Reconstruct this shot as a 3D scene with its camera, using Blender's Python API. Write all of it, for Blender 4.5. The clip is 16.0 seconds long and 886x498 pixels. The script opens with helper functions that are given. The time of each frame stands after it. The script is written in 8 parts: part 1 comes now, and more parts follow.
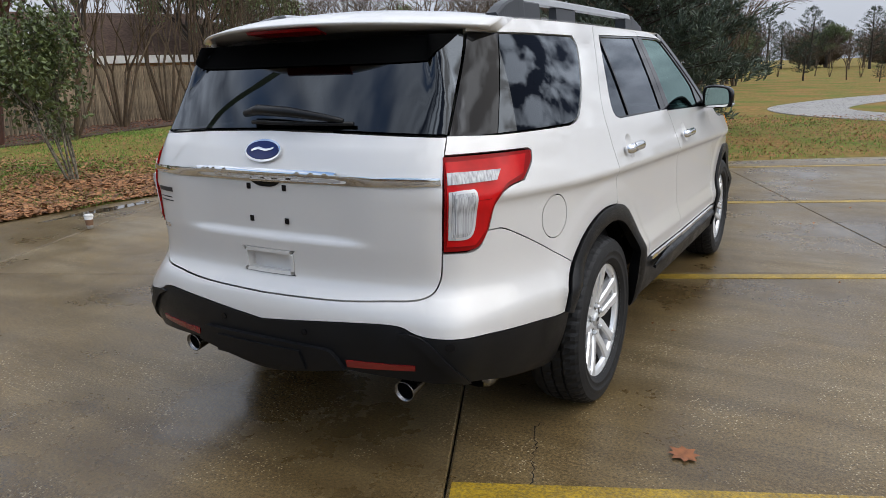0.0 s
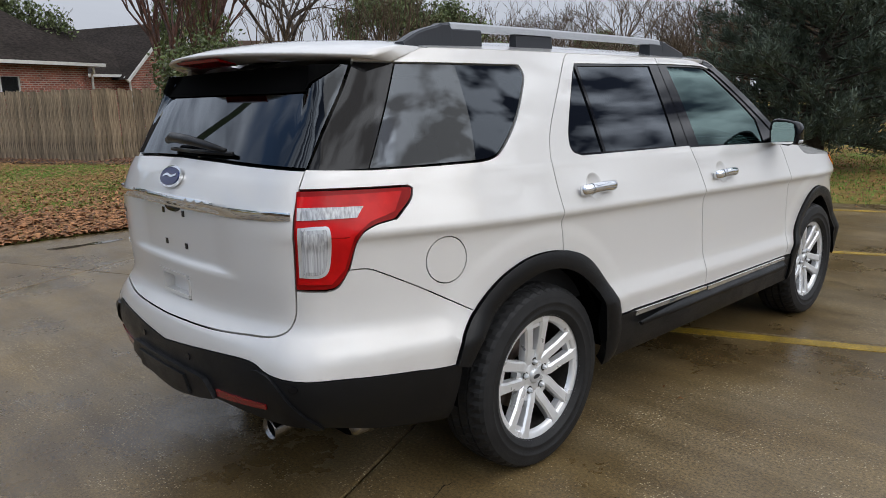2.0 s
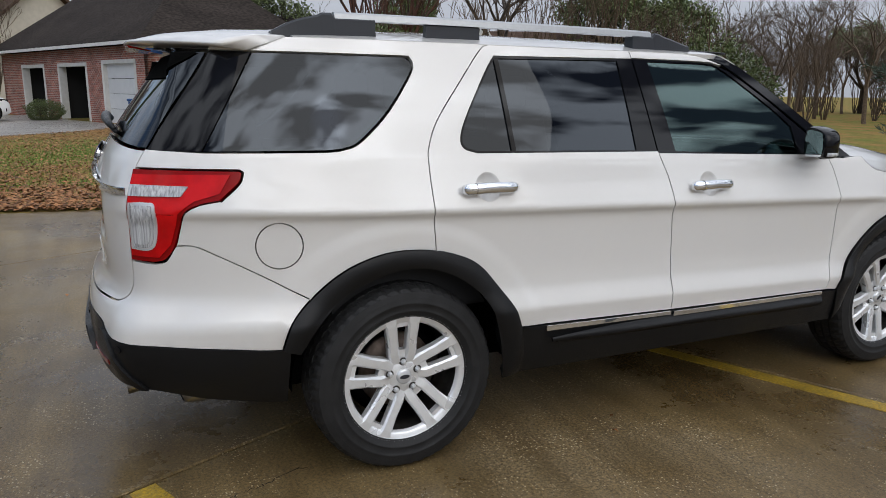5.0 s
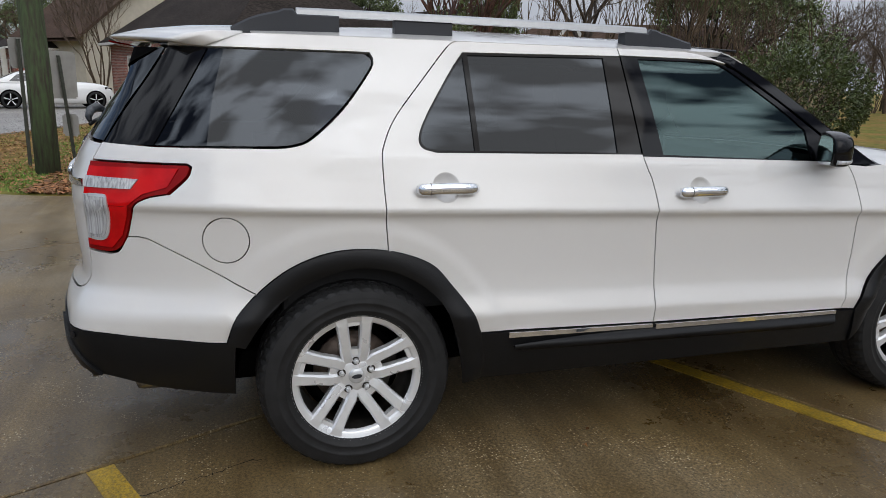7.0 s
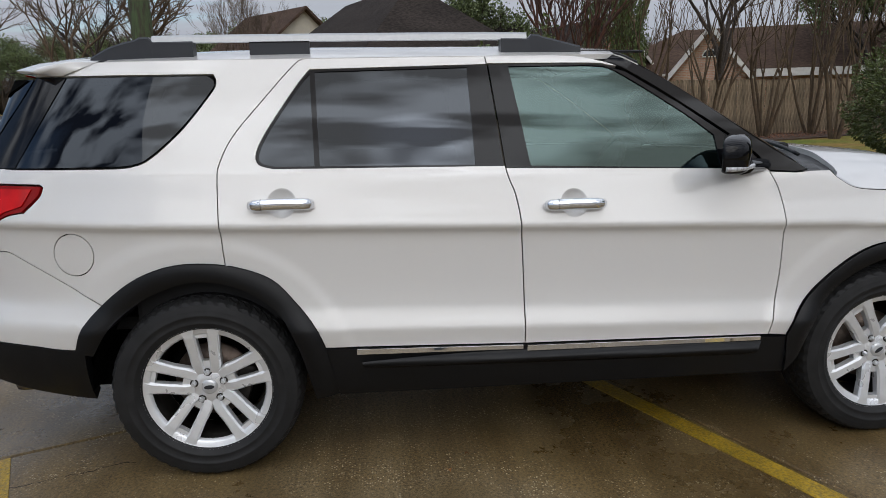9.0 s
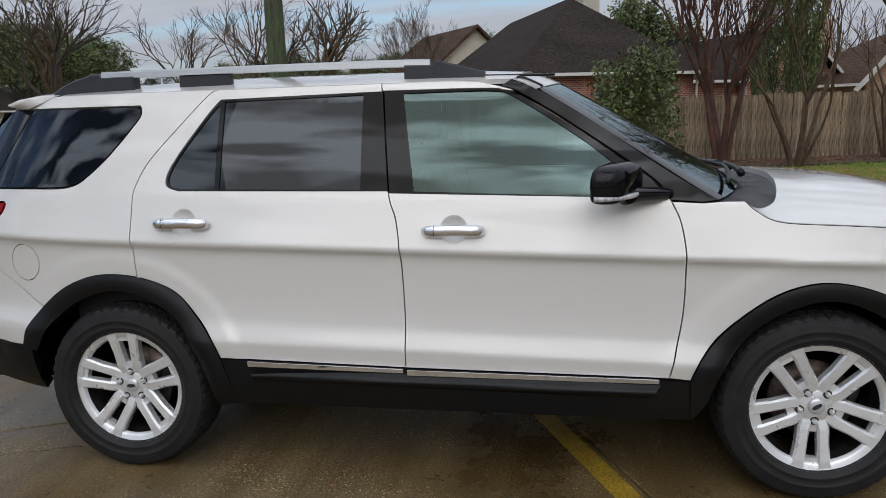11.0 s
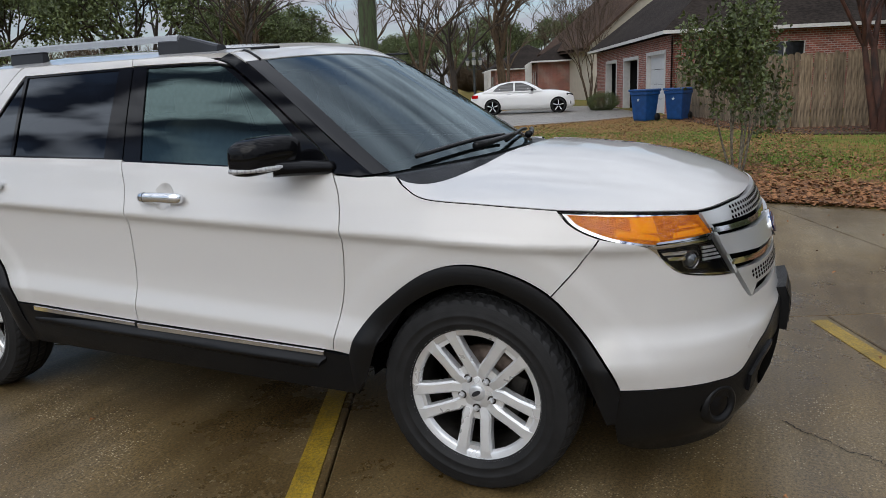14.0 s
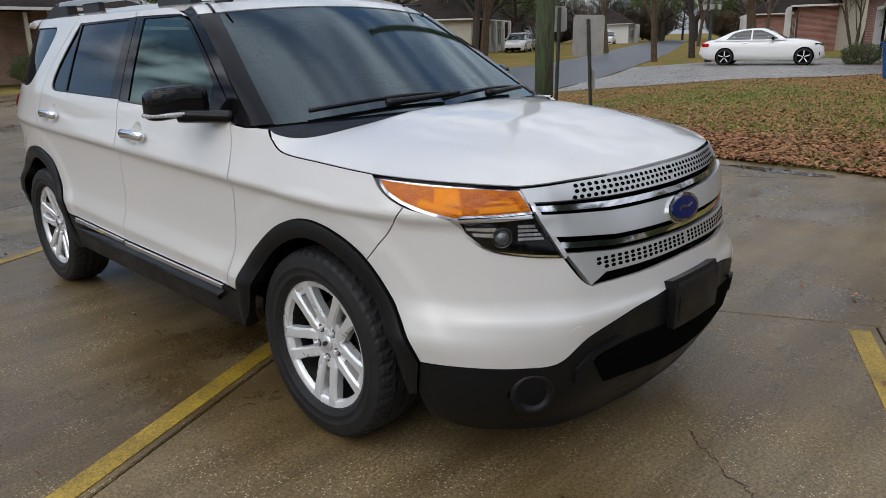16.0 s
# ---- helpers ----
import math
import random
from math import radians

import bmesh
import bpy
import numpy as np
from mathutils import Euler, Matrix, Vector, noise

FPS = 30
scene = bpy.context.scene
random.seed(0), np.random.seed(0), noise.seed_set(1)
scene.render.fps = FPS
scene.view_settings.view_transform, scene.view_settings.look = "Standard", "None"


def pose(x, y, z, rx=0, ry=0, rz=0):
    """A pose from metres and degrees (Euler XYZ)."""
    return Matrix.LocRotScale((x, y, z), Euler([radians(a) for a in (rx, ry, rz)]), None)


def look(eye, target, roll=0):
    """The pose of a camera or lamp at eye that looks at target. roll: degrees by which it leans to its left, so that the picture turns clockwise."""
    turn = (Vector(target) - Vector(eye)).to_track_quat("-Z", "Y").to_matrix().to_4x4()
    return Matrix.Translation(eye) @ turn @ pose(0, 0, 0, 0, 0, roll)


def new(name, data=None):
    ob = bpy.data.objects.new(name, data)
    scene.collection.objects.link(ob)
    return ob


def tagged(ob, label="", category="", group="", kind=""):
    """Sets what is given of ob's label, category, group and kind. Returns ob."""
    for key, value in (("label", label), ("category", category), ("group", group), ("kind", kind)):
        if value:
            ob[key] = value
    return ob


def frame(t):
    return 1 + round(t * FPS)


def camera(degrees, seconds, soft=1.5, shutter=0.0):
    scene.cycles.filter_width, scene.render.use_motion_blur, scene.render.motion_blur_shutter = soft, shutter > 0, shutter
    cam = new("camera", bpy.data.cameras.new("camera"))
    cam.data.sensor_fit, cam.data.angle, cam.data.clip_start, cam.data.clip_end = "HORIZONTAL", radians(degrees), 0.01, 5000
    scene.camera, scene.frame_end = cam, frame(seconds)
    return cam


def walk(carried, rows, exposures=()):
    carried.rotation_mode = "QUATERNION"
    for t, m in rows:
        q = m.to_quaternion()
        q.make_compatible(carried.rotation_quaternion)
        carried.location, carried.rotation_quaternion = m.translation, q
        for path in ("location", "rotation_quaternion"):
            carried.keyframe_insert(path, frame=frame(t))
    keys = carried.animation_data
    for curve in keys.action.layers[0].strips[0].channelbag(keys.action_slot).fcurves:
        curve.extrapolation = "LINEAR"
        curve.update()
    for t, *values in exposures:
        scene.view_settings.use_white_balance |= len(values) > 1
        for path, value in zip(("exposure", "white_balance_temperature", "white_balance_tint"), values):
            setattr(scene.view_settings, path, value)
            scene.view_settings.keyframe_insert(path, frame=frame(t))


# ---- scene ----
from mathutils.geometry import delaunay_2d_cdt

cam = camera(64.0, 16.0, soft=0.65)
PATH = [
    (0, (1.871, -4.352, 1.473), (0.883, -2.683, 0.984), -1.8),
    (0.5, (2.06, -4.138, 1.453), (1.013, -2.496, 0.994), -0.3),
    (1, (2.231, -3.924, 1.459), (1.079, -2.349, 1.02), -1.9),
    (1.5, (2.464, -3.719, 1.482), (1.096, -2.318, 1.075), -0.2),
    (2, (2.633, -3.545, 1.472), (1.212, -2.199, 1.059), -1.2),
    (2.5, (2.732, -3.306, 1.474), (1.256, -2.032, 1.028), 0.3),
    (3, (2.929, -3.112, 1.47), (1.361, -1.945, 1.047), -0.7),
    (3.5, (3.111, -2.963, 1.496), (1.474, -1.918, 1.019), -1.1),
    (4, (3.178, -2.768, 1.478), (1.53, -1.75, 0.984), 0.6),
    (4.5, (3.239, -2.575, 1.481), (1.548, -1.628, 0.989), 2.1),
    (4.7, (3.29, -2.502, 1.465), (1.559, -1.612, 1.006), 1.1),
    (6.8, (3.465, -1.994, 1.496), (1.617, -1.381, 1.04), 2.0),
    (7, (3.479, -1.919, 1.493), (1.627, -1.317, 1.037), 1.4),
    (7.5, (3.598, -1.641, 1.498), (1.702, -1.181, 1.059), 0.3),
    (8, (3.667, -1.395, 1.519), (1.752, -1.018, 1.084), -0.2),
    (8.5, (3.617, -1.136, 1.477), (1.689, -0.824, 1.049), 1.2),
    (9, (3.684, -0.73, 1.483), (1.735, -0.55, 1.071), -1.2),
    (9.2, (3.733, -0.622, 1.452), (1.767, -0.51, 1.103), -0.1),
    (11.3, (3.649, 0.646, 1.504), (1.711, 0.319, 1.137), -2.0),
    (11.5, (3.605, 0.78, 1.483), (1.666, 0.459, 1.115), -2.1),
    (12, (3.51, 1.094, 1.482), (1.59, 0.711, 1.072), -2.2),
    (12.5, (3.483, 1.465, 1.49), (1.592, 0.953, 1.089), -1.6),
    (13, (3.441, 1.782, 1.492), (1.588, 1.153, 1.078), -2.8),
    (13.5, (3.279, 2.06, 1.482), (1.466, 1.331, 1.054), -1.6),
    (14, (3.165, 2.362, 1.472), (1.397, 1.538, 1.028), -2.5),
    (14.5, (3.05, 2.679, 1.497), (1.365, 1.705, 1.035), -2.2),
    (15, (2.809, 2.926, 1.47), (1.196, 1.86, 0.958), 0.6),
    (15.5, (2.598, 3.201, 1.455), (1.068, 2.029, 0.919), -1.0),
    (16, (2.406, 3.504, 1.482), (1.032, 2.166, 0.913), -1.3),
]
walk(cam, [(t, look(eye, target, roll)) for t, eye, target, roll in PATH], [(0.0, 1.02), (1.5, 0.88), (4.5, 0.74), (9.0, 0.58), (12.5, 0.56), (16.0, 0.68)])

# ---- world and sun ----
SUN_AZ, SUN_EL = radians(84), radians(40.5)         # compass bearing from +y towards +x, and height
world = bpy.data.worlds.new("overcast sky")
scene.world = world
world.use_nodes = True
wn, wl = world.node_tree.nodes, world.node_tree.links
wn.clear()
sky = wn.new("ShaderNodeTexSky")
sky.sky_type, sky.sun_disc = "NISHITA", False
sky.sun_elevation, sky.sun_rotation = SUN_EL, SUN_AZ
sky.air_density, sky.dust_density, sky.ozone_density = 1.0, 1.5, 1.5
where = wn.new("ShaderNodeTexCoord")
parts = wn.new("ShaderNodeSeparateXYZ")
wl.new(where.outputs["Generated"], parts.inputs["Vector"])


def sky_math(kind, a, b=None):
    """One arithmetic node of the sky; a and b are sockets or numbers."""
    node = wn.new("ShaderNodeMath")
    node.operation = kind
    for port, value in enumerate((a, b)):
        if value is None:
            continue
        if isinstance(value, (int, float)):
            node.inputs[port].default_value = value
        else:
            wl.new(value, node.inputs[port])
    return node.outputs["Value"]


# the cloud deck is a level sheet, so that it runs together towards the horizon
tilt = sky_math("ADD", sky_math("MAXIMUM", parts.outputs["Z"], 0.0), 0.16)
deck = wn.new("ShaderNodeCombineXYZ")
wl.new(sky_math("DIVIDE", parts.outputs["X"], tilt), deck.inputs["X"])
wl.new(sky_math("DIVIDE", parts.outputs["Y"], tilt), deck.inputs["Y"])
squash = wn.new("ShaderNodeMapping")
squash.inputs["Scale"].default_value = (1.0, 0.36, 1.0)
wl.new(deck.outputs["Vector"], squash.inputs["Vector"])
clouds = wn.new("ShaderNodeTexNoise")
clouds.inputs["Scale"].default_value, clouds.inputs["Detail"].default_value, clouds.inputs["Roughness"].default_value = 1.7, 6.0, 0.5
cover = wn.new("ShaderNodeValToRGB")
cover.color_ramp.elements[0].position, cover.color_ramp.elements[0].color = 0.40, (0, 0, 0, 1)
cover.color_ramp.elements[1].position, cover.color_ramp.elements[1].color = 0.52, (1, 1, 1, 1)
lumps = wn.new("ShaderNodeTexNoise")
lumps.inputs["Scale"].default_value, lumps.inputs["Detail"].default_value, lumps.inputs["Roughness"].default_value = 7.0, 3.5, 0.48
tone = wn.new("ShaderNodeValToRGB")
tone.color_ramp.elements[0].position, tone.color_ramp.elements[0].color = 0.405, (0.5, 0.6, 0.9, 1)
tone.color_ramp.elements[1].position, tone.color_ramp.elements[1].color = 0.62, (8.6, 9.1, 10.0, 1)
mixed = wn.new("ShaderNodeMix")
mixed.data_type = "RGBA"
back = wn.new("ShaderNodeBackground")
back.inputs["Strength"].default_value = 0.14
out = wn.new("ShaderNodeOutputWorld")
wl.new(squash.outputs["Vector"], clouds.inputs["Vector"])
wl.new(squash.outputs["Vector"], lumps.inputs["Vector"])
south = sky_math("MULTIPLY", sky_math("ADD", parts.outputs["Y"], 0.15), 0.16)     # the cover breaks up towards the south
wl.new(sky_math("ADD", sky_math("ADD", clouds.outputs["Fac"], 0.06), south), cover.inputs["Fac"])
calm = wn.new("ShaderNodeMapRange")                    # far clouds run together into an even grey
calm.inputs["From Min"].default_value, calm.inputs["From Max"].default_value = 0.10, 0.45
wl.new(parts.outputs["Z"], calm.inputs["Value"])
even_west = wn.new("ShaderNodeMapRange")               # the western half is an even layer, the eastern one broken
even_west.inputs["From Min"].default_value, even_west.inputs["From Max"].default_value = -0.2, 0.5
even_west.inputs["To Min"].default_value, even_west.inputs["To Max"].default_value = 0.28, 1.9
wl.new(parts.outputs["X"], even_west.inputs["Value"])
swing = sky_math("MULTIPLY", calm.outputs["Result"], even_west.outputs["Result"])
wl.new(sky_math("ADD", sky_math("MULTIPLY", sky_math("SUBTRACT", lumps.outputs["Fac"], 0.5), swing), 0.497), tone.inputs["Fac"])
wl.new(cover.outputs["Color"], mixed.inputs["Factor"])
wl.new(sky.outputs["Color"], mixed.inputs["A"])
wl.new(tone.outputs["Color"], mixed.inputs["B"])
toward = wn.new("ShaderNodeVectorMath")               # clouds glow round the veiled sun
toward.operation = "DOT_PRODUCT"
toward.inputs[1].default_value = (math.sin(SUN_AZ) * math.cos(SUN_EL), math.cos(SUN_AZ) * math.cos(SUN_EL), math.sin(SUN_EL))
glow = wn.new("ShaderNodeValToRGB")
glow.color_ramp.interpolation = "EASE"
for at, c in ((0.86, 0.48), (0.965, 0.52), (0.9975, 0.60)):
    glow.color_ramp.elements.new(at).color = (c, c, c, 1)
glow.color_ramp.elements[0].color, glow.color_ramp.elements[-1].color = (0.45, 0.45, 0.45, 1), (1.7, 1.7, 1.7, 1)
gain = wn.new("ShaderNodeVectorMath")
gain.operation = "SCALE"
# an overcast sky is brighter overhead than at its rim
rim_fall = wn.new("ShaderNodeMapRange")
rim_fall.inputs["From Min"].default_value, rim_fall.inputs["From Max"].default_value = 0.0, 0.85
rim_fall.inputs["To Min"].default_value, rim_fall.inputs["To Max"].default_value = 1.0, 2.5

wl.new(parts.outputs["Z"], rim_fall.inputs["Value"])
wl.new(rim_fall.outputs["Result"], gain.inputs["Scale"])
veil = wn.new("ShaderNodeMix")
veil.data_type, veil.blend_type = "RGBA", "MULTIPLY"
veil.inputs["Factor"].default_value = 1.0
wl.new(where.outputs["Generated"], toward.inputs[0])
wl.new(toward.outputs["Value"], glow.inputs["Fac"])
wl.new(glow.outputs["Color"], gain.inputs["Vector"])
wl.new(mixed.outputs["Result"], veil.inputs["A"])
wl.new(gain.outputs["Vector"], veil.inputs["B"])
wl.new(veil.outputs["Result"], back.inputs["Color"])
wl.new(back.outputs["Background"], out.inputs["Surface"])

sun_data = bpy.data.lights.new("sun", "SUN")
sun_data.energy, sun_data.angle, sun_data.color = 0.6, radians(60), (1.0, 0.95, 0.88)
sun = new("sun", sun_data)
sun.matrix_world = look((30 * math.sin(SUN_AZ), 30 * math.cos(SUN_AZ), 40), (30 * math.sin(SUN_AZ) - math.sin(SUN_AZ) * math.cos(SUN_EL), 30 * math.cos(SUN_AZ) - math.cos(SUN_AZ) * math.cos(SUN_EL), 40 - math.sin(SUN_EL)))

# ---- materials ----
MATS = {}


def node_mat(name, colour, rough=0.5, metal=0.0, vary=0.0, scale=20.0, dark=None, bump=0.0, bump_scale=60.0, coat=0.0, spec=0.5, per_object=0.0, per_island=0.0, rough_vary=0.0, detail=5.0, stretch=(1, 1, 1), coat_rough=0.04, stain=0.0, stain_scale=1.2):
    """A principled material: base colour varied by noise between colour and dark, a stain at a larger scale, and fine bump."""
    if name in MATS:
        return MATS[name]
    m = bpy.data.materials.new(name)
    m.use_nodes = True
    n, l = m.node_tree.nodes, m.node_tree.links
    b = n["Principled BSDF"]
    b.inputs["Roughness"].default_value, b.inputs["Metallic"].default_value = rough, metal
    b.inputs["Specular IOR Level"].default_value = spec
    b.inputs["Coat Weight"].default_value, b.inputs["Coat Roughness"].default_value = coat, coat_rough
    b.inputs["Base Color"].default_value = (*colour, 1)
    tc = n.new("ShaderNodeTexCoord")
    mp = n.new("ShaderNodeMapping")
    mp.inputs["Scale"].default_value = stretch
    l.new(tc.outputs["Object"], mp.inputs["Vector"])
    socket = None
    if vary or dark:
        no = n.new("ShaderNodeTexNoise")
        no.inputs["Scale"].default_value, no.inputs["Detail"].default_value = scale, detail
        l.new(mp.outputs["Vector"], no.inputs["Vector"])
        ramp = n.new("ShaderNodeValToRGB")
        d = dark or tuple(c * (1 - vary) for c in colour)
        ramp.color_ramp.elements[0].position, ramp.color_ramp.elements[0].color = 0.35, (*d, 1)
        ramp.color_ramp.elements[1].position, ramp.color_ramp.elements[1].color = 0.65, (*colour, 1)
        l.new(no.outputs["Fac"], ramp.inputs["Fac"])
        socket = ramp.outputs["Color"]
    if stain:
        big = n.new("ShaderNodeTexNoise")
        big.inputs["Scale"].default_value, big.inputs["Detail"].default_value = stain_scale, 4.0
        l.new(mp.outputs["Vector"], big.inputs["Vector"])
        fac = n.new("ShaderNodeMapRange")
        fac.inputs["From Min"].default_value, fac.inputs["From Max"].default_value = 0.3, 0.7
        fac.inputs["To Min"].default_value, fac.inputs["To Max"].default_value = 1 - stain, 1 + stain * 0.5
        l.new(big.outputs["Fac"], fac.inputs["Value"])
        mul = n.new("ShaderNodeMix")
        mul.data_type, mul.blend_type = "RGBA", "MULTIPLY"
        mul.inputs["Factor"].default_value = 1.0
        if socket:
            l.new(socket, mul.inputs["A"])
        else:
            mul.inputs["A"].default_value = (*colour, 1)
        comb = n.new("ShaderNodeCombineColor")
        for k in ("Red", "Green", "Blue"):
            l.new(fac.outputs["Result"], comb.inputs[k])
        l.new(comb.outputs["Color"], mul.inputs["B"])
        socket = mul.outputs["Result"]
    for amount, node, port in ((per_object, "ShaderNodeObjectInfo", "Random"), (per_island, "ShaderNodeNewGeometry", "Random Per Island")):
        if amount:
            inf = n.new(node)
            fac = n.new("ShaderNodeMapRange")
            fac.inputs["To Min"].default_value, fac.inputs["To Max"].default_value = 1 - amount, 1 + amount
            l.new(inf.outputs[port], fac.inputs["Value"])
            hsv = n.new("ShaderNodeHueSaturation")
            if socket:
                l.new(socket, hsv.inputs["Color"])
            else:
                hsv.inputs["Color"].default_value = (*colour, 1)
            l.new(fac.outputs["Result"], hsv.inputs["Value"])
            socket = hsv.outputs["Color"]
    if socket:
        l.new(socket, b.inputs["Base Color"])
    if rough_vary:
        rn = n.new("ShaderNodeTexNoise")
        rn.inputs["Scale"].default_value, rn.inputs["Detail"].default_value = scale * 0.35, 3.0
        l.new(mp.outputs["Vector"], rn.inputs["Vector"])
        rr = n.new("ShaderNodeMapRange")
        rr.inputs["From Min"].default_value, rr.inputs["From Max"].default_value = 0.35, 0.65
        rr.inputs["To Min"].default_value, rr.inputs["To Max"].default_value = max(0.02, rough - rough_vary), min(1, rough + rough_vary)
        l.new(rn.outputs["Fac"], rr.inputs["Value"])
        l.new(rr.outputs["Result"], b.inputs["Roughness"])
    if bump:
        bn = n.new("ShaderNodeTexNoise")
        bn.inputs["Scale"].default_value, bn.inputs["Detail"].default_value = bump_scale, 4.0
        l.new(mp.outputs["Vector"], bn.inputs["Vector"])
        bp = n.new("ShaderNodeBump")
        bp.inputs["Strength"].default_value, bp.inputs["Distance"].default_value = bump, 0.01
        l.new(bn.outputs["Fac"], bp.inputs["Height"])
        l.new(bp.outputs["Normal"], b.inputs["Normal"])
    MATS[name] = m
    return m


def glass_mat(name, tint, gloss_rough=0.0, ior=1.5, sheen=(1, 1, 1)):
    """Thin sheet glass: tinted see-through, with a mirror coat by Fresnel."""
    m = bpy.data.materials.new(name)
    m.use_nodes = True
    n, l = m.node_tree.nodes, m.node_tree.links
    n.clear()
    o = n.new("ShaderNodeOutputMaterial")
    tr = n.new("ShaderNodeBsdfTransparent")
    tr.inputs["Color"].default_value = (*tint, 1)
    gl = n.new("ShaderNodeBsdfGlossy")
    gl.inputs["Roughness"].default_value = gloss_rough
    gl.inputs["Color"].default_value = (*sheen, 1)
    fr = n.new("ShaderNodeFresnel")
    fr.inputs["IOR"].default_value = ior
    mx = n.new("ShaderNodeMixShader")
    l.new(fr.outputs["Fac"], mx.inputs["Fac"])
    l.new(tr.outputs["BSDF"], mx.inputs[1])
    l.new(gl.outputs["BSDF"], mx.inputs[2])
    l.new(mx.outputs["Shader"], o.inputs["Surface"])
    MATS[name] = m
    return m


PAINT = node_mat("white_pearl_paint", (0.645, 0.63, 0.607), rough=0.36, coat=1.0, coat_rough=0.02, vary=0.02, scale=900, spec=0.4, metal=0.12)
BLACK_TRIM = node_mat("black_textured_plastic", (0.0058, 0.0060, 0.0068), rough=0.36, spec=0.25, bump=0.12, bump_scale=500, rough_vary=0.08)
GLOSS_BLACK = node_mat("gloss_black", (0.004, 0.004, 0.005), rough=0.035, spec=0.22)
DARK_GREY = node_mat("dark_grey_rail_paint", (0.026, 0.028, 0.033), rough=0.35, spec=0.3)
CHROME = node_mat("chrome", (0.82, 0.83, 0.85), rough=0.06, metal=1.0, rough_vary=0.03)
RAIL_SILVER = node_mat("brushed_rail_silver", (0.40, 0.41, 0.42), rough=0.32, metal=0.6, vary=0.06, scale=60)
SILVER = node_mat("silver_paint", (0.62, 0.63, 0.64), rough=0.28, metal=0.5, coat=0.4, vary=0.05, scale=700)
ALLOY = node_mat("painted_alloy", (0.76, 0.77, 0.78), rough=0.32, metal=0.5, coat=0.3, vary=0.05, scale=30, rough_vary=0.06)
DARK_METAL = node_mat("dark_metal", (0.06, 0.055, 0.05), rough=0.55, metal=0.7, vary=0.5, scale=25)
RUST = node_mat("brake_disc_iron", (0.22, 0.17, 0.14), rough=0.5, metal=0.8, vary=0.5, scale=30)
RUBBER = node_mat("tyre_rubber", (0.019, 0.019, 0.0195), rough=0.55, spec=0.22, vary=0.3, scale=18, bump=0.1, bump_scale=180)
# near black; also painted where holes, gaps and hollows would lie in shade
UNDER = node_mat("underbody_and_shade_black", (0.0025, 0.0025, 0.0025), rough=0.9, spec=0.02)
SMOKED = node_mat("sooty_steel", (0.30, 0.29, 0.28), rough=0.25, metal=1.0, vary=0.4, scale=30)
RED_LENS = node_mat("red_lens", (0.56, 0.004, 0.005), rough=0.12, coat=0.08, spec=0.18, vary=0.45, scale=9)
DARK_RED = node_mat("dark_red_lens", (0.22, 0.004, 0.004), rough=0.12, spec=0.12)
REFLECTOR = node_mat("red_reflector", (0.20, 0.008, 0.007), rough=0.2, coat=0.6, vary=0.3, scale=300)
CLEAR_LENS = node_mat("clear_lens", (0.62, 0.63, 0.64), dark=(0.22, 0.22, 0.23), scale=55, stretch=(1, 1, 0.25), bump=0.6, bump_scale=140, rough=0.16, metal=0.6, coat=1.0)
AMBER = node_mat("amber_lens", (0.92, 0.31, 0.004), rough=0.25, coat=0.2, spec=0.3, dark=(0.62, 0.13, 0.002), scale=42, stretch=(1, 1, 2.5), bump=0.8, bump_scale=150)
REVERSE_LENS = node_mat("ribbed_grey_lens", (0.52, 0.53, 0.54), dark=(0.24, 0.24, 0.25), scale=2.0, stretch=(70, 70, 1.5), rough=0.12, coat=0.6)
# brighter yellow than the lens, for light thrown back by its reflector
AMBER_GLINT = node_mat("amber_reflector_glint", (1.0, 0.50, 0.004), dark=(0.95, 0.27, 0.002), scale=2.0, stretch=(90, 90, 60), rough=0.4, spec=0.05)
BLUE_ENAMEL = node_mat("blue_enamel", (0.004, 0.012, 0.085), rough=0.15, spec=0.3, coat=0.2)
SEAT = node_mat("grey_beige_upholstery", (0.30, 0.28, 0.245), rough=0.75, vary=0.2, scale=40)
DASH = node_mat("dark_dashboard", (0.02, 0.02, 0.021), rough=0.7, spec=0.2)
LINER = node_mat("pale_headliner", (0.32, 0.31, 0.29), rough=0.9)
GLASS_DARK = glass_mat("privacy_glass", (0.016, 0.018, 0.021), 0.015, ior=1.56, sheen=(0.85, 0.92, 1.0))
GLASS_CLEAR = glass_mat("green_tinted_glass", (0.15, 0.215, 0.20), 0.02, ior=1.80, sheen=(0.66, 0.90, 0.86))
GLASS_SHIELD = glass_mat("windshield_glass", (0.20, 0.25, 0.26), 0.05, ior=1.75, sheen=(0.75, 0.9, 0.95))
HEAD_GLASS = glass_mat("headlamp_glass", (0.94, 0.94, 0.94), ior=1.3)


# ---- mesh helpers ----
def mesh_of(name, verts, faces, smooth=False, normals=None):
    me = bpy.data.meshes.new(name)
    me.from_pydata([tuple(map(float, v)) for v in verts], [], [tuple(map(int, f)) for f in faces])
    me.update()
    if smooth:
        me.polygons.foreach_set("use_smooth", [True] * len(me.polygons))
    if normals is not None:
        me.normals_split_custom_set_from_vertices([tuple(map(float, q)) for q in normals])
    return me


def put(name, me, mat, parent=None, label="", m=None):
    """Links one mesh object, under a thing or part when parent is given."""
    ob = new(name, me)
    if mat and not me.materials:
        me.materials.append(mat)
    if m is not None:
        ob.matrix_basis = m
    if parent:
        ob.parent = parent
    if label:
        tagged(ob, label)
    return ob


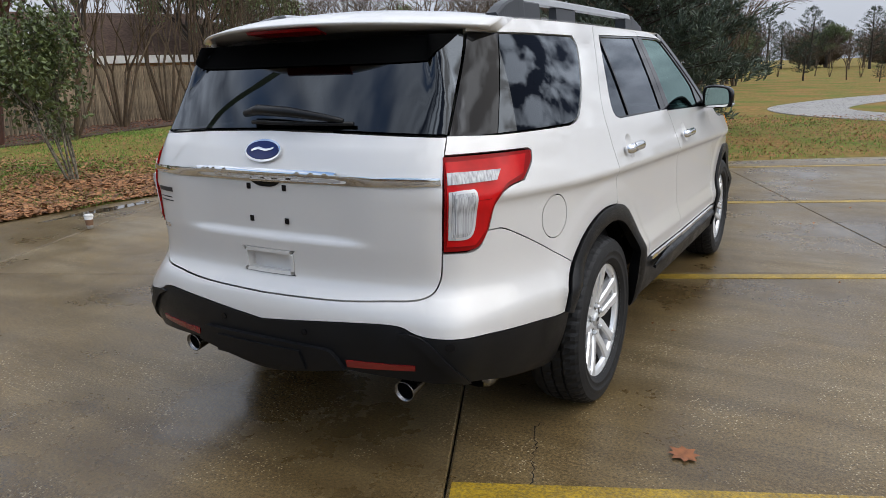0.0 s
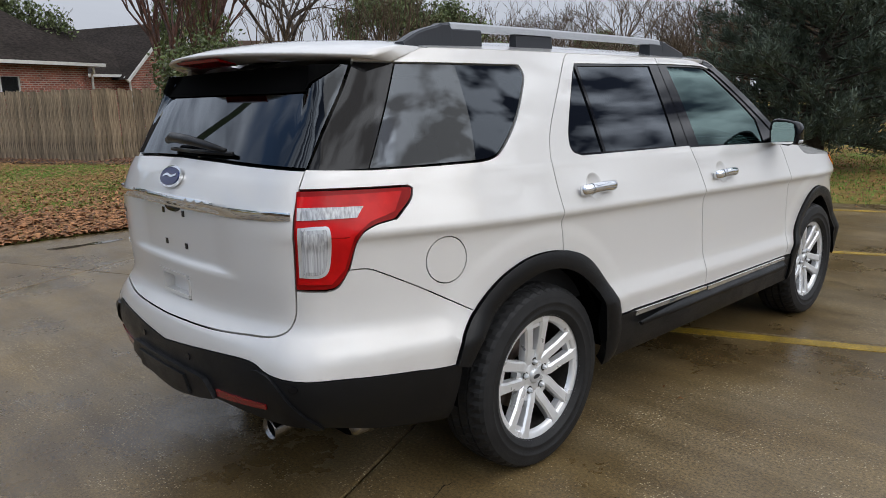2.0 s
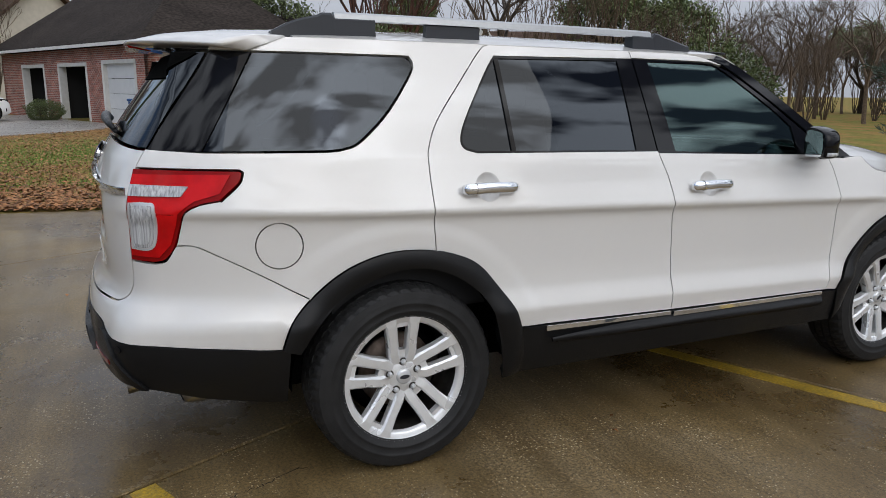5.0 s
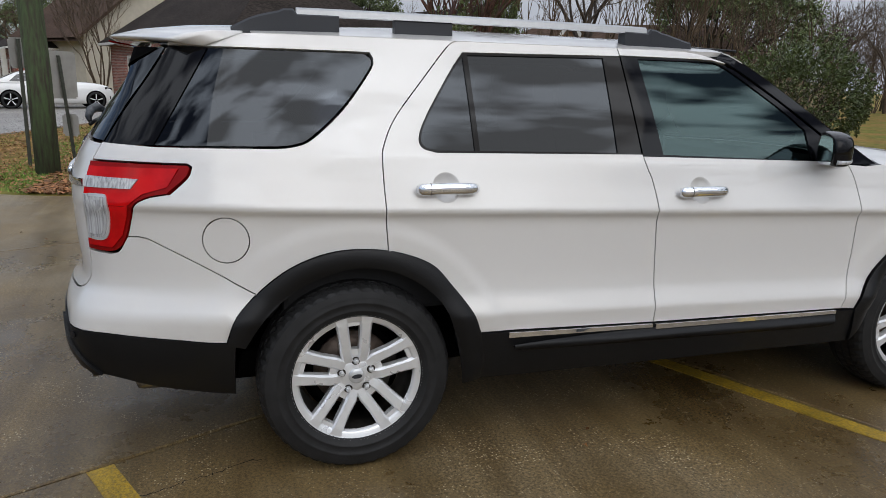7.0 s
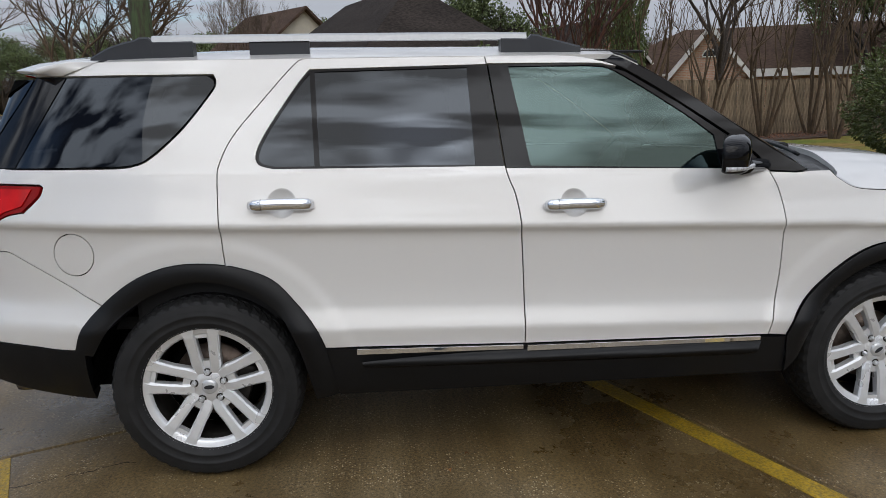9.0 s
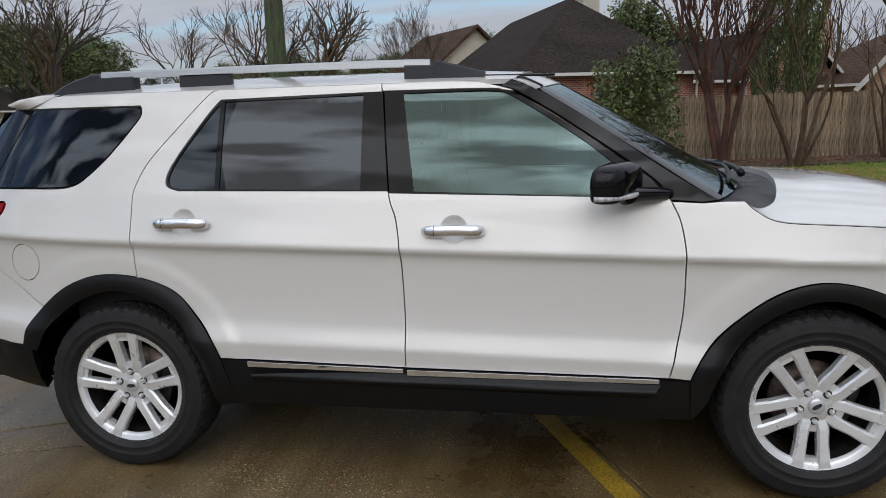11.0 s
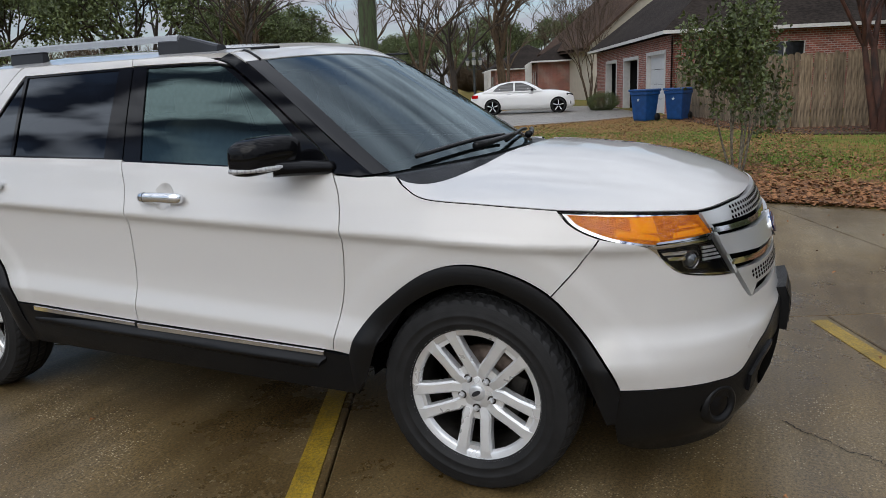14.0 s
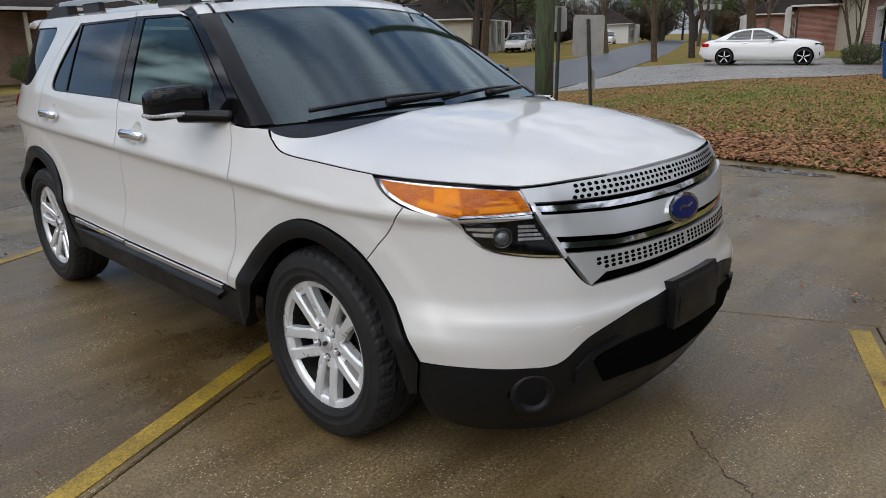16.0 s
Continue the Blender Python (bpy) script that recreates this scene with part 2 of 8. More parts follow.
def bm_put(name, bm, mat, parent=None, label="", m=None, smooth=False):
    me = bpy.data.meshes.new(name)
    bm.to_mesh(me)
    bm.free()
    if smooth:
        me.polygons.foreach_set("use_smooth", [True] * len(me.polygons))
    return put(name, me, mat, parent, label, m)


def box_bm(sx, sy, sz, at=(0, 0, 0), bevel=0.0, bm=None, rot=None, segments=2):
    """A box with its middle at `at`; edges bevelled."""
    own = bmesh.new()
    bmesh.ops.create_cube(own, size=1.0, matrix=Matrix.Diagonal((sx, sy, sz, 1)))
    if bevel:
        bmesh.ops.bevel(own, geom=own.edges[:], offset=bevel, segments=segments, affect="EDGES", profile=0.6)
    bmesh.ops.transform(own, matrix=Matrix.Translation(at) @ (rot or Matrix()), verts=own.verts)
    if bm is None:
        return own
    me = bpy.data.meshes.new("tmp")
    own.to_mesh(me)
    own.free()
    bm.from_mesh(me)
    bpy.data.meshes.remove(me)
    return bm


def lathe(profile, n=48, axis="x", closed=True):
    """Verts and faces of a profile (radius, along) turned round an axis."""
    verts, faces = [], []
    k = len(profile)
    for i in range(n):
        a = 2 * math.pi * i / n
        for r, h in profile:
            p = (h, r * math.cos(a), r * math.sin(a)) if axis == "x" else (r * math.cos(a), r * math.sin(a), h)
            verts.append(p)
    for i in range(n):
        j = (i + 1) % n
        for q in range(k - 1):
            f = (i * k + q, j * k + q, j * k + q + 1, i * k + q + 1)
            faces.append(f if axis != "x" else f)
    return verts, faces


def tube(points, radius, sides=8, caps=True):
    """Verts and faces of a round bar along points; radius is one number or one for each point."""
    pts = [Vector(p) for p in points]
    rad = radius if hasattr(radius, "__len__") else [radius] * len(pts)
    verts, faces = [], []
    ref = None
    for i, p in enumerate(pts):
        d = (pts[min(i + 1, len(pts) - 1)] - pts[max(i - 1, 0)]).normalized()
        if ref is None:
            ref = d.orthogonal().normalized()
        ref = (ref - d * ref.dot(d)).normalized()
        w = d.cross(ref)
        for k in range(sides):
            a = 2 * math.pi * k / sides
            verts.append(p + (ref * math.cos(a) + w * math.sin(a)) * rad[i])
    for i in range(len(pts) - 1):
        for k in range(sides):
            k2 = (k + 1) % sides
            faces.append((i * sides + k, i * sides + k2, (i + 1) * sides + k2, (i + 1) * sides + k))
    if caps:
        faces.append(tuple(range(sides))[::-1])
        faces.append(tuple((len(pts) - 1) * sides + k for k in range(sides)))
    return verts, faces


def inside(points, loop):
    """Even-odd test of points against a closed loop."""
    x, y = points[:, 0], points[:, 1]
    hit = np.zeros(len(points), bool)
    a = loop
    b = np.roll(loop, -1, axis=0)
    for (x1, y1), (x2, y2) in zip(a, b):
        if y1 == y2:
            continue
        c = ((y1 > y) != (y2 > y)) & (x < (x2 - x1) * (y - y1) / (y2 - y1) + x1)
        hit ^= c
    return hit


def even(loop, step, closed=True):
    """A loop with no segment longer than step."""
    loop = np.asarray(loop, float)
    nxt = np.roll(loop, -1, axis=0) if closed else loop[1:]
    outp = []
    for a, b in zip(loop if closed else loop[:-1], nxt):
        n = max(1, int(math.ceil(np.linalg.norm(b - a) / step)))
        for k in range(n):
            outp.append(a + (b - a) * k / n)
    if not closed:
        outp.append(loop[-1])
    return np.array(outp)


def shrink(loop, d):
    """A closed loop moved inwards by d."""
    a = np.roll(loop, 1, axis=0)
    b = np.roll(loop, -1, axis=0)
    area = 0.5 * np.sum(loop[:, 0] * b[:, 1] - b[:, 0] * loop[:, 1])
    t = b - a
    t = t / np.maximum(np.linalg.norm(t, axis=1), 1e-9)[:, None]
    n = np.stack([-t[:, 1], t[:, 0]], 1) * (1 if area > 0 else -1)
    return loop + n * d


def fill(outer, holes=(), step=0.05, dense=1.0):
    """Triangles that fill a flat outline with holes: points, faces and border edges."""
    loops = [even(outer, step)] + [even(h, step) for h in holes]
    pts, edges = [], []
    for lp in loops:
        o = len(pts)
        pts += [tuple(p) for p in lp]
        edges += [(o + i, o + (i + 1) % len(lp)) for i in range(len(lp))]
    lo, hi = loops[0].min(0), loops[0].max(0)
    gx, gy = np.meshgrid(np.arange(lo[0] + step * 0.37, hi[0], step), np.arange(lo[1] + step * 0.41 * dense, hi[1], step * dense))
    grid = np.stack([gx.ravel(), gy.ravel()], 1)
    if len(grid):
        ok = inside(grid, loops[0])
        for h in loops[1:]:
            ok &= ~inside(grid, h)
        grid = grid[ok]
        if len(grid):
            border = np.array(pts)
            keep = np.array([np.min(np.sum((border - g) ** 2, 1)) > (0.35 * step * dense) ** 2 for g in grid], bool)
            pts += [tuple(p) for p in grid[keep]]
    v2, e2, f2, *_ = delaunay_2d_cdt([Vector(p) for p in pts], edges, [], 0, 1e-6)
    v2 = np.array([tuple(v) for v in v2])
    tri = np.array([f for f in f2 if len(f) == 3], int)
    mid = v2[tri].mean(1)
    ok = inside(mid, loops[0])
    for h in loops[1:]:
        ok &= ~inside(mid, h)
    tri = tri[ok]
    return v2, tri


def sheet(name, outer, surface, mat, parent=None, holes=(), step=0.05, lift=0.0, depth=0.02, gap=0.0, side=1, label="", reach=0.006, dense=1.0):
    """A panel: an outline in the two numbers of a surface, laid on it with true normals, with edges turned inwards by depth."""
    outer = np.asarray(outer, float)
    if gap:
        outer = shrink(outer, gap)
    v2, tri = fill(outer, [np.asarray(h, float) for h in holes], step, dense)
    u, v = v2[:, 0], v2[:, 1]
    h = reach
    p = surface(u, v)
    n = np.cross(surface(u + h, v) - surface(u - h, v), surface(u, v + h) - surface(u, v - h))
    n = n / np.maximum(np.linalg.norm(n, axis=1), 1e-9)[:, None]
    p = p + n * lift
    # which way the triangles face
    tn = np.cross(p[tri[:, 1]] - p[tri[:, 0]], p[tri[:, 2]] - p[tri[:, 0]])
    flip = np.sum(tn * n[tri[:, 0]], 1) < 0
    tri[flip] = tri[flip][:, ::-1]
    verts, norms, faces = [*p], [*n], [tuple(t) for t in tri]
    if depth:
        count = {}
        for t in tri:
            for a, b in ((t[0], t[1]), (t[1], t[2]), (t[2], t[0])):
                count[(a, b)] = 1
        for a, b in [e for e in count if (e[1], e[0]) not in count]:
            d = p[b] - p[a]
            o = np.cross(d, n[a])
            ln = np.linalg.norm(o)
            if ln < 1e-9:
                continue
            o = o / ln
            k = len(verts)
            verts += [p[a], p[b], p[b] - n[b] * depth, p[a] - n[a] * depth]
            norms += [o] * 4
            faces.append((k + 1, k, k + 3, k + 2))
    verts, norms = np.array(verts), np.array(norms)
    if side < 0:
        verts = verts * (-1, 1, 1)
        norms = norms * (-1, 1, 1)
        faces = [f[::-1] for f in faces]
    return put(name, mesh_of(name, verts, faces, True, norms), mat, parent, label)


# ---- the shape of the suv ----
def smooth_line(pts, n=12, closed=False):
    """Catmull-Rom through the points."""
    p = [np.array(q, float) for q in pts]
    m = len(p)
    out = []
    for i in range(m if closed else m - 1):
        a = p[(i - 1) % m] if closed or i > 0 else 2 * p[0] - p[1]
        b, c = p[i], p[(i + 1) % m]
        d = p[(i + 2) % m] if closed or i + 2 < m else 2 * p[-1] - p[-2]
        for k in range(n):
            t = k / n
            out.append(0.5 * (2 * b + (c - a) * t + (2 * a - 5 * b + 4 * c - d) * t * t + (3 * b - a - 3 * c + d) * t ** 3))
    if not closed:
        out.append(p[-1])
    return np.array(out)


# plan of the suv's body at the height of its tail lamps: x to the right side, y ahead
PLAN = smooth_line([(-0.35, -2.46), (0, -2.475), (0.35, -2.46), (0.6, -2.415), (0.72, -2.35), (0.80, -2.23), (0.865, -2.08), (0.92, -1.88), (0.955, -1.65), (0.975, -1.3), (0.98, -0.6),
                    (0.98, 0.3), (0.978, 1.0), (0.97, 1.4), (0.94, 1.75), (0.87, 1.98), (0.77, 2.13), (0.62, 2.25), (0.45, 2.315), (0.25, 2.36), (0, 2.375), (-0.25, 2.36)], 24)
ARC = np.concatenate([[0], np.cumsum(np.linalg.norm(np.diff(PLAN, axis=0), axis=1))])
ARC = ARC - ARC[24]                                   # 0 at the middle of the tail
NOSE = float(ARC[len(ARC) - 25])                        # arc length at the middle of the nose
TANG = np.gradient(PLAN, axis=0)
TANG = TANG / np.linalg.norm(TANG, axis=1)[:, None]


def rounded(rows):
    """A smooth function through rows of height and inset."""
    line = smooth_line(rows, 10)
    return lambda z: np.interp(z, line[:, 0], line[:, 1])


INSET_SIDE = rounded([(0.2, 0.12), (0.3, 0.03), (0.4, -0.008), (0.5, -0.021), (0.572, -0.0285), (0.588, -0.029), (0.604, -0.025), (0.66, -0.006), (0.70, 0.001), (0.76, 0.006), (0.86, 0.0085), (0.935, 0.0085), (0.968, 0.004), (0.987, -0.007), (1.003, -0.009), (1.035, 0.002),
                      (1.1, 0.025), (1.18, 0.05), (1.22, 0.066), (1.4, 0.137), (1.6, 0.226), (1.66, 0.258), (1.7, 0.31)])
INSET_REAR = rounded([(0.2, 0.14), (0.3, 0.03), (0.4, -0.035), (0.5, -0.055), (0.6, -0.06), (0.68, -0.045), (0.73, -0.005), (0.78, 0.01), (0.9, 0.0), (1.05, -0.005), (1.12, 0.0), (1.2, 0.03), (1.25, 0.06),
                      (1.4, 0.16), (1.6, 0.31), (1.66, 0.36), (1.7, 0.41)])
INSET_NOSE = rounded([(0.2, 0.05), (0.3, -0.02), (0.4, -0.05), (0.55, -0.062), (0.60, -0.063), (0.635, -0.048), (0.70, -0.034), (0.78, -0.016), (0.85, 0.0), (0.95, 0.035), (1.02, 0.07), (1.08, 0.12), (1.2, 0.3), (1.7, 0.6)])


def skin(s, z):
    """The suv's outer skin: arc length from the middle of the tail round its right side, and height."""
    s = np.asarray(s, float)
    z = np.asarray(z, float)
    mirror = np.where((s < 0) | (s > NOSE), -1.0, 1.0)
    s = np.where(s < 0, -s, np.where(s > NOSE, 2 * NOSE - s, s))
    px, py = np.interp(s, ARC, PLAN[:, 0]), np.interp(s, ARC, PLAN[:, 1])
    tx, ty = np.interp(s, ARC, TANG[:, 0]), np.interp(s, ARC, TANG[:, 1])
    ln = np.hypot(tx, ty)
    nx, ny = ty / ln, -tx / ln
    side, rear, nose = nx ** 2, np.where(ny < 0, ny ** 2, 0), np.where(ny > 0, ny ** 2, 0)
    lift = 0.03 * np.clip(py + 0.2, -1.8, 1.9)
    corner = 4 * side * rear * np.exp(-((z - 0.55) / 0.13) ** 2) * 0.03
    inset = -corner + side * INSET_SIDE(z + lift) + rear * INSET_REAR(z) + nose * INSET_NOSE(z)
    flare = np.zeros_like(s + z)
    for cs, cz in ((1.70, 0.365), (4.585, 0.345)):
        r = np.hypot(s - cs, z - cz)
        flare = np.maximum(flare, 0.0065 * np.clip((0.645 - r) / 0.065, 0, 1) ** 2 * (3 - 2 * np.clip((0.645 - r) / 0.065, 0, 1)) * np.clip((z - 0.42) / 0.12, 0, 1))
    ease = lambda q: np.clip(q, 0, 1) ** 2 * (3 - 2 * np.clip(q, 0, 1))
    plate = 0.024 * ease((0.50 - np.abs(s)) / 0.22) * ease((z - 0.885) / 0.035) * ease((1.135 - z) / 0.03)
    shelf = 0.016 * ease((0.650 - z) / 0.03) * ease((s - 4.95) / 0.12) * ease((5.85 - s) / 0.2)
    shelf = shelf + 0.012 * ease((0.665 - z) / 0.03) * ease((s - 0.62) / 0.12) * ease((1.30 - s) / 0.12)
    inset = inset - flare - shelf + rear * plate
    return np.stack([mirror * (px - nx * inset), py - ny * inset, z + 0 * s], -1)


def run(*pts, n=8):
    return smooth_line(pts, n)


def loop_of(*parts):
    """Joins lines end to end into one loop, dropping doubled points."""
    out_pts = []
    for part in parts:
        for q in np.asarray(part, float).reshape(-1, 2):
            if not out_pts or np.linalg.norm(q - out_pts[-1]) > 1e-4:
                out_pts.append(q)
    if np.linalg.norm(out_pts[0] - out_pts[-1]) < 1e-4:
        out_pts.pop()
    return np.array(out_pts)


def ring(cx, cz, rx, rz, n=40):
    a = np.linspace(0, 2 * math.pi, n, endpoint=False)
    return np.stack([cx + rx * np.cos(a), cz + rz * np.sin(a)], 1)


def mirrored_centre(line, c):
    """A line from the right side, carried on to its mirror image about the arc length c."""
    line = np.asarray(line, float)
    other = line[::-1].copy()
    other[:, 0] = 2 * c - other[:, 0]
    return np.concatenate([line, other])


# lines on the skin: arc length from the tail's middle, height
B_GAP = run((2.87, 1.655), (2.88, 1.588), (2.92, 1.234), (2.957, 1.11), (2.975, 0.976), (2.985, 0.73), (2.985, 0.52))
R_GAP = run((2.15, 1.655), (2.105, 1.63), (1.985, 1.498), (1.87, 1.363), (1.82, 1.266), (1.81, 1.2), (1.815, 1.02), (1.825, 0.874))
F_GAP = run((4.015, 1.174), (4.05, 1.09), (4.067, 0.955), (4.062, 0.75), (4.035, 0.6), (4.012, 0.5))
DOOR_TOP = run((2.87, 1.655), (3.2, 1.653), (3.35, 1.63), (3.46, 1.588), (3.67, 1.456), (3.95, 1.258), (4.015, 1.174))
R_ARCH = run((1.24, 0.562), (1.28, 0.66), (1.37, 0.757), (1.48, 0.834), (1.61, 0.88), (1.74, 0.888), (1.87, 0.868), (1.995, 0.816), (2.08, 0.724), (2.155, 0.622), (2.19, 0.538))
R_ARCH_IN = run((1.30, 0.54), (1.36, 0.63), (1.43, 0.70), (1.54, 0.774), (1.69, 0.82), (1.84, 0.803), (1.97, 0.73), (2.055, 0.628), (2.11, 0.454), (2.14, 0.31))
F_ARCH = run((4.09, 0.492), (4.13, 0.58), (4.22, 0.69), (4.385, 0.816), (4.54, 0.865), (4.7, 0.847), (4.85, 0.778), (4.97, 0.652), (5.05, 0.532), (5.085, 0.458))
F_ARCH_IN = run((4.15, 0.40), (4.22, 0.563), (4.34, 0.707), (4.5, 0.79), (4.64, 0.796), (4.79, 0.724), (4.91, 0.616), (4.99, 0.472), (5.05, 0.334))
SILL_TOP = np.array([(2.19, 0.538), (2.985, 0.515), (4.012, 0.498), (4.09, 0.492)])
LAMP = loop_of([(0.725, 1.196), (1.115, 1.192)], run((1.125, 1.184), (1.112, 1.15), (1.052, 1.094)), run((1.05, 1.092), (0.975, 1.076), (0.925, 1.04), (0.885, 0.93), (0.85, 0.885), (0.81, 0.874)), [(0.713, 0.880)])
LAMP_TO_SEAM = run((1.05, 1.092), (0.975, 1.076), (0.925, 1.04), (0.89, 0.935))
SEAM = run((0.89, 0.935), (0.95, 0.934), (1.01, 0.91), (1.15, 0.84), (1.345, 0.733))
TAIL_SIDE = run((0.755, 1.258), (0.735, 1.2), (0.72, 1.1), (0.712, 0.88), (0.70, 0.775), (0.645, 0.722), (0.5, 0.708), (0.3, 0.696), (0.0, 0.69))
BUMP_LINE = run((0.0, 0.592), (0.12, 0.604), (0.38, 0.628), (0.56, 0.634), (0.66, 0.602), (0.94, 0.584), (1.24, 0.562))
BUMP_LOW = run((0.0, 0.40), (0.2, 0.43), (0.35, 0.448), (0.73, 0.424), (0.97, 0.376), (1.25, 0.335))
QUARTER_GLASS = loop_of([(1.16, 1.597), (1.765, 1.594)], run((1.775, 1.590), (1.795, 1.57), (1.78, 1.53), (1.67, 1.395), (1.55, 1.29), (1.49, 1.265), (1.43, 1.258)), [(0.985, 1.256)])
HOOD_LINE = run((4.28, 1.168), (4.325, 1.128), (4.41, 1.09), (4.63, 1.075), (4.88, 1.06))
LIGHT_TOP = run((4.88, 1.06), (5.18, 1.048), (5.41, 1.03))
LIGHT_LOW = run((4.88, 1.06), (4.93, 1.01), (5.02, 0.97), (5.15, 0.945), (5.2, 0.922), (5.29, 0.845), (5.42, 0.817), (5.545, 0.804))
FRONT_SEAM = np.array([(5.02, 0.968), (4.95, 0.87), (4.862, 0.77)])
NOSE_LINE = run((5.085, 0.458), (5.25, 0.458), (5.4, 0.456), (5.51, 0.464), (5.61, 0.543), (5.77, 0.588), (5.95, 0.612), (NOSE, 0.622))
GRILLE_LOW = run((5.545, 0.804), (5.60, 0.73), (5.64, 0.702), (5.70, 0.702), (NOSE, 0.712), n=5)


def part_of(line, lo, hi):
    """The stretch of a line whose first number lies between lo and hi."""
    return np.array([q for q in line if lo - 1e-6 <= q[0] <= hi + 1e-6])


def rev(line):
    return np.asarray(line)[::-1]


# upper surfaces
HOOD_EDGE = skin(np.concatenate([HOOD_LINE[:, 0], LIGHT_TOP[1:, 0], np.linspace(5.45, NOSE, 20)]), np.concatenate([HOOD_LINE[:, 1], LIGHT_TOP[1:, 1], np.linspace(1.031, 1.035, 20)]))


def hood_skin(x, y):
    x, y = np.asarray(x, float), np.asarray(y, float)
    xe = np.interp(y, HOOD_EDGE[:, 1], HOOD_EDGE[:, 0])
    ze = np.interp(y, HOOD_EDGE[:, 1], HOOD_EDGE[:, 2])
    zc = np.interp(y, [1.1, 1.41, 1.6, 1.8, 1.95, 2.08, 2.17, 2.23, 2.27, 2.30], [1.20, 1.205, 1.195, 1.175, 1.15, 1.12, 1.093, 1.068, 1.05, 1.035])
    r = np.clip(np.abs(x) / np.maximum(xe, 0.02), 0, 1.05)
    dome = 0.010 * np.clip(1 - ((np.abs(x) - 0.40) / 0.16).clip(0, 1), 0, 1) * np.clip((2.3 - y) / 0.5, 0, 1)
    return np.stack([x, y, ze + (np.maximum(zc, ze) - ze) * (1 - r ** 2.6) + dome], -1)


A_LINE = run((4.19, 1.172), (4.02, 1.275), (3.82, 1.415), (3.62, 1.55), (3.47, 1.63), (3.41, 1.655), n=10)
A_POINTS = skin(A_LINE[:, 0], A_LINE[:, 1])
A_CURVES = [np.polyfit(np.linspace(0, 1, len(A_POINTS)), A_POINTS[:, i], 3) for i in range(3)]


def shield_skin(u, v):
    """Windshield: u from -1 to 1 across, v from 0 at the cowl to 1 at the roof."""
    u, v = np.asarray(u, float), np.asarray(v, float)
    ax, ay, az = (np.polyval(A_CURVES[i], v) for i in range(3))
    bow = (1 - u ** 2)
    return np.stack([u * ax, ay + bow * (0.24 - 0.18 * v), az + bow * (0.02 + 0.03 * v)], -1)


ROOF_S = np.linspace(1.0, 3.41, 60)
ROOF_EDGE = skin(ROOF_S, 1.655 + 0 * ROOF_S)


def roof_skin(x, y):
    x, y = np.asarray(x, float), np.asarray(y, float)
    xe = np.interp(y, ROOF_EDGE[:, 1], ROOF_EDGE[:, 0])
    crown = np.interp(y, [-2.1, -1.8, -1.0, 0.0, 0.42, 0.6], [0.045, 0.06, 0.082, 0.075, 0.052, 0.04])
    return np.stack([x, y, 1.655 + crown * (1 - (np.clip(np.abs(x) / xe, 0, 1.1)) ** 2.4)], -1)


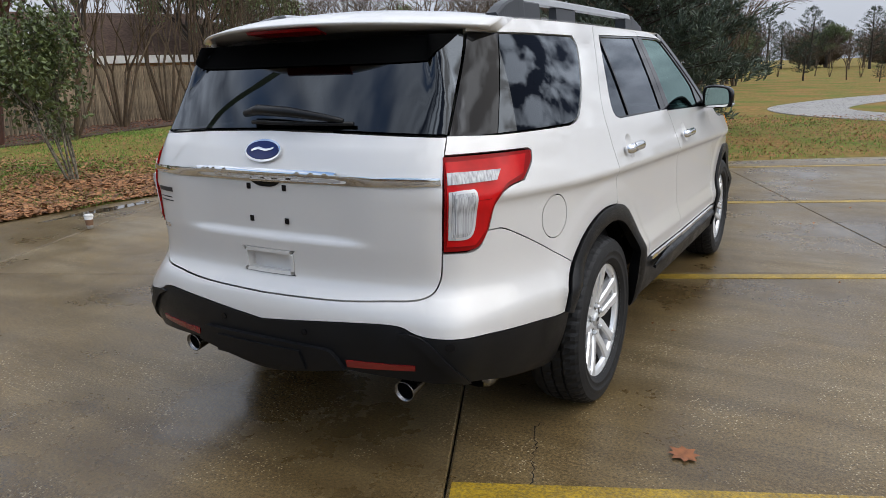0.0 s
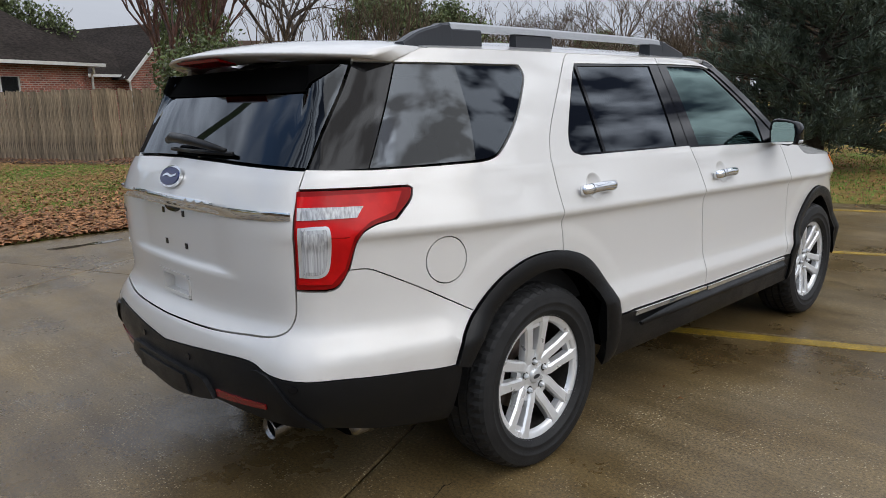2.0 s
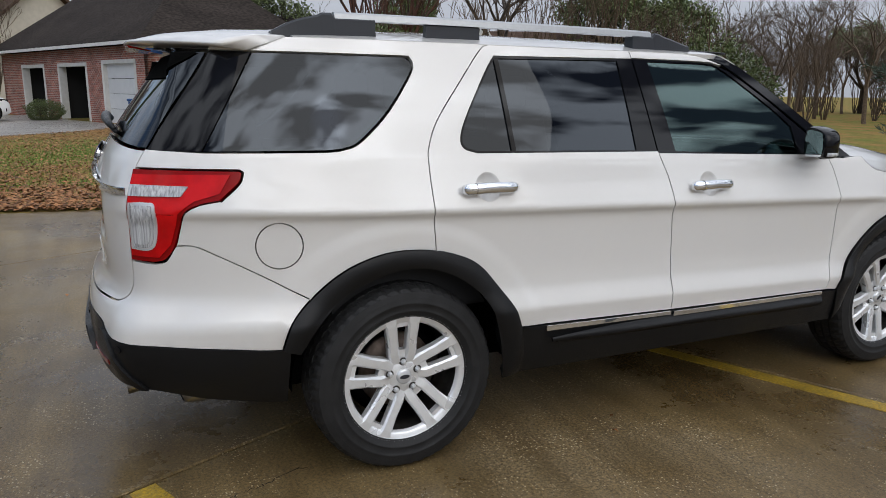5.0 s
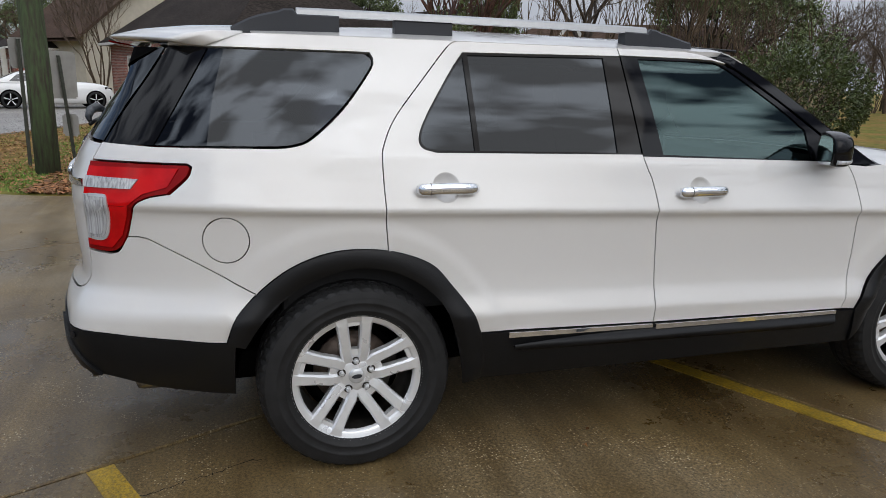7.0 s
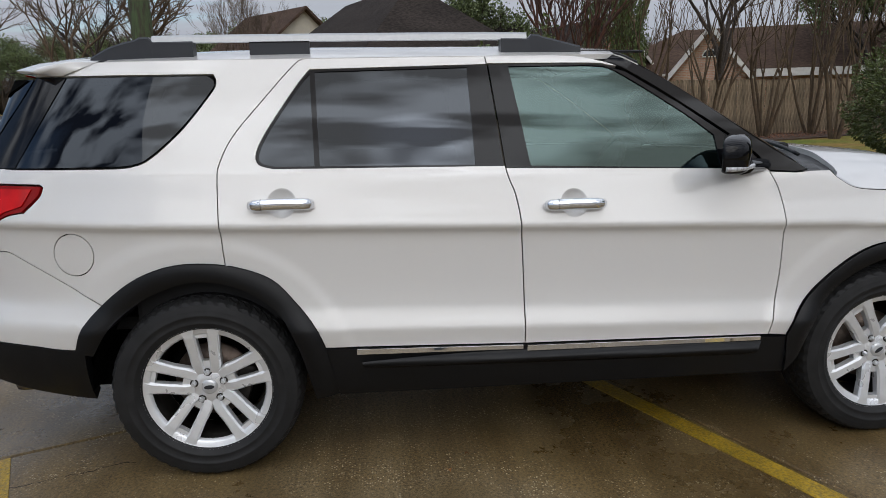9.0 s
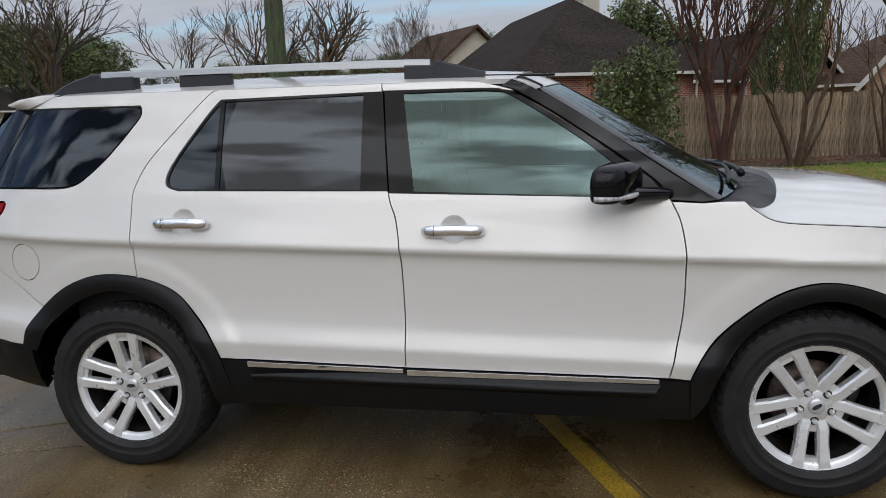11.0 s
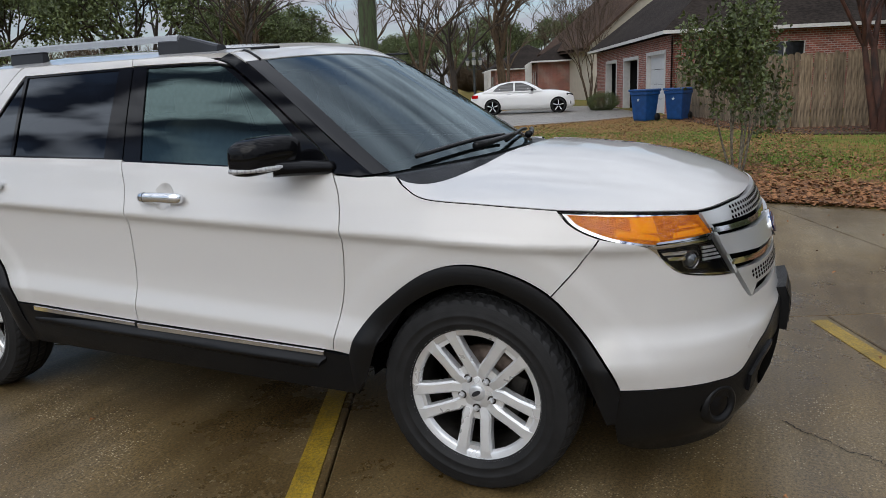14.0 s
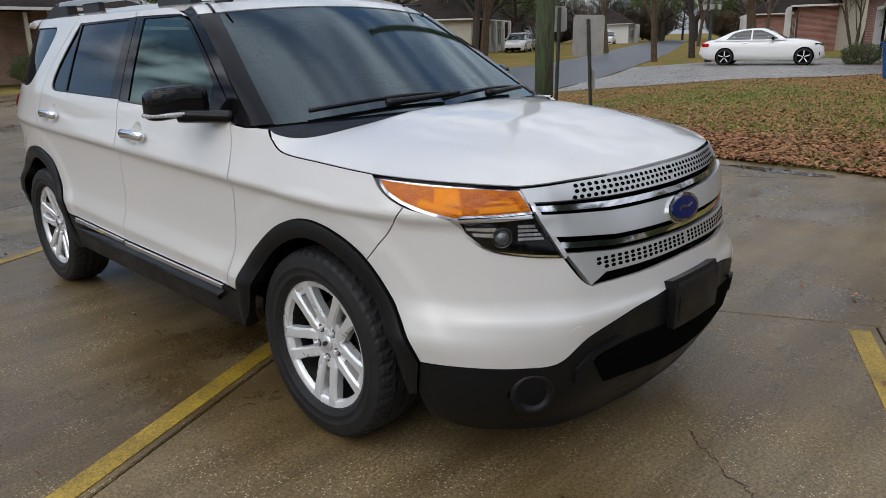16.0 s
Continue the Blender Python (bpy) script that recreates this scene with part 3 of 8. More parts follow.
def wheel_at(parent, x, y, side, turn, name="wheel"):
    """Alloy wheel with tyre; its outer face looks along +x times side."""
    wheel = new(name)
    wheel.parent = parent
    wheel.matrix_basis = pose(x, y, 0.365 * 1.022, 0, 0, 0 if side > 0 else 180) @ pose(0, 0, 0, turn, 0, 0) @ Matrix.Diagonal((1.0, 1.022, 1.022, 1))
    R = 0.368
    prof = [(0.246, 0.095), (0.256, 0.106), (0.270, 0.112), (0.273, 0.1155), (0.276, 0.113), (0.30, 0.1185), (0.304, 0.1215), (0.308, 0.119), (0.325, 0.118), (0.345, 0.112), (0.357, 0.100), (0.364, 0.082), (R, 0.060), (R, 0.052), (R - 0.009, 0.050), (R - 0.009, 0.043), (R + 0.001, 0.041), (R + 0.001, 0.006), (R - 0.009, 0.004), (R - 0.009, -0.004), (R + 0.001, -0.006), (R + 0.001, -0.041), (R - 0.009, -0.043), (R - 0.009, -0.05), (R, -0.052), (R - 0.004, -0.082), (0.345, -0.112), (0.30, -0.119), (0.26, -0.11), (0.246, -0.095)]
    n = 144
    verts, faces = lathe(prof, n)
    verts = np.array(verts)
    k = len(prof)
    for i in range(n):                                   # tread blocks and shoulder lugs
        for q in (10, 11, 12, 15, 16, 19, 20, 23):
            if (i + (q // 4)) % 3 == 0:
                vv = verts[i * k + q]
                rr = math.hypot(vv[1], vv[2])
                verts[i * k + q] = (vv[0], vv[1] * (rr - 0.005) / rr, vv[2] * (rr - 0.005) / rr)
    # flattened where it stands
    back_turn = radians(turn)
    for i, vv in enumerate(verts):
        zz = vv[1] * math.sin(back_turn) + vv[2] * math.cos(back_turn)
        if zz < -0.365:
            d = -0.365 - zz
            verts[i] = (vv[0], vv[1] + d * math.sin(back_turn), vv[2] + d * math.cos(back_turn))
    tyre_me = mesh_of("tyre", verts, faces, True)
    tyre_me.polygons.foreach_set("use_smooth", [not 8 <= i % (k - 1) <= 24 for i in range(len(faces))])
    put("tyre", tyre_me, RUBBER, wheel, "black all-season tyre with blocky tread")
    rim_prof = [(0.251, 0.101), (0.256, 0.096), (0.250, 0.092), (0.242, 0.088), (0.237, 0.07), (0.226, 0.02), (0.215, -0.09), (0.246, -0.095)]
    v, f = lathe(rim_prof[:5], 96)
    rim = put("rim", mesh_of("rim", v, f, True), ALLOY, wheel, "silver five-twin-spoke alloy rim")
    v, f = lathe([(0.218, 0.070), (0.223, 0.084), (0.228, 0.0885), (0.244, 0.0895), (0.25, 0.093)], 96)
    put("rim_face", mesh_of("rim_face", v, f, True), ALLOY, rim)
    # barrel in dark metal, so the gaps between spokes read as shaded
    v, f = lathe(rim_prof[4:], 72)
    put("barrel", mesh_of("barrel", v, f, True), DARK_METAL, rim, "inner barrel, coloured dark for the shade behind the spokes")
    # ten spoke bars in five pairs
    for i in range(5):
        for pair in (-1, 1):
            bm = bmesh.new()
            sections = []
            for r, off, w, x0, th in ((0.045, 0.022, 0.046, 0.062, 0.04), (0.09, 0.035, 0.044, 0.073, 0.04), (0.15, 0.039, 0.042, 0.082, 0.038), (0.212, 0.046, 0.047, 0.090, 0.036), (0.246, 0.053, 0.068, 0.090, 0.04)):
                c = pair * off
                ring_v = [bm.verts.new((x0 - th, c - w / 2, r)), bm.verts.new((x0 - 0.008, c - w / 2, r)), bm.verts.new((x0, c - w / 2 + 0.007, r)), bm.verts.new((x0, c + w / 2 - 0.007, r)), bm.verts.new((x0 - 0.008, c + w / 2, r)), bm.verts.new((x0 - th, c + w / 2, r))]
                sections.append(ring_v)
            for a, b in zip(sections, sections[1:]):
                for q in range(6):
                    bm.faces.new((a[q], a[(q + 1) % 6], b[(q + 1) % 6], b[q]))
            bm.faces.new(sections[0][::-1])
            bm.faces.new(sections[-1])
            bmesh.ops.recalc_face_normals(bm, faces=bm.faces)
            bmesh.ops.transform(bm, matrix=Matrix.Rotation(2 * math.pi * i / 5, 4, "X"), verts=bm.verts)
            bm_put("spoke", bm, ALLOY, rim)
        a = 2 * math.pi * i / 5
        for r0, r1, x0 in ((0.05, 0.105, 0.066), (0.205, 0.246, 0.086)):      # webs that close the slot between a pair
            bm = box_bm(0.03, 0.06, r1 - r0, (x0 - 0.022, 0, (r0 + r1) / 2))
            bmesh.ops.transform(bm, matrix=Matrix.Rotation(a, 4, "X"), verts=bm.verts)
            bm_put("spoke_web", bm, ALLOY, rim)
        lug_r = 0.060
        bolt = mesh_of("lug_nut", *tube([(0.058, 0, 0), (0.078, 0, 0), (0.085, 0, 0)], [0.0115, 0.0105, 0.006], 6))
        # flat dark disc on the hub stands for the shaded recess round the nut
        v, f = lathe([(0.0, 0.0655), (0.0165, 0.0655)], 16)
        put("lug_pocket", mesh_of("lug_pocket", v, f), DARK_METAL, rim, m=Matrix.Rotation(a, 4, "X") @ Matrix.Translation((0, 0, lug_r)))
        put("lug_nut", bolt, SILVER, rim, m=Matrix.Rotation(a, 4, "X") @ Matrix.Translation((0, 0, lug_r)))
    v, f = lathe([(0.0, 0.064), (0.062, 0.064), (0.075, 0.055), (0.078, 0.03), (0.0, 0.03)], 40)
    put("hub", mesh_of("hub", v, f, True), ALLOY, rim)
    v, f = lathe([(0.0, 0.076), (0.022, 0.0745), (0.030, 0.070), (0.032, 0.060)], 32)
    put("hub_cap", mesh_of("hub_cap", v, f, True), SILVER, rim)
    cap = mesh_of("badge", [(0.0765, 0.02 * math.cos(q), 0.0085 * math.sin(q)) for q in np.linspace(0, 2 * math.pi, 24, endpoint=False)], [tuple(range(24))])
    put("badge", cap, DARK_GREY, rim)
    v, f = lathe([(0.06, -0.02), (0.15, -0.02), (0.152, -0.03), (0.15, -0.04), (0.06, -0.04)], 48)
    put("brake_disc", mesh_of("brake_disc", v, f, True), RUST, wheel)
    bm = box_bm(0.06, 0.07, 0.16, (-0.02, 0.12, 0.02), 0.015)
    bmesh.ops.transform(bm, matrix=Matrix.Rotation(-radians(turn) - 0.3, 4, "X"), verts=bm.verts)
    bm_put("brake_caliper", bm, DARK_METAL, wheel)
    v, f = lathe([(0.0, -0.045), (0.16, -0.045), (0.2, -0.06), (0.0, -0.065)], 40)
    put("brake_shield", mesh_of("brake_shield", v, f, True), UNDER, wheel)
    return wheel


def mirror_at(parent, side):
    """Door mirror, black over its signal lamp, with a stalk to the door."""
    # outer shell as a stretched, flattened ball, cut flat towards the back
    bm = bmesh.new()
    bmesh.ops.create_uvsphere(bm, u_segments=28, v_segments=18, radius=1)
    for v in bm.verts:
        x, y, z = v.co
        k = lambda q, p: math.copysign(abs(q) ** p, q)
        v.co = (0.106 * k(x, 0.5), max(-0.050, 0.070 * k(y, 0.75)), (0.074 if z > 0 else 0.062) * k(z, 0.46))
        v.co.y -= 0.52 * v.co.x
        v.co.z += 0.010 * (1 - abs(x)) - 0.008 * v.co.x / 0.09
    bmesh.ops.transform(bm, matrix=Matrix.Diagonal((side, 1, 1, 1)), verts=bm.verts)
    bmesh.ops.recalc_face_normals(bm, faces=bm.faces)
    mirror = bm_put("door_mirror", bm, GLOSS_BLACK, parent, "black door mirror with a slim signal lamp", smooth=True)
    mirror.matrix_basis = pose(side * 1.038, 0.66, 1.243)
    glass = mesh_of("mirror_glass", [(side * x * 0.76, -0.0525 - 0.52 * 0.76 * x, z) for x, z in smooth_line([(-0.098, -0.05), (-0.1, 0.05), (-0.05, 0.066), (0.07, 0.06), (0.1, 0.025), (0.095, -0.045), (0.0, -0.055)], 5, True)], [tuple(range(35))])
    put("mirror_glass", glass, node_mat("mirror_silver", (0.75, 0.78, 0.8), rough=0.02, metal=1.0), mirror)
    v, f = tube(smooth_line([(-0.02 * side, 0.082, -0.030), (0.035 * side, 0.056, -0.033), (0.082 * side, 0.002, -0.036), (0.101 * side, -0.045, -0.038), (0.102 * side, -0.085, -0.038)], 6), 0.010, 8)
    put("signal_lamp", mesh_of("signal_lamp", v, f, True), REVERSE_LENS, mirror, "clear strip signal lamp")
    v, f = tube(smooth_line([(0.0 * side, 0.03, -0.035), (-0.08 * side, 0.12, -0.042), (-0.148 * side, 0.20, -0.05)], 5), list(np.linspace(0.044, 0.034, 11)), 12)
    v = [(q.x, q.y, -0.045 + (q.z + 0.045) * 0.75) for q in v]
    put("stalk", mesh_of("stalk", v, f, True), GLOSS_BLACK, mirror)


def dish_ring(s, z):
    return ring(s, z + 0.004, 0.056, 0.056, 36)


def handle_at(parent, s, z, side):
    """A chrome pull handle over a round dish in the door."""
    c, n1 = skin(s, z), 0.01
    def hollow(u, v):
        p = skin(u, v)
        sunk = 0.026 * np.clip(1 - ((u - s) / 0.056) ** 2 - ((v - z - 0.004) / 0.056) ** 2, 0, 1)
        return p - np.stack([sunk, 0 * sunk, 0 * sunk], -1)
    sheet("handle_dish", dish_ring(s, z), hollow, PAINT, parent, step=0.012, lift=0.0, depth=0.0, side=side)
    pts = [skin(s + d, z + 0.004 * math.cos(d * 12)) + np.array((o, 0, 0)) for d, o in zip(np.linspace(-0.118, 0.118, 15), 0.036 - 0.022 * (np.abs(np.linspace(-1, 1, 15)) ** 5))]
    pts = [(side * q[0], q[1], q[2]) for q in pts]
    v, f = tube(pts, [0.013] + [0.0175] * 13 + [0.013], 12)
    mid = float(np.mean([q.z for q in v]))
    v = [Vector((q.x, q.y, mid + (q.z - mid) * 1.32)) for q in v]
    grip = put("door_handle", mesh_of("door_handle", v, f, True), CHROME, parent, "chrome pull handle")
    near = [skin(s + d, z + 0.003) + np.array((0.0345, 0, 0)) for d in (-0.0735, -0.0715)]
    v, f = tube([(side * q[0], q[1], q[2]) for q in near], 0.0179, 12)
    put("handle_joint", mesh_of("handle_joint", [Vector((q.x, q.y, mid + (q.z - mid) * 1.32)) for q in v], f), GLOSS_BLACK, grip)


def arch_skin(cs, cz):
    """The skin with a rounded swell round a wheel arch."""
    def surface(u, v):
        p = skin(u, v)
        k = np.clip((np.hypot(u - cs, v - cz) - 0.42) / 0.10, 0, 1)
        o = 0.016 * np.sin(np.pi * k) ** 0.8
        return p + np.stack([o, 0 * o, 0 * o], -1)
    return surface


def step_skin(u, v):
    """The skin with a rounded ledge along the sill."""
    mid = 0.470 - 0.028 * (u - 2.3) / 1.7
    o = 0.030 * np.exp(-((v - mid) / 0.017) ** 2)
    return skin(u, v) + np.stack([o, 0 * o, 0 * o], -1)


def handle_rim(d):
    """Rounded outline of the tailgate's handle recess, drawn in by d."""
    return shrink(loop_of(run((-0.128, 0.765), (-0.128, 0.84), (-0.122, 0.849), (0.112, 0.849), (0.119, 0.84), (0.116, 0.765), (0.108, 0.753), (-0.118, 0.753), (-0.128, 0.765), n=4)), d)


def build_suv():
    suv = tagged(new("suv"), "white pearl full-size suv with chrome handles, parked on wet concrete", "car")
    for side in (1, -1):
        near = side > 0
        # quarter panel with the upper side of the tail
        quarter = loop_of([(0.755, 1.258), (0.735, 1.2)], [(1.115, 1.196)], run((1.13, 1.186), (1.116, 1.148), (1.055, 1.09)), LAMP_TO_SEAM, SEAM, part_of(R_ARCH, 1.345, 1.825), rev(R_GAP), [(2.15, 1.655), (1.0, 1.655), (0.985, 1.62)])
        glass_hole = loop_of([(0.7, 1.262), (0.985, 1.250)], rev(run((1.79, 1.600), (1.803, 1.57), (1.785, 1.525), (1.675, 1.388), (1.555, 1.283), (1.49, 1.257), (1.43, 1.25))), [(1.79, 1.6), (1.0, 1.604), (0.9, 1.604)])
        q = sheet("quarter_panel", quarter, skin, PAINT, suv, holes=[glass_hole, ring(1.243, 0.93, 0.084, 0.084)], gap=0.002, side=side, step=0.026, dense=0.45)
        sheet("fuel_door", ring(1.243, 0.93, 0.0796, 0.0796), skin, PAINT, suv, side=side, step=0.03) if near else sheet("side_filler", ring(1.243, 0.93, 0.084, 0.084), skin, PAINT, suv, side=side, step=0.03)
        sheet("quarter_window", QUARTER_GLASS, skin, GLASS_DARK, suv, gap=0.002, lift=-0.002, depth=0.008, side=side, label="dark privacy glass", reach=0.05)
        sheet("tail_pillar", loop_of([(0.765, 1.256), (0.982, 1.256), (1.155, 1.597), (0.985, 1.603)]), skin, GLOSS_BLACK, suv, gap=0.0012, lift=-0.001, depth=0.01, side=side, label="gloss black pillar cover", reach=0.05)
        # doors
        rear_low = loop_of(rev(R_GAP), B_GAP, rev(part_of(SILL_TOP, 2.19, 2.985)), rev(part_of(R_ARCH, 1.825, 2.19)))
        rear_hole = loop_of([(2.02, 1.236), (2.95, 1.222), (2.90, 1.622), (2.165, 1.612)], run((2.165, 1.612), (2.11, 1.545), (2.0, 1.385), (1.957, 1.3), (1.965, 1.255), (2.02, 1.236)))
        rd = sheet("rear_door", rear_low, skin, PAINT, suv, holes=[rear_hole, dish_ring(2.05, 1.106)], gap=0.0025, side=side, step=0.026, dense=0.4)
        win = loop_of([(2.025, 1.246), (2.805, 1.232), (2.795, 1.612), (2.172, 1.603)], run((2.172, 1.603), (2.12, 1.543), (2.01, 1.385), (1.968, 1.3), (1.976, 1.262), (2.025, 1.246)))
        sheet("window_seal", loop_of([(2.02, 1.237), (2.918, 1.224), (2.877, 1.62), (2.167, 1.61)], run((2.167, 1.61), (2.112, 1.545), (2.002, 1.385), (1.96, 1.3), (1.967, 1.256), (2.02, 1.237))), skin, GLOSS_BLACK, rd, holes=[win], lift=-0.004, depth=0.012, side=side)
        sheet("window", win, skin, GLASS_DARK, rd, lift=-0.009, depth=0.0, side=side, label="dark privacy glass", reach=0.05)
        bar = loop_of([(2.178, 1.243), (2.198, 1.243), (2.186, 1.603), (2.166, 1.6)])
        sheet("window_bar", bar, skin, GLOSS_BLACK, rd, lift=-0.003, depth=0.008, side=side)
        front_low = loop_of(rev(B_GAP), DOOR_TOP, F_GAP, rev(part_of(SILL_TOP, 2.985, 4.012)))
        front_hole = loop_of([(2.88, 1.216), (4.1, 1.178), (3.98, 1.30), (3.70, 1.475), (3.49, 1.612)], run((3.47, 1.598), (3.38, 1.612), (3.3, 1.621), (2.85, 1.625)))
        fd = sheet("front_door", front_low, skin, PAINT, suv, holes=[front_hole, dish_ring(3.19, 1.070)], gap=0.0025, side=side, step=0.026, dense=0.4)
        fwin = loop_of([(3.025, 1.222), (3.815, 1.19), (3.80, 1.322)], run((3.80, 1.322), (3.67, 1.422), (3.42, 1.584), (3.33, 1.61), (3.2, 1.613)), [(2.965, 1.613)])
        sheet("window_seal", loop_of([(2.926, 1.218), (4.008, 1.182), (3.945, 1.255), (3.665, 1.452), (3.456, 1.583), (3.36, 1.611), (3.2, 1.619), (2.884, 1.621)]), skin, GLOSS_BLACK, fd, holes=[fwin], lift=-0.004, depth=0.012, side=side)
        sheet("window", fwin, skin, GLASS_CLEAR, fd, lift=-0.009, depth=0.0, side=side, label="green-tinted clear glass", reach=0.05).visible_shadow = False
        handle_at(rd, 2.05, 1.106, side)
        handle_at(fd, 3.19, 1.070, side)
        sheet("front_pillar", loop_of(part_of(DOOR_TOP, 3.36, 4.02), [(4.13, 1.165), (4.19, 1.172)], A_LINE), skin, GLOSS_BLACK, suv, gap=0.002, depth=0.02, side=side)
        # fender
        fender = loop_of(rev(F_GAP), [(4.02, 1.17), (4.13, 1.163), (4.2, 1.168)], HOOD_LINE, part_of(LIGHT_LOW, 4.88, 5.02), FRONT_SEAM, rev(part_of(F_ARCH, 4.09, 4.862)))
        sheet("fender", fender, skin, PAINT, suv, gap=0.0025, side=side, step=0.026, dense=0.45)
        # cladding
        sheet("arch_trim", loop_of(R_ARCH, [(2.235, 0.33)], rev(R_ARCH_IN)), arch_skin(1.70, 0.385), BLACK_TRIM, suv, gap=0.001, lift=0.006, depth=0.05, side=side, step=0.016)
        sheet("arch_trim", loop_of(F_ARCH, [(5.075, 0.34)], rev(F_ARCH_IN), [(4.10, 0.33)]), arch_skin(4.585, 0.365), BLACK_TRIM, suv, gap=0.001, lift=0.006, depth=0.05, side=side, step=0.016)
        sill = sheet("sill_trim", loop_of([(2.192, 0.534), (2.985, 0.511), (4.09, 0.488), (4.10, 0.325), (2.235, 0.325)]), skin, BLACK_TRIM, suv, lift=0.006, depth=0.05, side=side)
        sheet("sill_step", loop_of(run((2.33, 0.475), (2.36, 0.46), (2.6, 0.45), (3.8, 0.425), (3.93, 0.43), (3.98, 0.462)), [(3.98, 0.470), (3.0, 0.492)]), step_skin, BLACK_TRIM, sill, lift=0.008, depth=0.02, side=side, step=0.012)
        for a, b in ((2.31, 2.975), (2.992, 3.975)):
            za, zb = np.interp([a, b], SILL_TOP[:, 0], SILL_TOP[:, 1])
            sheet("chrome_strip", loop_of([(a, za - 0.026), (b, zb - 0.017), (b, zb - 0.002), (a, za - 0.004)]), skin, CHROME, sill, lift=0.016, depth=0.012, side=side)
        # tail lamp
        lamp = sheet("tail_light", LAMP, skin, DARK_RED, suv, gap=0.003, lift=0.004, depth=0.03, side=side, label="red tail lamp with clear reversing lens")
        sheet("red_lens", loop_of([(0.732, 1.176), (1.085, 1.178), (1.05, 1.115), (0.965, 1.09), (0.91, 1.05), (0.875, 0.94), (0.83, 0.893), (0.724, 0.898)]), skin, RED_LENS, lamp, lift=0.009, depth=0.004, side=side)
        sheet("turn_lens", loop_of([(0.733, 1.104), (0.92, 1.104), (0.945, 1.138), (0.733, 1.142)]), skin, REVERSE_LENS, lamp, lift=0.014, depth=0.005, side=side)
        for i in range(3):
            d = 0.011 * i
            sheet("reverse_lens", shrink(loop_of(run((0.735, 1.082), (0.80, 1.084), (0.833, 1.07), (0.828, 0.96), (0.80, 0.92), (0.73, 0.922), n=5)), d), skin, (SILVER, REVERSE_LENS, REVERSE_LENS)[i], lamp, lift=0.013 + 0.003 * i, depth=0.006, side=side, step=0.03)
        # head lamp
        light = sheet("headlight", loop_of(LIGHT_TOP, [(5.45, 0.95)], rev(LIGHT_LOW)), skin, GLOSS_BLACK, suv, gap=0.002, lift=-0.012, depth=0.02, side=side, label="clear headlamp with amber strip and projector lens")
        sheet("lamp_border", loop_of(run((4.892, 1.055), (5.1, 1.046), (5.25, 1.040), (5.412, 1.026)), [(5.449, 0.950)], run((5.33, 0.945), (5.22, 0.943), (5.19, 0.938), (5.06, 0.962), (4.95, 1.003), (4.892, 1.055))), skin, CHROME, light, lift=-0.005, depth=0.01, side=side)
        sheet("amber_lens", loop_of(run((4.915, 1.046), (5.1, 1.036), (5.25, 1.03), (5.405, 1.018)), [(5.443, 0.957)], run((5.33, 0.952), (5.22, 0.950), (5.19, 0.945), (5.06, 0.972), (4.96, 1.01), (4.915, 1.046))), skin, AMBER, light, lift=0.0, depth=0.01, side=side)
        sheet("chrome_frame", loop_of(run((5.21, 0.938), (5.3, 0.942), (5.445, 0.947)), [(5.448, 0.934), (5.3, 0.928)], run((5.21, 0.926), (5.25, 0.87), (5.31, 0.838)), run((5.298, 0.84), (5.235, 0.89), (5.17, 0.936))), skin, CHROME, light, lift=-0.002, depth=0.006, side=side)
        # reflector patches with their glint put into a brighter colour
        for pts in ([(5.125, 0.985), (5.215, 0.978), (5.205, 1.028), (5.12, 1.03)], [(5.07, 0.975), (5.22, 0.953), (5.215, 0.970), (5.075, 0.995)], [(5.27, 0.957), (5.405, 0.961), (5.398, 0.978), (5.275, 0.974)], [(5.30, 0.985), (5.39, 0.985), (5.385, 0.991), (5.30, 0.992)]):
            sheet("amber_reflector", loop_of(pts), skin, AMBER_GLINT, light, lift=0.0025, depth=0.003, side=side)
        for z0, a, b in ((0.903, 5.235, 5.325), (0.884, 5.257, 5.318)):
            sheet("chrome_bar", loop_of([(a, z0), (b, z0 - 0.004), (b, z0 + 0.009), (a - 0.008, z0 + 0.011)]), skin, CHROME, light, lift=0.003, depth=0.016, side=side)
        for k in range(4):
            sheet("reflector_rib", loop_of([(5.398, 0.916 - 0.013 * k), (5.452 + 0.009 * k, 0.914 - 0.013 * k), (5.456 + 0.009 * k, 0.906 - 0.013 * k), (5.398, 0.907 - 0.013 * k)]), skin, REVERSE_LENS, light, lift=-0.001, depth=0.006, side=side)
        c = skin(5.345, 0.878)
        n0 = skin(5.36, 0.878) - skin(5.33, 0.878)
        out_dir = Vector((n0[1], -n0[0], 0)).normalized()
        m = Matrix.Translation((side * (c[0]), c[1], c[2])) @ (Vector((side * out_dir.x, out_dir.y, 0))).to_track_quat("Z", "Y").to_matrix().to_4x4()
        v, f = lathe([(0.0, 0.012), (0.02, 0.008), (0.031, -0.004), (0.033, -0.012)], 28, "z")
        put("projector_lens", mesh_of("projector_lens", [(0.86 * a, 0.86 * b, d) for a, b, d in v], f, True), HEAD_LENS, light, m=m)
        v, f = lathe([(0.033, -0.012), (0.035, 0.001), (0.0375, 0.001), (0.039, -0.012)], 28, "z")
        put("lens_ring", mesh_of("lens_ring", [(0.86 * a, 0.86 * b, d) for a, b, d in v], f, True), SMOKED, light, m=m)
        sheet("edge_trim", loop_of(run((5.31, 0.838), (5.42, 0.824), (5.53, 0.812)), [(5.535, 0.806)], run((5.53, 0.806), (5.42, 0.818), (5.30, 0.841))), skin, CHROME, light, lift=-0.003, depth=0.006, side=side)
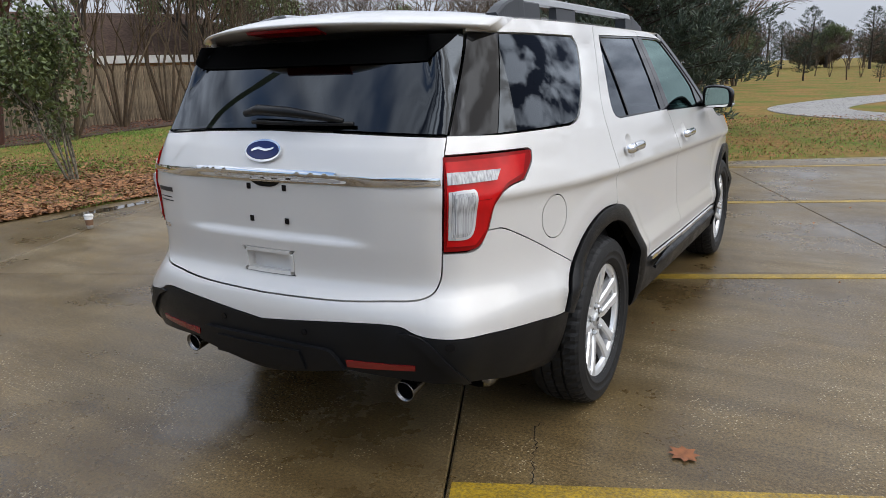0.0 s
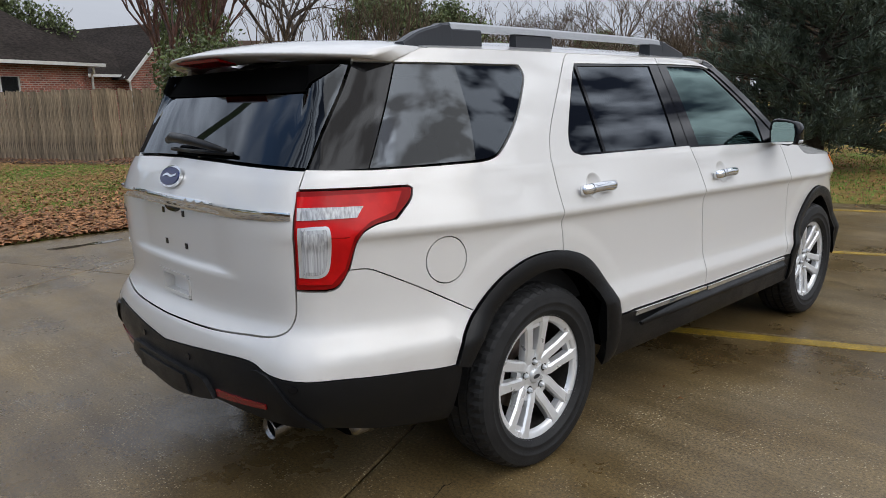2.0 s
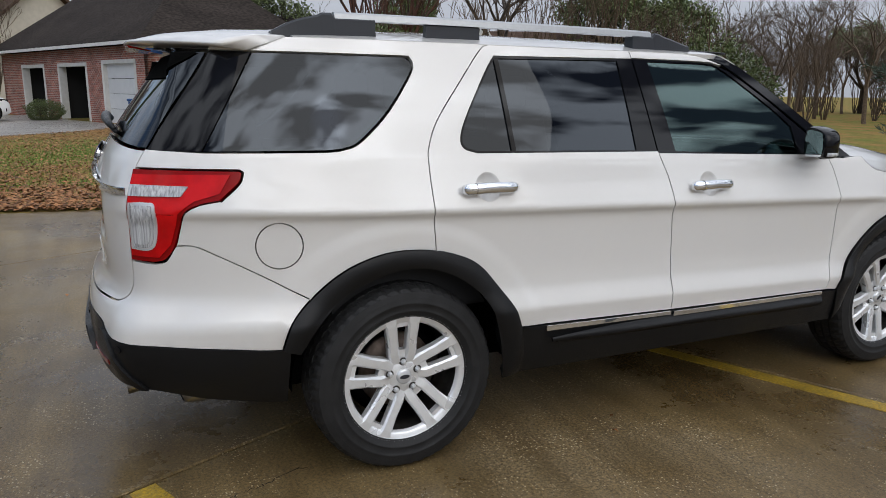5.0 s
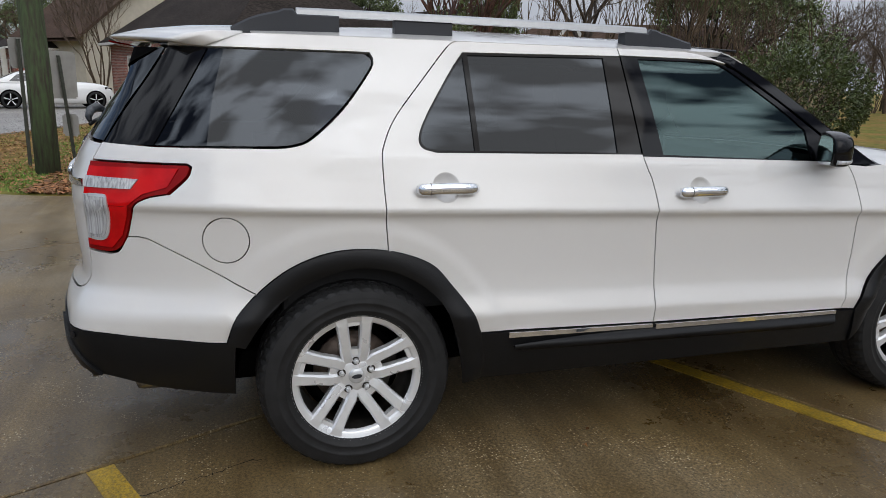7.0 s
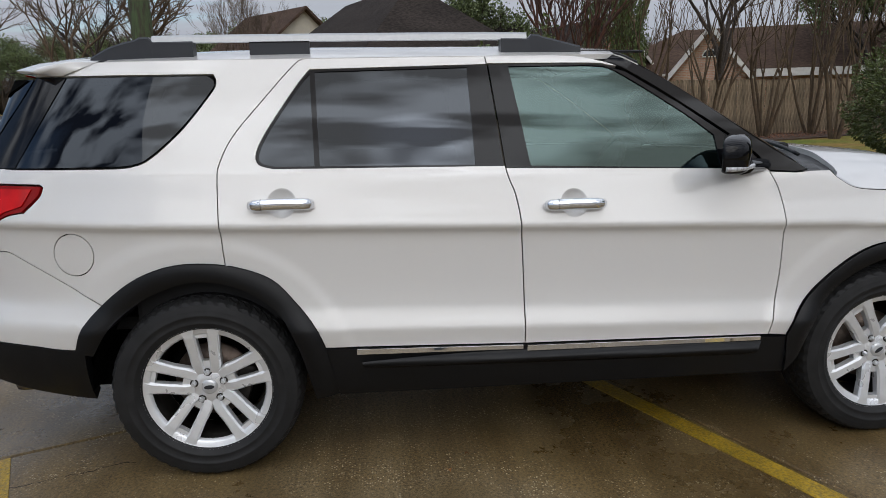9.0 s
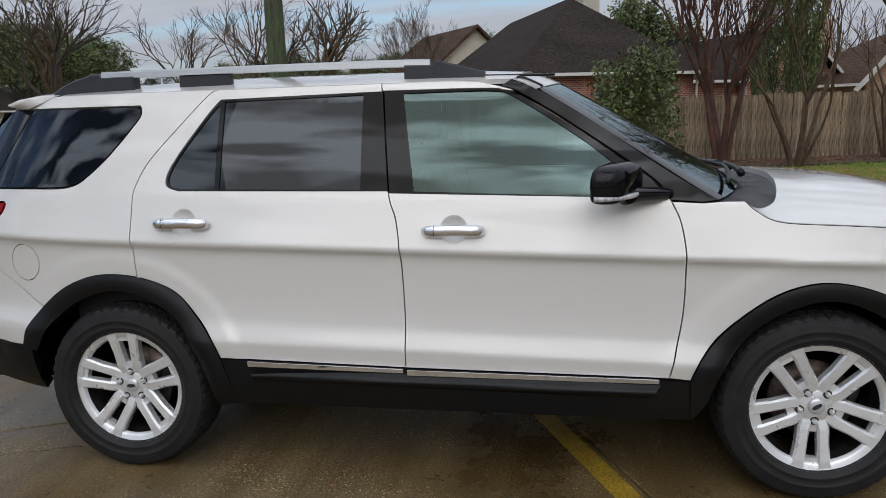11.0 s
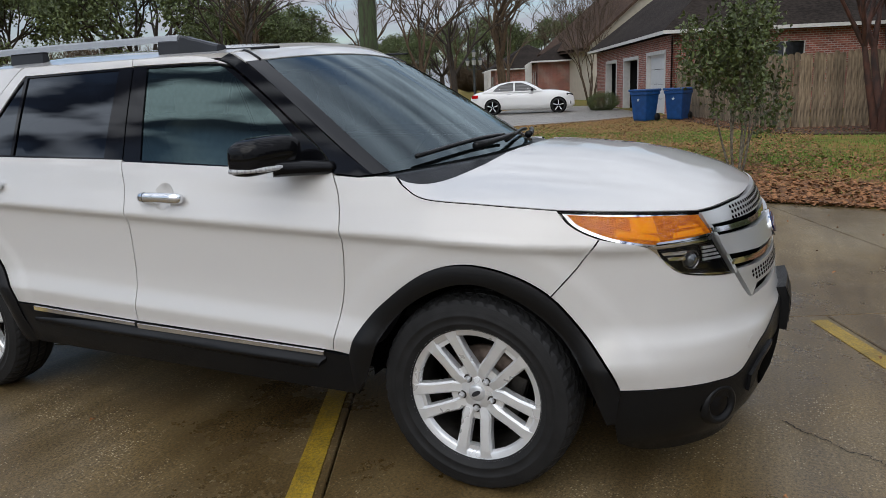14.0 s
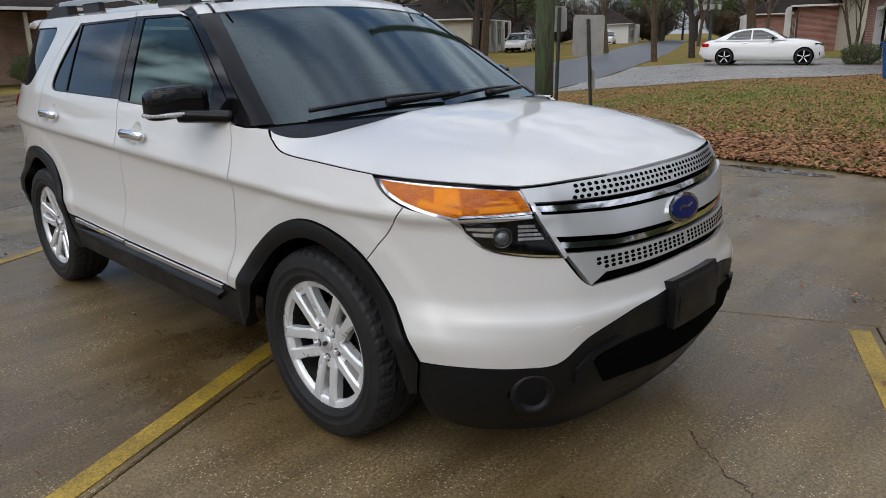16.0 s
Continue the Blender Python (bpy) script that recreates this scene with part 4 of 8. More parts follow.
        sheet("lens_cover", loop_of(LIGHT_TOP, [(5.45, 0.95)], rev(LIGHT_LOW)), skin, HEAD_GLASS, light, gap=0.003, lift=0.006, depth=0.0, side=side)
        mirror_at(suv, side)
        # roof rail
        rail = new("roof_rail")
        rail.parent = suv
        prof = smooth_line([(-1.84, 1.682), (-1.76, 1.722), (-1.66, 1.748), (-1.58, 1.757), (-0.8, 1.758), (-0.12, 1.753), (0.0, 1.737), (0.14, 1.702)], 8)
        px = lambda y: 0.625
        line = lambda y: float(np.interp(y, prof[:, 0], prof[:, 1]))
        def hull(y0, y1, low, high, half, nm, mat, lab, n=24):
            bm = bmesh.new()
            rows = []
            for y in np.linspace(y0, y1, n):
                zb, zt = low(y), high(y)
                zt = max(zt, zb + 0.004)
                c = side * px(y)
                rows.append([bm.verts.new(q) for q in ((c - half - 0.004, y, zb), (c - half, y, zt - 0.008), (c - half + 0.008, y, zt), (c + half - 0.008, y, zt), (c + half, y, zt - 0.008), (c + half + 0.004, y, zb))])
            for a, b in zip(rows, rows[1:]):
                for k in range(6):
                    bm.faces.new((a[k], a[(k + 1) % 6], b[(k + 1) % 6], b[k]))
            bm.faces.new(rows[0])
            bm.faces.new(rows[-1][::-1])
            bmesh.ops.recalc_face_normals(bm, faces=bm.faces)
            bm_put(nm, bm, mat, rail, lab)
        seat_z = lambda y: float(roof_skin(px(y), y)[2]) - 0.012
        hull(-1.60, -0.08, lambda y: line(y) - 0.030, line, 0.020, "rail_bar", RAIL_SILVER, "silver roof bar")
        hull(-1.84, -1.44, seat_z, lambda y: line(y) - (0.005 if y < -1.61 else 0.022), 0.028, "rail_foot", DARK_GREY, "dark grey rail foot")
        hull(-1.22, -0.98, seat_z, lambda y: line(y) - 0.026, 0.016, "rail_foot", DARK_GREY, "")
        hull(-0.19, 0.15, seat_z, lambda y: line(y) - (0.005 if y > -0.07 else 0.022), 0.028, "rail_foot", DARK_GREY, "")
        # wheel housings
        for yc, rr in ((-1.425, 0.45), (1.43, 0.43)):
            v, f = [], []
            nseg = 28
            for i in range(nseg + 1):
                a = math.pi * (0.0 + 1.0 * i / nseg)
                for x in (0.93, 0.58):
                    v.append((side * x, yc + rr * math.cos(a), 0.385 + rr * 0.98 * math.sin(a)))
            f = [(2 * i, 2 * i + 1, 2 * i + 3, 2 * i + 2) for i in range(nseg)]
            o = len(v)
            v.append((side * 0.58, yc, 0.385))
            f += [(2 * i + 1, o, 2 * i + 3) for i in range(nseg)]
            put("wheel_housing", mesh_of("wheel_housing", v, f, True), UNDER, suv)
        # exhaust tip
        v, f = lathe([(0.030, -0.10), (0.036, 0.0), (0.040, 0.055), (0.040, 0.06), (0.037, 0.06), (0.034, 0.0), (0.033, -0.09)], 28, "z")
        put("exhaust_tip", mesh_of("exhaust_tip", v, f, True), SMOKED, suv, "round chrome exhaust tip", m=Matrix.Translation((side * 0.545, -2.36, 0.366)) @ Vector((side * 0.02, -1, -0.10)).to_track_quat("Z", "Y").to_matrix().to_4x4())
        # black disc closes the tip and stands for the dark inside it
        v, f = lathe([(0.0, 0.045), (0.0365, 0.045)], 24, "z")
        put("exhaust_bore", mesh_of("exhaust_bore", v, f), UNDER, suv, m=Matrix.Translation((side * 0.545, -2.36, 0.366)) @ Vector((side * 0.02, -1, -0.10)).to_track_quat("Z", "Y").to_matrix().to_4x4())
        v, f = tube(smooth_line([(side * 0.545, -2.32, 0.376), (side * 0.55, -2.1, 0.40), (side * 0.5, -1.9, 0.40)], 5), 0.03, 10)
        put("exhaust_pipe", mesh_of("exhaust_pipe", v, f, True), DARK_METAL, suv)
        bm = box_bm(0.2, 0.24, 0.07, (side * 0.70, -2.12, 0.378), 0.03)
        bm_put("muffler", bm, SMOKED, suv, smooth=True)
        # fog lamp
        c = skin(5.435, 0.362)
        n0 = skin(5.45, 0.362) - skin(5.42, 0.362)
        out_dir = Vector((side * n0[1], -n0[0], 0)).normalized()
        m = Matrix.Translation((side * c[0], c[1], c[2])) @ out_dir.to_track_quat("Z", "Y").to_matrix().to_4x4()
        v, f = lathe([(0.0, 0.0), (0.046, 0.004), (0.052, 0.010), (0.060, 0.016), (0.070, 0.012), (0.080, -0.01)], 32, "z")
        fog = put("fog_light", mesh_of("fog_light", v, f, True), BLACK_TRIM, suv, "round fog lamp in black bezel", m=m)
        v, f = lathe([(0.0, 0.010), (0.03, 0.008), (0.047, 0.003)], 28, "z")
        put("lens", mesh_of("lens", v, f, True), GLOSS_BLACK, fog)
        for yc, turn in ((-1.43, 3 if near else 20), (1.43, 33 if near else 10)):
            wheel_at(suv, side * 0.858, yc, side, turn)

    # tail
    gate = sheet("tailgate", loop_of(mirrored_centre(TAIL_SIDE, 0)[:-1], [(-0.3, 1.274), (0, 1.28), (0.3, 1.274)]), skin, PAINT, suv, holes=[handle_rim(0.0)], gap=0.003, step=0.022, label="white tailgate with chrome strip and plate holes")
    glass = sheet("rear_window", loop_of([(0.76, 1.262), (0.965, 1.598), (-0.965, 1.598), (-0.76, 1.262)], run((-0.75, 1.264), (-0.3, 1.28), (0, 1.285), (0.3, 1.28), (0.75, 1.264))), skin, GLASS_DARK, suv, gap=0.003, lift=-0.002, depth=0.01, label="dark privacy rear glass", reach=0.05)
    # black frit; its matt black also paints the spoiler's shaded reflection
    sheet("window_frit", loop_of([(0.935, 1.594), (-0.935, 1.594)], run((-0.92, 1.588), (-0.83, 1.545), (-0.70, 1.512), (-0.5, 1.503), (0.0, 1.503), (0.5, 1.503), (0.70, 1.512), (0.83, 1.545), (0.92, 1.588))), skin, UNDER, glass, lift=0.003, depth=0.0, reach=0.05)
    def swell(u, v):
        """The tail's skin with a rounded bead along the strip."""
        o = 0.013 * np.clip(1 - ((v - 1.139) / 0.042) ** 2, 0, 1)
        return skin(u, v) + np.stack([0 * o, -o, 0 * o], -1)
    sheet("chrome_strip", loop_of(run((-0.715, 1.106), (-0.3, 1.100), (0, 1.098), (0.3, 1.100), (0.715, 1.106)), [(0.718, 1.132)], run((0.717, 1.132), (0.36, 1.136), (0.32, 1.146), (0.0, 1.149), (-0.32, 1.146), (-0.36, 1.136), (-0.717, 1.132))), swell, CHROME, gate, lift=0.003, depth=0.012, step=0.03, dense=0.2, reach=0.003, label="chrome strip with raised lettering")
    for i in range(8):                                   # raised letters as plain blocks
        s0 = -0.225 + i * 0.064
        sheet("letter_block", loop_of([(s0 - 0.020, 1.112), (s0 + 0.014, 1.112), (s0 + 0.020, 1.129), (s0 - 0.014, 1.129)]), swell, CHROME, gate, lift=0.0036, depth=0.002)
    em = sheet("emblem", ring(0, 1.205, 0.086, 0.038), skin, CHROME, gate, lift=0.014, depth=0.012, step=0.03, label="oval blue badge with chrome rim")
    sheet("badge_face", ring(0, 1.205, 0.0773, 0.0304), skin, BLUE_ENAMEL, em, lift=0.0165, depth=0.002, step=0.03)
    sheet("badge_bar", loop_of(run((-0.05, 1.200), (-0.02, 1.207), (0.02, 1.203), (0.055, 1.21)), run((0.055, 1.216), (0.02, 1.21), (-0.02, 1.215), (-0.05, 1.207))), skin, CHROME, em, lift=0.0185, depth=0.001)
    sheet("gate_handle", handle_rim(0.002), skin, PAINT, gate, holes=[handle_rim(0.016)], lift=0.005, depth=0.05, step=0.03)
    sheet("handle_hollow", handle_rim(0.004), skin, PAINT, gate, lift=-0.034, depth=0.0, step=0.03)
    for s0, z0 in ((-0.085, 1.078), (0.09, 1.078), (-0.085, 0.955), (0.09, 0.955)):
        sheet("plate_clip", loop_of([(s0 - 0.009, z0 - 0.011), (s0 + 0.009, z0 - 0.011), (s0 + 0.009, z0 + 0.011), (s0 - 0.009, z0 + 0.011)]), skin, GLOSS_BLACK, gate, lift=0.003, depth=0.003)
    sheet("lamp_pod", loop_of(run((-0.075, 1.10), (-0.03, 1.082), (0.04, 1.082), (0.075, 1.10))), skin, GLOSS_BLACK, gate, lift=0.004, depth=0.004)
    for z0, w in ((1.025, 0.062), (1.0, 0.05), (0.985, 0.058)):    # dealer's badge, as bars
        sheet("badge_bar", loop_of([(-0.6 - w, z0), (-0.6 + w, z0), (-0.6 + w, z0 + (0.018 if z0 > 1.01 else 0.004)), (-0.6 - w, z0 + (0.018 if z0 > 1.01 else 0.004))]), skin, DARK_GREY, gate, lift=0.002, depth=0.001)
    sheet("badge_bar", loop_of([(-0.665, 0.87), (-0.605, 0.87), (-0.605, 0.888), (-0.665, 0.888)]), skin, CHROME, gate, lift=0.004, depth=0.003)
    # wiper on the rear glass
    def on_glass(s, z, o):
        p = skin(s, z)
        n0 = np.cross(skin(s + 0.01, z) - skin(s - 0.01, z), skin(s, z + 0.01) - skin(s, z - 0.01))
        return p + n0 / np.linalg.norm(n0) * o
    v, f = tube([on_glass(a, b, o) for a, b, o in ((-0.13, 1.322, 0.03), (-0.05, 1.325, 0.05), (0.10, 1.318, 0.05), (0.25, 1.308, 0.035), (0.33, 1.303, 0.02))], [0.014, 0.020, 0.018, 0.013, 0.008], 10)
    wiper = put("rear_wiper", mesh_of("rear_wiper", v, f, True), BLACK_TRIM, glass, "black rear wiper arm")
    v, f = tube([on_glass(a, b, 0.012) for a, b in ((-0.1, 1.300), (0.1, 1.297), (0.37, 1.297))], 0.008, 6)
    put("wiper_blade", mesh_of("wiper_blade", v, f, True), BLACK_TRIM, glass)
    # bumpers
    tail_pts = np.array([q for q in rev(TAIL_SIDE) if q[1] <= 0.88])
    right = loop_of(tail_pts, [(0.714, 0.874), (0.81, 0.868)], run((0.81, 0.868), (0.85, 0.88), (0.885, 0.93), n=5), SEAM, rev(part_of(R_ARCH, 1.24, 1.345)))
    left = right[::-1].copy()
    left[:, 0] *= -1
    low = mirrored_centre(rev(BUMP_LINE), 0)
    sheet("rear_bumper", loop_of(right, low, left), skin, PAINT, suv, gap=0.0025, step=0.045)
    lowb = mirrored_centre(rev(BUMP_LOW), 0)
    cover = sheet("rear_valance", loop_of(mirrored_centre(rev(BUMP_LINE), 0)[::-1], [(1.27, 0.556)], lowb, [(-1.27, 0.556)]), skin, BLACK_TRIM, suv, gap=0.001, lift=0.004, depth=0.05, step=0.04, label="black textured lower bumper")
    sheet("diffuser", loop_of(run((-0.33, 0.50), (-0.30, 0.522), (-0.2, 0.525), (0.0, 0.527), (0.2, 0.525), (0.30, 0.522), (0.33, 0.50)), run((0.36, 0.455), (0.2, 0.425), (0.0, 0.40), (-0.2, 0.425), (-0.36, 0.455))), skin, BLACK_TRIM, cover, lift=0.022, depth=0.02)
    sheet("tow_cover", loop_of([(-0.23, 0.502), (0.18, 0.505), (0.20, 0.435), (-0.25, 0.432)]), skin, BLACK_TRIM, cover, lift=0.03, depth=0.01)
    for q in (1, -1):
        sheet("reflector", loop_of([(0.37, 0.463), (0.62, 0.480), (0.62, 0.499), (0.365, 0.490)]), skin, REFLECTOR, cover, lift=0.009, depth=0.008, side=q)
        sheet("corner_ridge", loop_of(run((0.60, 0.615), (0.66, 0.59), (0.72, 0.50), (0.78, 0.42)), run((0.755, 0.42), (0.69, 0.50), (0.63, 0.58), (0.57, 0.61))), skin, BLACK_TRIM, cover, lift=0.014, depth=0.012, side=q)
        for s0 in (0.715, 0.2):
            sheet("parking_sensor", ring(s0, 0.572, 0.012, 0.012, 16), skin, GLOSS_BLACK, cover, lift=0.008, depth=0.004, step=0.02, side=q)
    # spoiler over the rear glass
    us = np.linspace(-1, 1, 41)
    rows = []
    def spo(y0, y1, z0, z1, xw):
        return [(u * xw, y0 + (y1 - y0) * abs(u) ** 2.3, z0 + (z1 - z0) * abs(u) ** 2) for u in us]
    rows.append([tuple(roof_skin(u * 0.70, -1.80 - 0.0 * abs(u)).tolist()) for u in us])
    rows.append(spo(-2.0, -1.9, 1.708, 1.655, 0.71))
    rows.append(spo(-2.2, -1.98, 1.683, 1.642, 0.715))
    rows.append(spo(-2.315, -2.03, 1.652, 1.625, 0.715))
    rows.append(spo(-2.32, -2.035, 1.646, 1.619, 0.713))
    rows.append(spo(-2.305, -2.02, 1.638, 1.611, 0.705))
    rows.append(spo(-2.12, -1.94, 1.622, 1.603, 0.70))
    v = [q for r in rows for q in r]
    f = [(i * 41 + k, (i + 1) * 41 + k, (i + 1) * 41 + k + 1, i * 41 + k + 1) for i in range(len(rows) - 1) for k in range(40)]
    f.append(tuple(i * 41 for i in range(len(rows)))[::-1])
    f.append(tuple(i * 41 + 40 for i in range(len(rows))))
    sp = put("spoiler", mesh_of("spoiler", v, f, True), PAINT, suv, "white roof spoiler with brake light")
    bl = [(x, y + 0.0, z) for x, y, z in ((-0.17, -2.309, 1.629), (0.17, -2.309, 1.629), (0.17, -2.22, 1.613), (-0.17, -2.22, 1.613), (-0.17, -2.30, 1.619), (0.17, -2.30, 1.619), (0.17, -2.22, 1.608), (-0.17, -2.22, 1.608))]
    put("brake_light", mesh_of("brake_light", [(x * (0.85 if y > -2.25 else 1), y - 0.004, z + 0.004) for x, y, z in bl], [(0, 1, 2, 3), (4, 7, 6, 5), (0, 4, 5, 1), (1, 5, 6, 2), (3, 2, 6, 7), (0, 3, 7, 4)]), DARK_RED, sp, "dark red high brake light")

    # roof, windshield, hood, cowl
    front = [(x, y) for x, y, z in shield_skin(np.linspace(-1, 1, 33), np.ones(33))]
    sel = (ROOF_EDGE[:, 1] > -1.80)
    edge = ROOF_EDGE[sel][:, :2]
    roof_loop = loop_of(front, edge[::-1], [(-x, y) for x, y in edge])
    sheet("roof", roof_loop, roof_skin, PAINT, suv, step=0.06, depth=0.02)
    for q in (1, -1):                                    # joint strips along the roof
        line = [roof_skin(q * 0.60, y) + np.array((0, 0, -0.002)) for y in np.linspace(0.13, 0.44, 8)]
        v, f = tube(line, 0.006, 6)
        put("roof_strip", mesh_of("roof_strip", v, f, True), BLACK_TRIM, suv)
    facing_out = lambda u, v: shield_skin(-u, v)
    sheet("roof_header", loop_of([(-1, 0.735), (1, 0.735), (1, 0.995), (-1, 0.995)]), facing_out, PAINT, suv, step=0.05, reach=0.03, depth=0.01)
    for q in (1, -1):
        sheet("pillar_cover", loop_of([(q * 0.925, 0.0), (q * 1.0, 0.0), (q * 1.0, 0.73), (q * 0.885, 0.73)]), facing_out, GLOSS_BLACK, suv, step=0.05, reach=0.03, depth=0.006, lift=0.001)
        v, f = tube([tuple(shield_skin(q * 0.905, k) + np.array((0, 0.001, 0.001))) for k in np.linspace(1.0, 0.735, 14)], 0.007, 6)
        put("roof_strip", mesh_of("roof_strip", v, f, True), BLACK_TRIM, suv)
    shield = sheet("windshield", loop_of([(-0.925, 0), (0.925, 0), (0.885, 0.733), (-0.885, 0.733)]), facing_out, GLASS_SHIELD, suv, step=0.06, reach=0.06, lift=-0.004, depth=0.006, label="clear tinted windshield")
    shield.visible_shadow = False
    hood_rear = [(x, y) for x, y in run((float(HOOD_EDGE[0][0]), float(HOOD_EDGE[0][1])), (0.84, 1.21), (0.7, 1.30), (0.4, 1.375), (0.0, 1.405), (-0.4, 1.375), (-0.7, 1.30), (-0.84, 1.21), (-float(HOOD_EDGE[0][0]), float(HOOD_EDGE[0][1])))]
    hood_loop = loop_of([tuple(q) for q in HOOD_EDGE[:, :2]], [(-x, y) for x, y in HOOD_EDGE[::-1, :2]], hood_rear[::-1])
    sheet("hood", hood_loop, hood_skin, PAINT, suv, gap=0.005, step=0.05, depth=0.03)
    # black strip under the hood's edge, put in to darken the gap
    for q in (1, -1):
        v, f = tube([(q * (x - 0.004), y, z - 0.007) for x, y, z in HOOD_EDGE[:60:2]], 0.0065, 6)
        put("hood_seal", mesh_of("hood_seal", v, f), UNDER, suv)
    base = shield_skin(np.linspace(-1, 1, 33), np.zeros(33))
    rear = np.array(hood_rear)
    v = []
    for i in range(33):
        k = i / 32
        j = rear[::-1][int(round(k * (len(rear) - 1)))]
        v += [(base[i][0], base[i][1] - 0.02, base[i][2] - 0.012), (0.5 * (base[i][0] + j[0]), 0.5 * (base[i][1] + j[1]), 0.5 * base[i][2] + 0.5 * 1.155), (j[0], j[1] + 0.02, float(hood_skin(j[0], j[1])[2]) - 0.022)]
    f = [(3 * i + q, 3 * i + 3 + q, 3 * i + 4 + q, 3 * i + 1 + q) for i in range(32) for q in range(2)]
    put("cowl", mesh_of("cowl", v, f, True), BLACK_TRIM, suv)
    for x0, x1, v0, v1 in ((0.78, 0.02, 0.035, 0.075), (0.10, -0.62, 0.025, 0.07)):
        pts = [shield_skin(x0 + (x1 - x0) * k, v0 + (v1 - v0) * math.sin(k * 2.2)) + np.array((0, 0.012, 0.022)) for k in np.linspace(0, 1, 12)]
        v, f = tube(pts, 0.009, 6)
        put("wiper_blade", mesh_of("wiper_blade", v, f, True), BLACK_TRIM, shield, "black windshield wiper")
        pts = [shield_skin(x0 + (x1 - x0) * k, 0.005 + (v0 + v1) * 0.4 * k) + np.array((0, 0.03, 0.03)) for k in np.linspace(0.45, 1.05, 8)]
        v, f = tube(pts, [0.018, 0.016, 0.014, 0.013, 0.012, 0.011, 0.011, 0.012], 8)
        put("wiper_arm", mesh_of("wiper_arm", v, f, True), BLACK_TRIM, shield)

    # nose
    wing = loop_of(part_of(LIGHT_LOW, 5.02, 5.545), GRILLE_LOW)
    other = wing[::-1].copy()
    other[:, 0] = 2 * NOSE - other[:, 0]
    low_r = loop_of(FRONT_SEAM, part_of(F_ARCH, 4.862, 5.085), NOSE_LINE)
    low_l = low_r[::-1].copy()
    low_l[:, 0] = 2 * NOSE - low_l[:, 0]
    sheet("front_bumper", loop_of(low_r, low_l, np.concatenate([wing, other])[::-1]), skin, PAINT, suv, gap=0.0025, step=0.03)
    chin_r = loop_of(NOSE_LINE[::-1], [(5.085, 0.45), (5.07, 0.34)], run((5.09, 0.24), (5.2, 0.19), (5.45, 0.175), (5.8, 0.18), (NOSE, 0.185)))
    chin_l = chin_r[::-1].copy()
    chin_l[:, 0] = 2 * NOSE - chin_l[:, 0]
    chin = sheet("front_valance", loop_of(chin_r, chin_l), skin, BLACK_TRIM, suv, gap=0.001, lift=0.003, depth=0.05, step=0.045, label="black textured lower bumper")
    # black sheet laid on the chin stands for the intake's shaded opening
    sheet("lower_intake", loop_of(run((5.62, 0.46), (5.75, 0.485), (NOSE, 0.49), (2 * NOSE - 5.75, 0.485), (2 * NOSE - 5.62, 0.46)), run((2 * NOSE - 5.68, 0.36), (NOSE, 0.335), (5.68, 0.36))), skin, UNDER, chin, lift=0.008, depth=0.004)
    for q in (1, -1):
        sheet("chin_ridge", loop_of(run((5.56, 0.44), (5.62, 0.49), (5.74, 0.515)), run((5.74, 0.50), (5.63, 0.475), (5.585, 0.40), (5.56, 0.38))), skin, BLACK_TRIM, chin, lift=0.016, depth=0.014, side=q)
        sheet("tow_cap", ring(5.57, 0.56, 0.026, 0.026, 24), skin, PAINT, suv, lift=0.001, depth=0.004, step=0.02, side=q)
    grille_half = loop_of([(NOSE, 1.03), (5.412, 1.024), (5.45, 0.95), (5.545, 0.80)], GRILLE_LOW)
    gl = grille_half[::-1].copy()
    gl[:, 0] = 2 * NOSE - gl[:, 0]
    # near-black backing paints the dark between and below the bars
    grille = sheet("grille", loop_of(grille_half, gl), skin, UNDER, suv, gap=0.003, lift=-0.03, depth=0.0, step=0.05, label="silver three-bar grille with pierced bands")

    def band(name, pts, mat, lift, depth, label=""):
        half = np.asarray(pts, float)
        o = half[::-1].copy()
        o[:, 0] = 2 * NOSE - o[:, 0]
        n_top = len(half) // 2
        lower, upper = half[:n_top], half[n_top:]
        lo2, up2 = lower[::-1].copy(), upper[::-1].copy()
        lo2[:, 0], up2[:, 0] = 2 * NOSE - lo2[:, 0], 2 * NOSE - up2[:, 0]
        return sheet(name, loop_of(lower, lo2, up2, upper), skin, mat, grille, lift=lift, depth=depth, step=0.035, label=label)
    band("upper_band", [(5.432, 0.982), (5.75, 0.971), (NOSE, 0.967), (NOSE, 1.028), (5.75, 1.028), (5.415, 1.022)], SILVER, 0.006, 0.03)
    band("middle_band", [(5.500, 0.874), (5.75, 0.850), (NOSE, 0.844), (NOSE, 0.919), (5.75, 0.925), (5.458, 0.944)], SILVER, 0.014, 0.04)
    band("lower_band", [(5.635, 0.703), (5.70, 0.735), (NOSE, 0.740), (NOSE, 0.794), (5.75, 0.798), (5.553, 0.816)], SILVER, 0.006, 0.03)
    band("chrome_bar", [(5.449, 0.954), (5.75, 0.937), (NOSE, 0.932), (NOSE, 0.951), (5.75, 0.956), (5.443, 0.971)], CHROME, 0.004, 0.02)
    band("chrome_bar", [(5.532, 0.834), (5.75, 0.815), (NOSE, 0.809), (NOSE, 0.829), (5.75, 0.834), (5.523, 0.854)], CHROME, 0.004, 0.02)
    for q in (1, -1):
        sheet("side_bar", loop_of([(5.412, 1.024), (5.43, 1.02), (5.56, 0.81), (5.548, 0.80)]), skin, SILVER, grille, lift=0.004, depth=0.02, side=q)
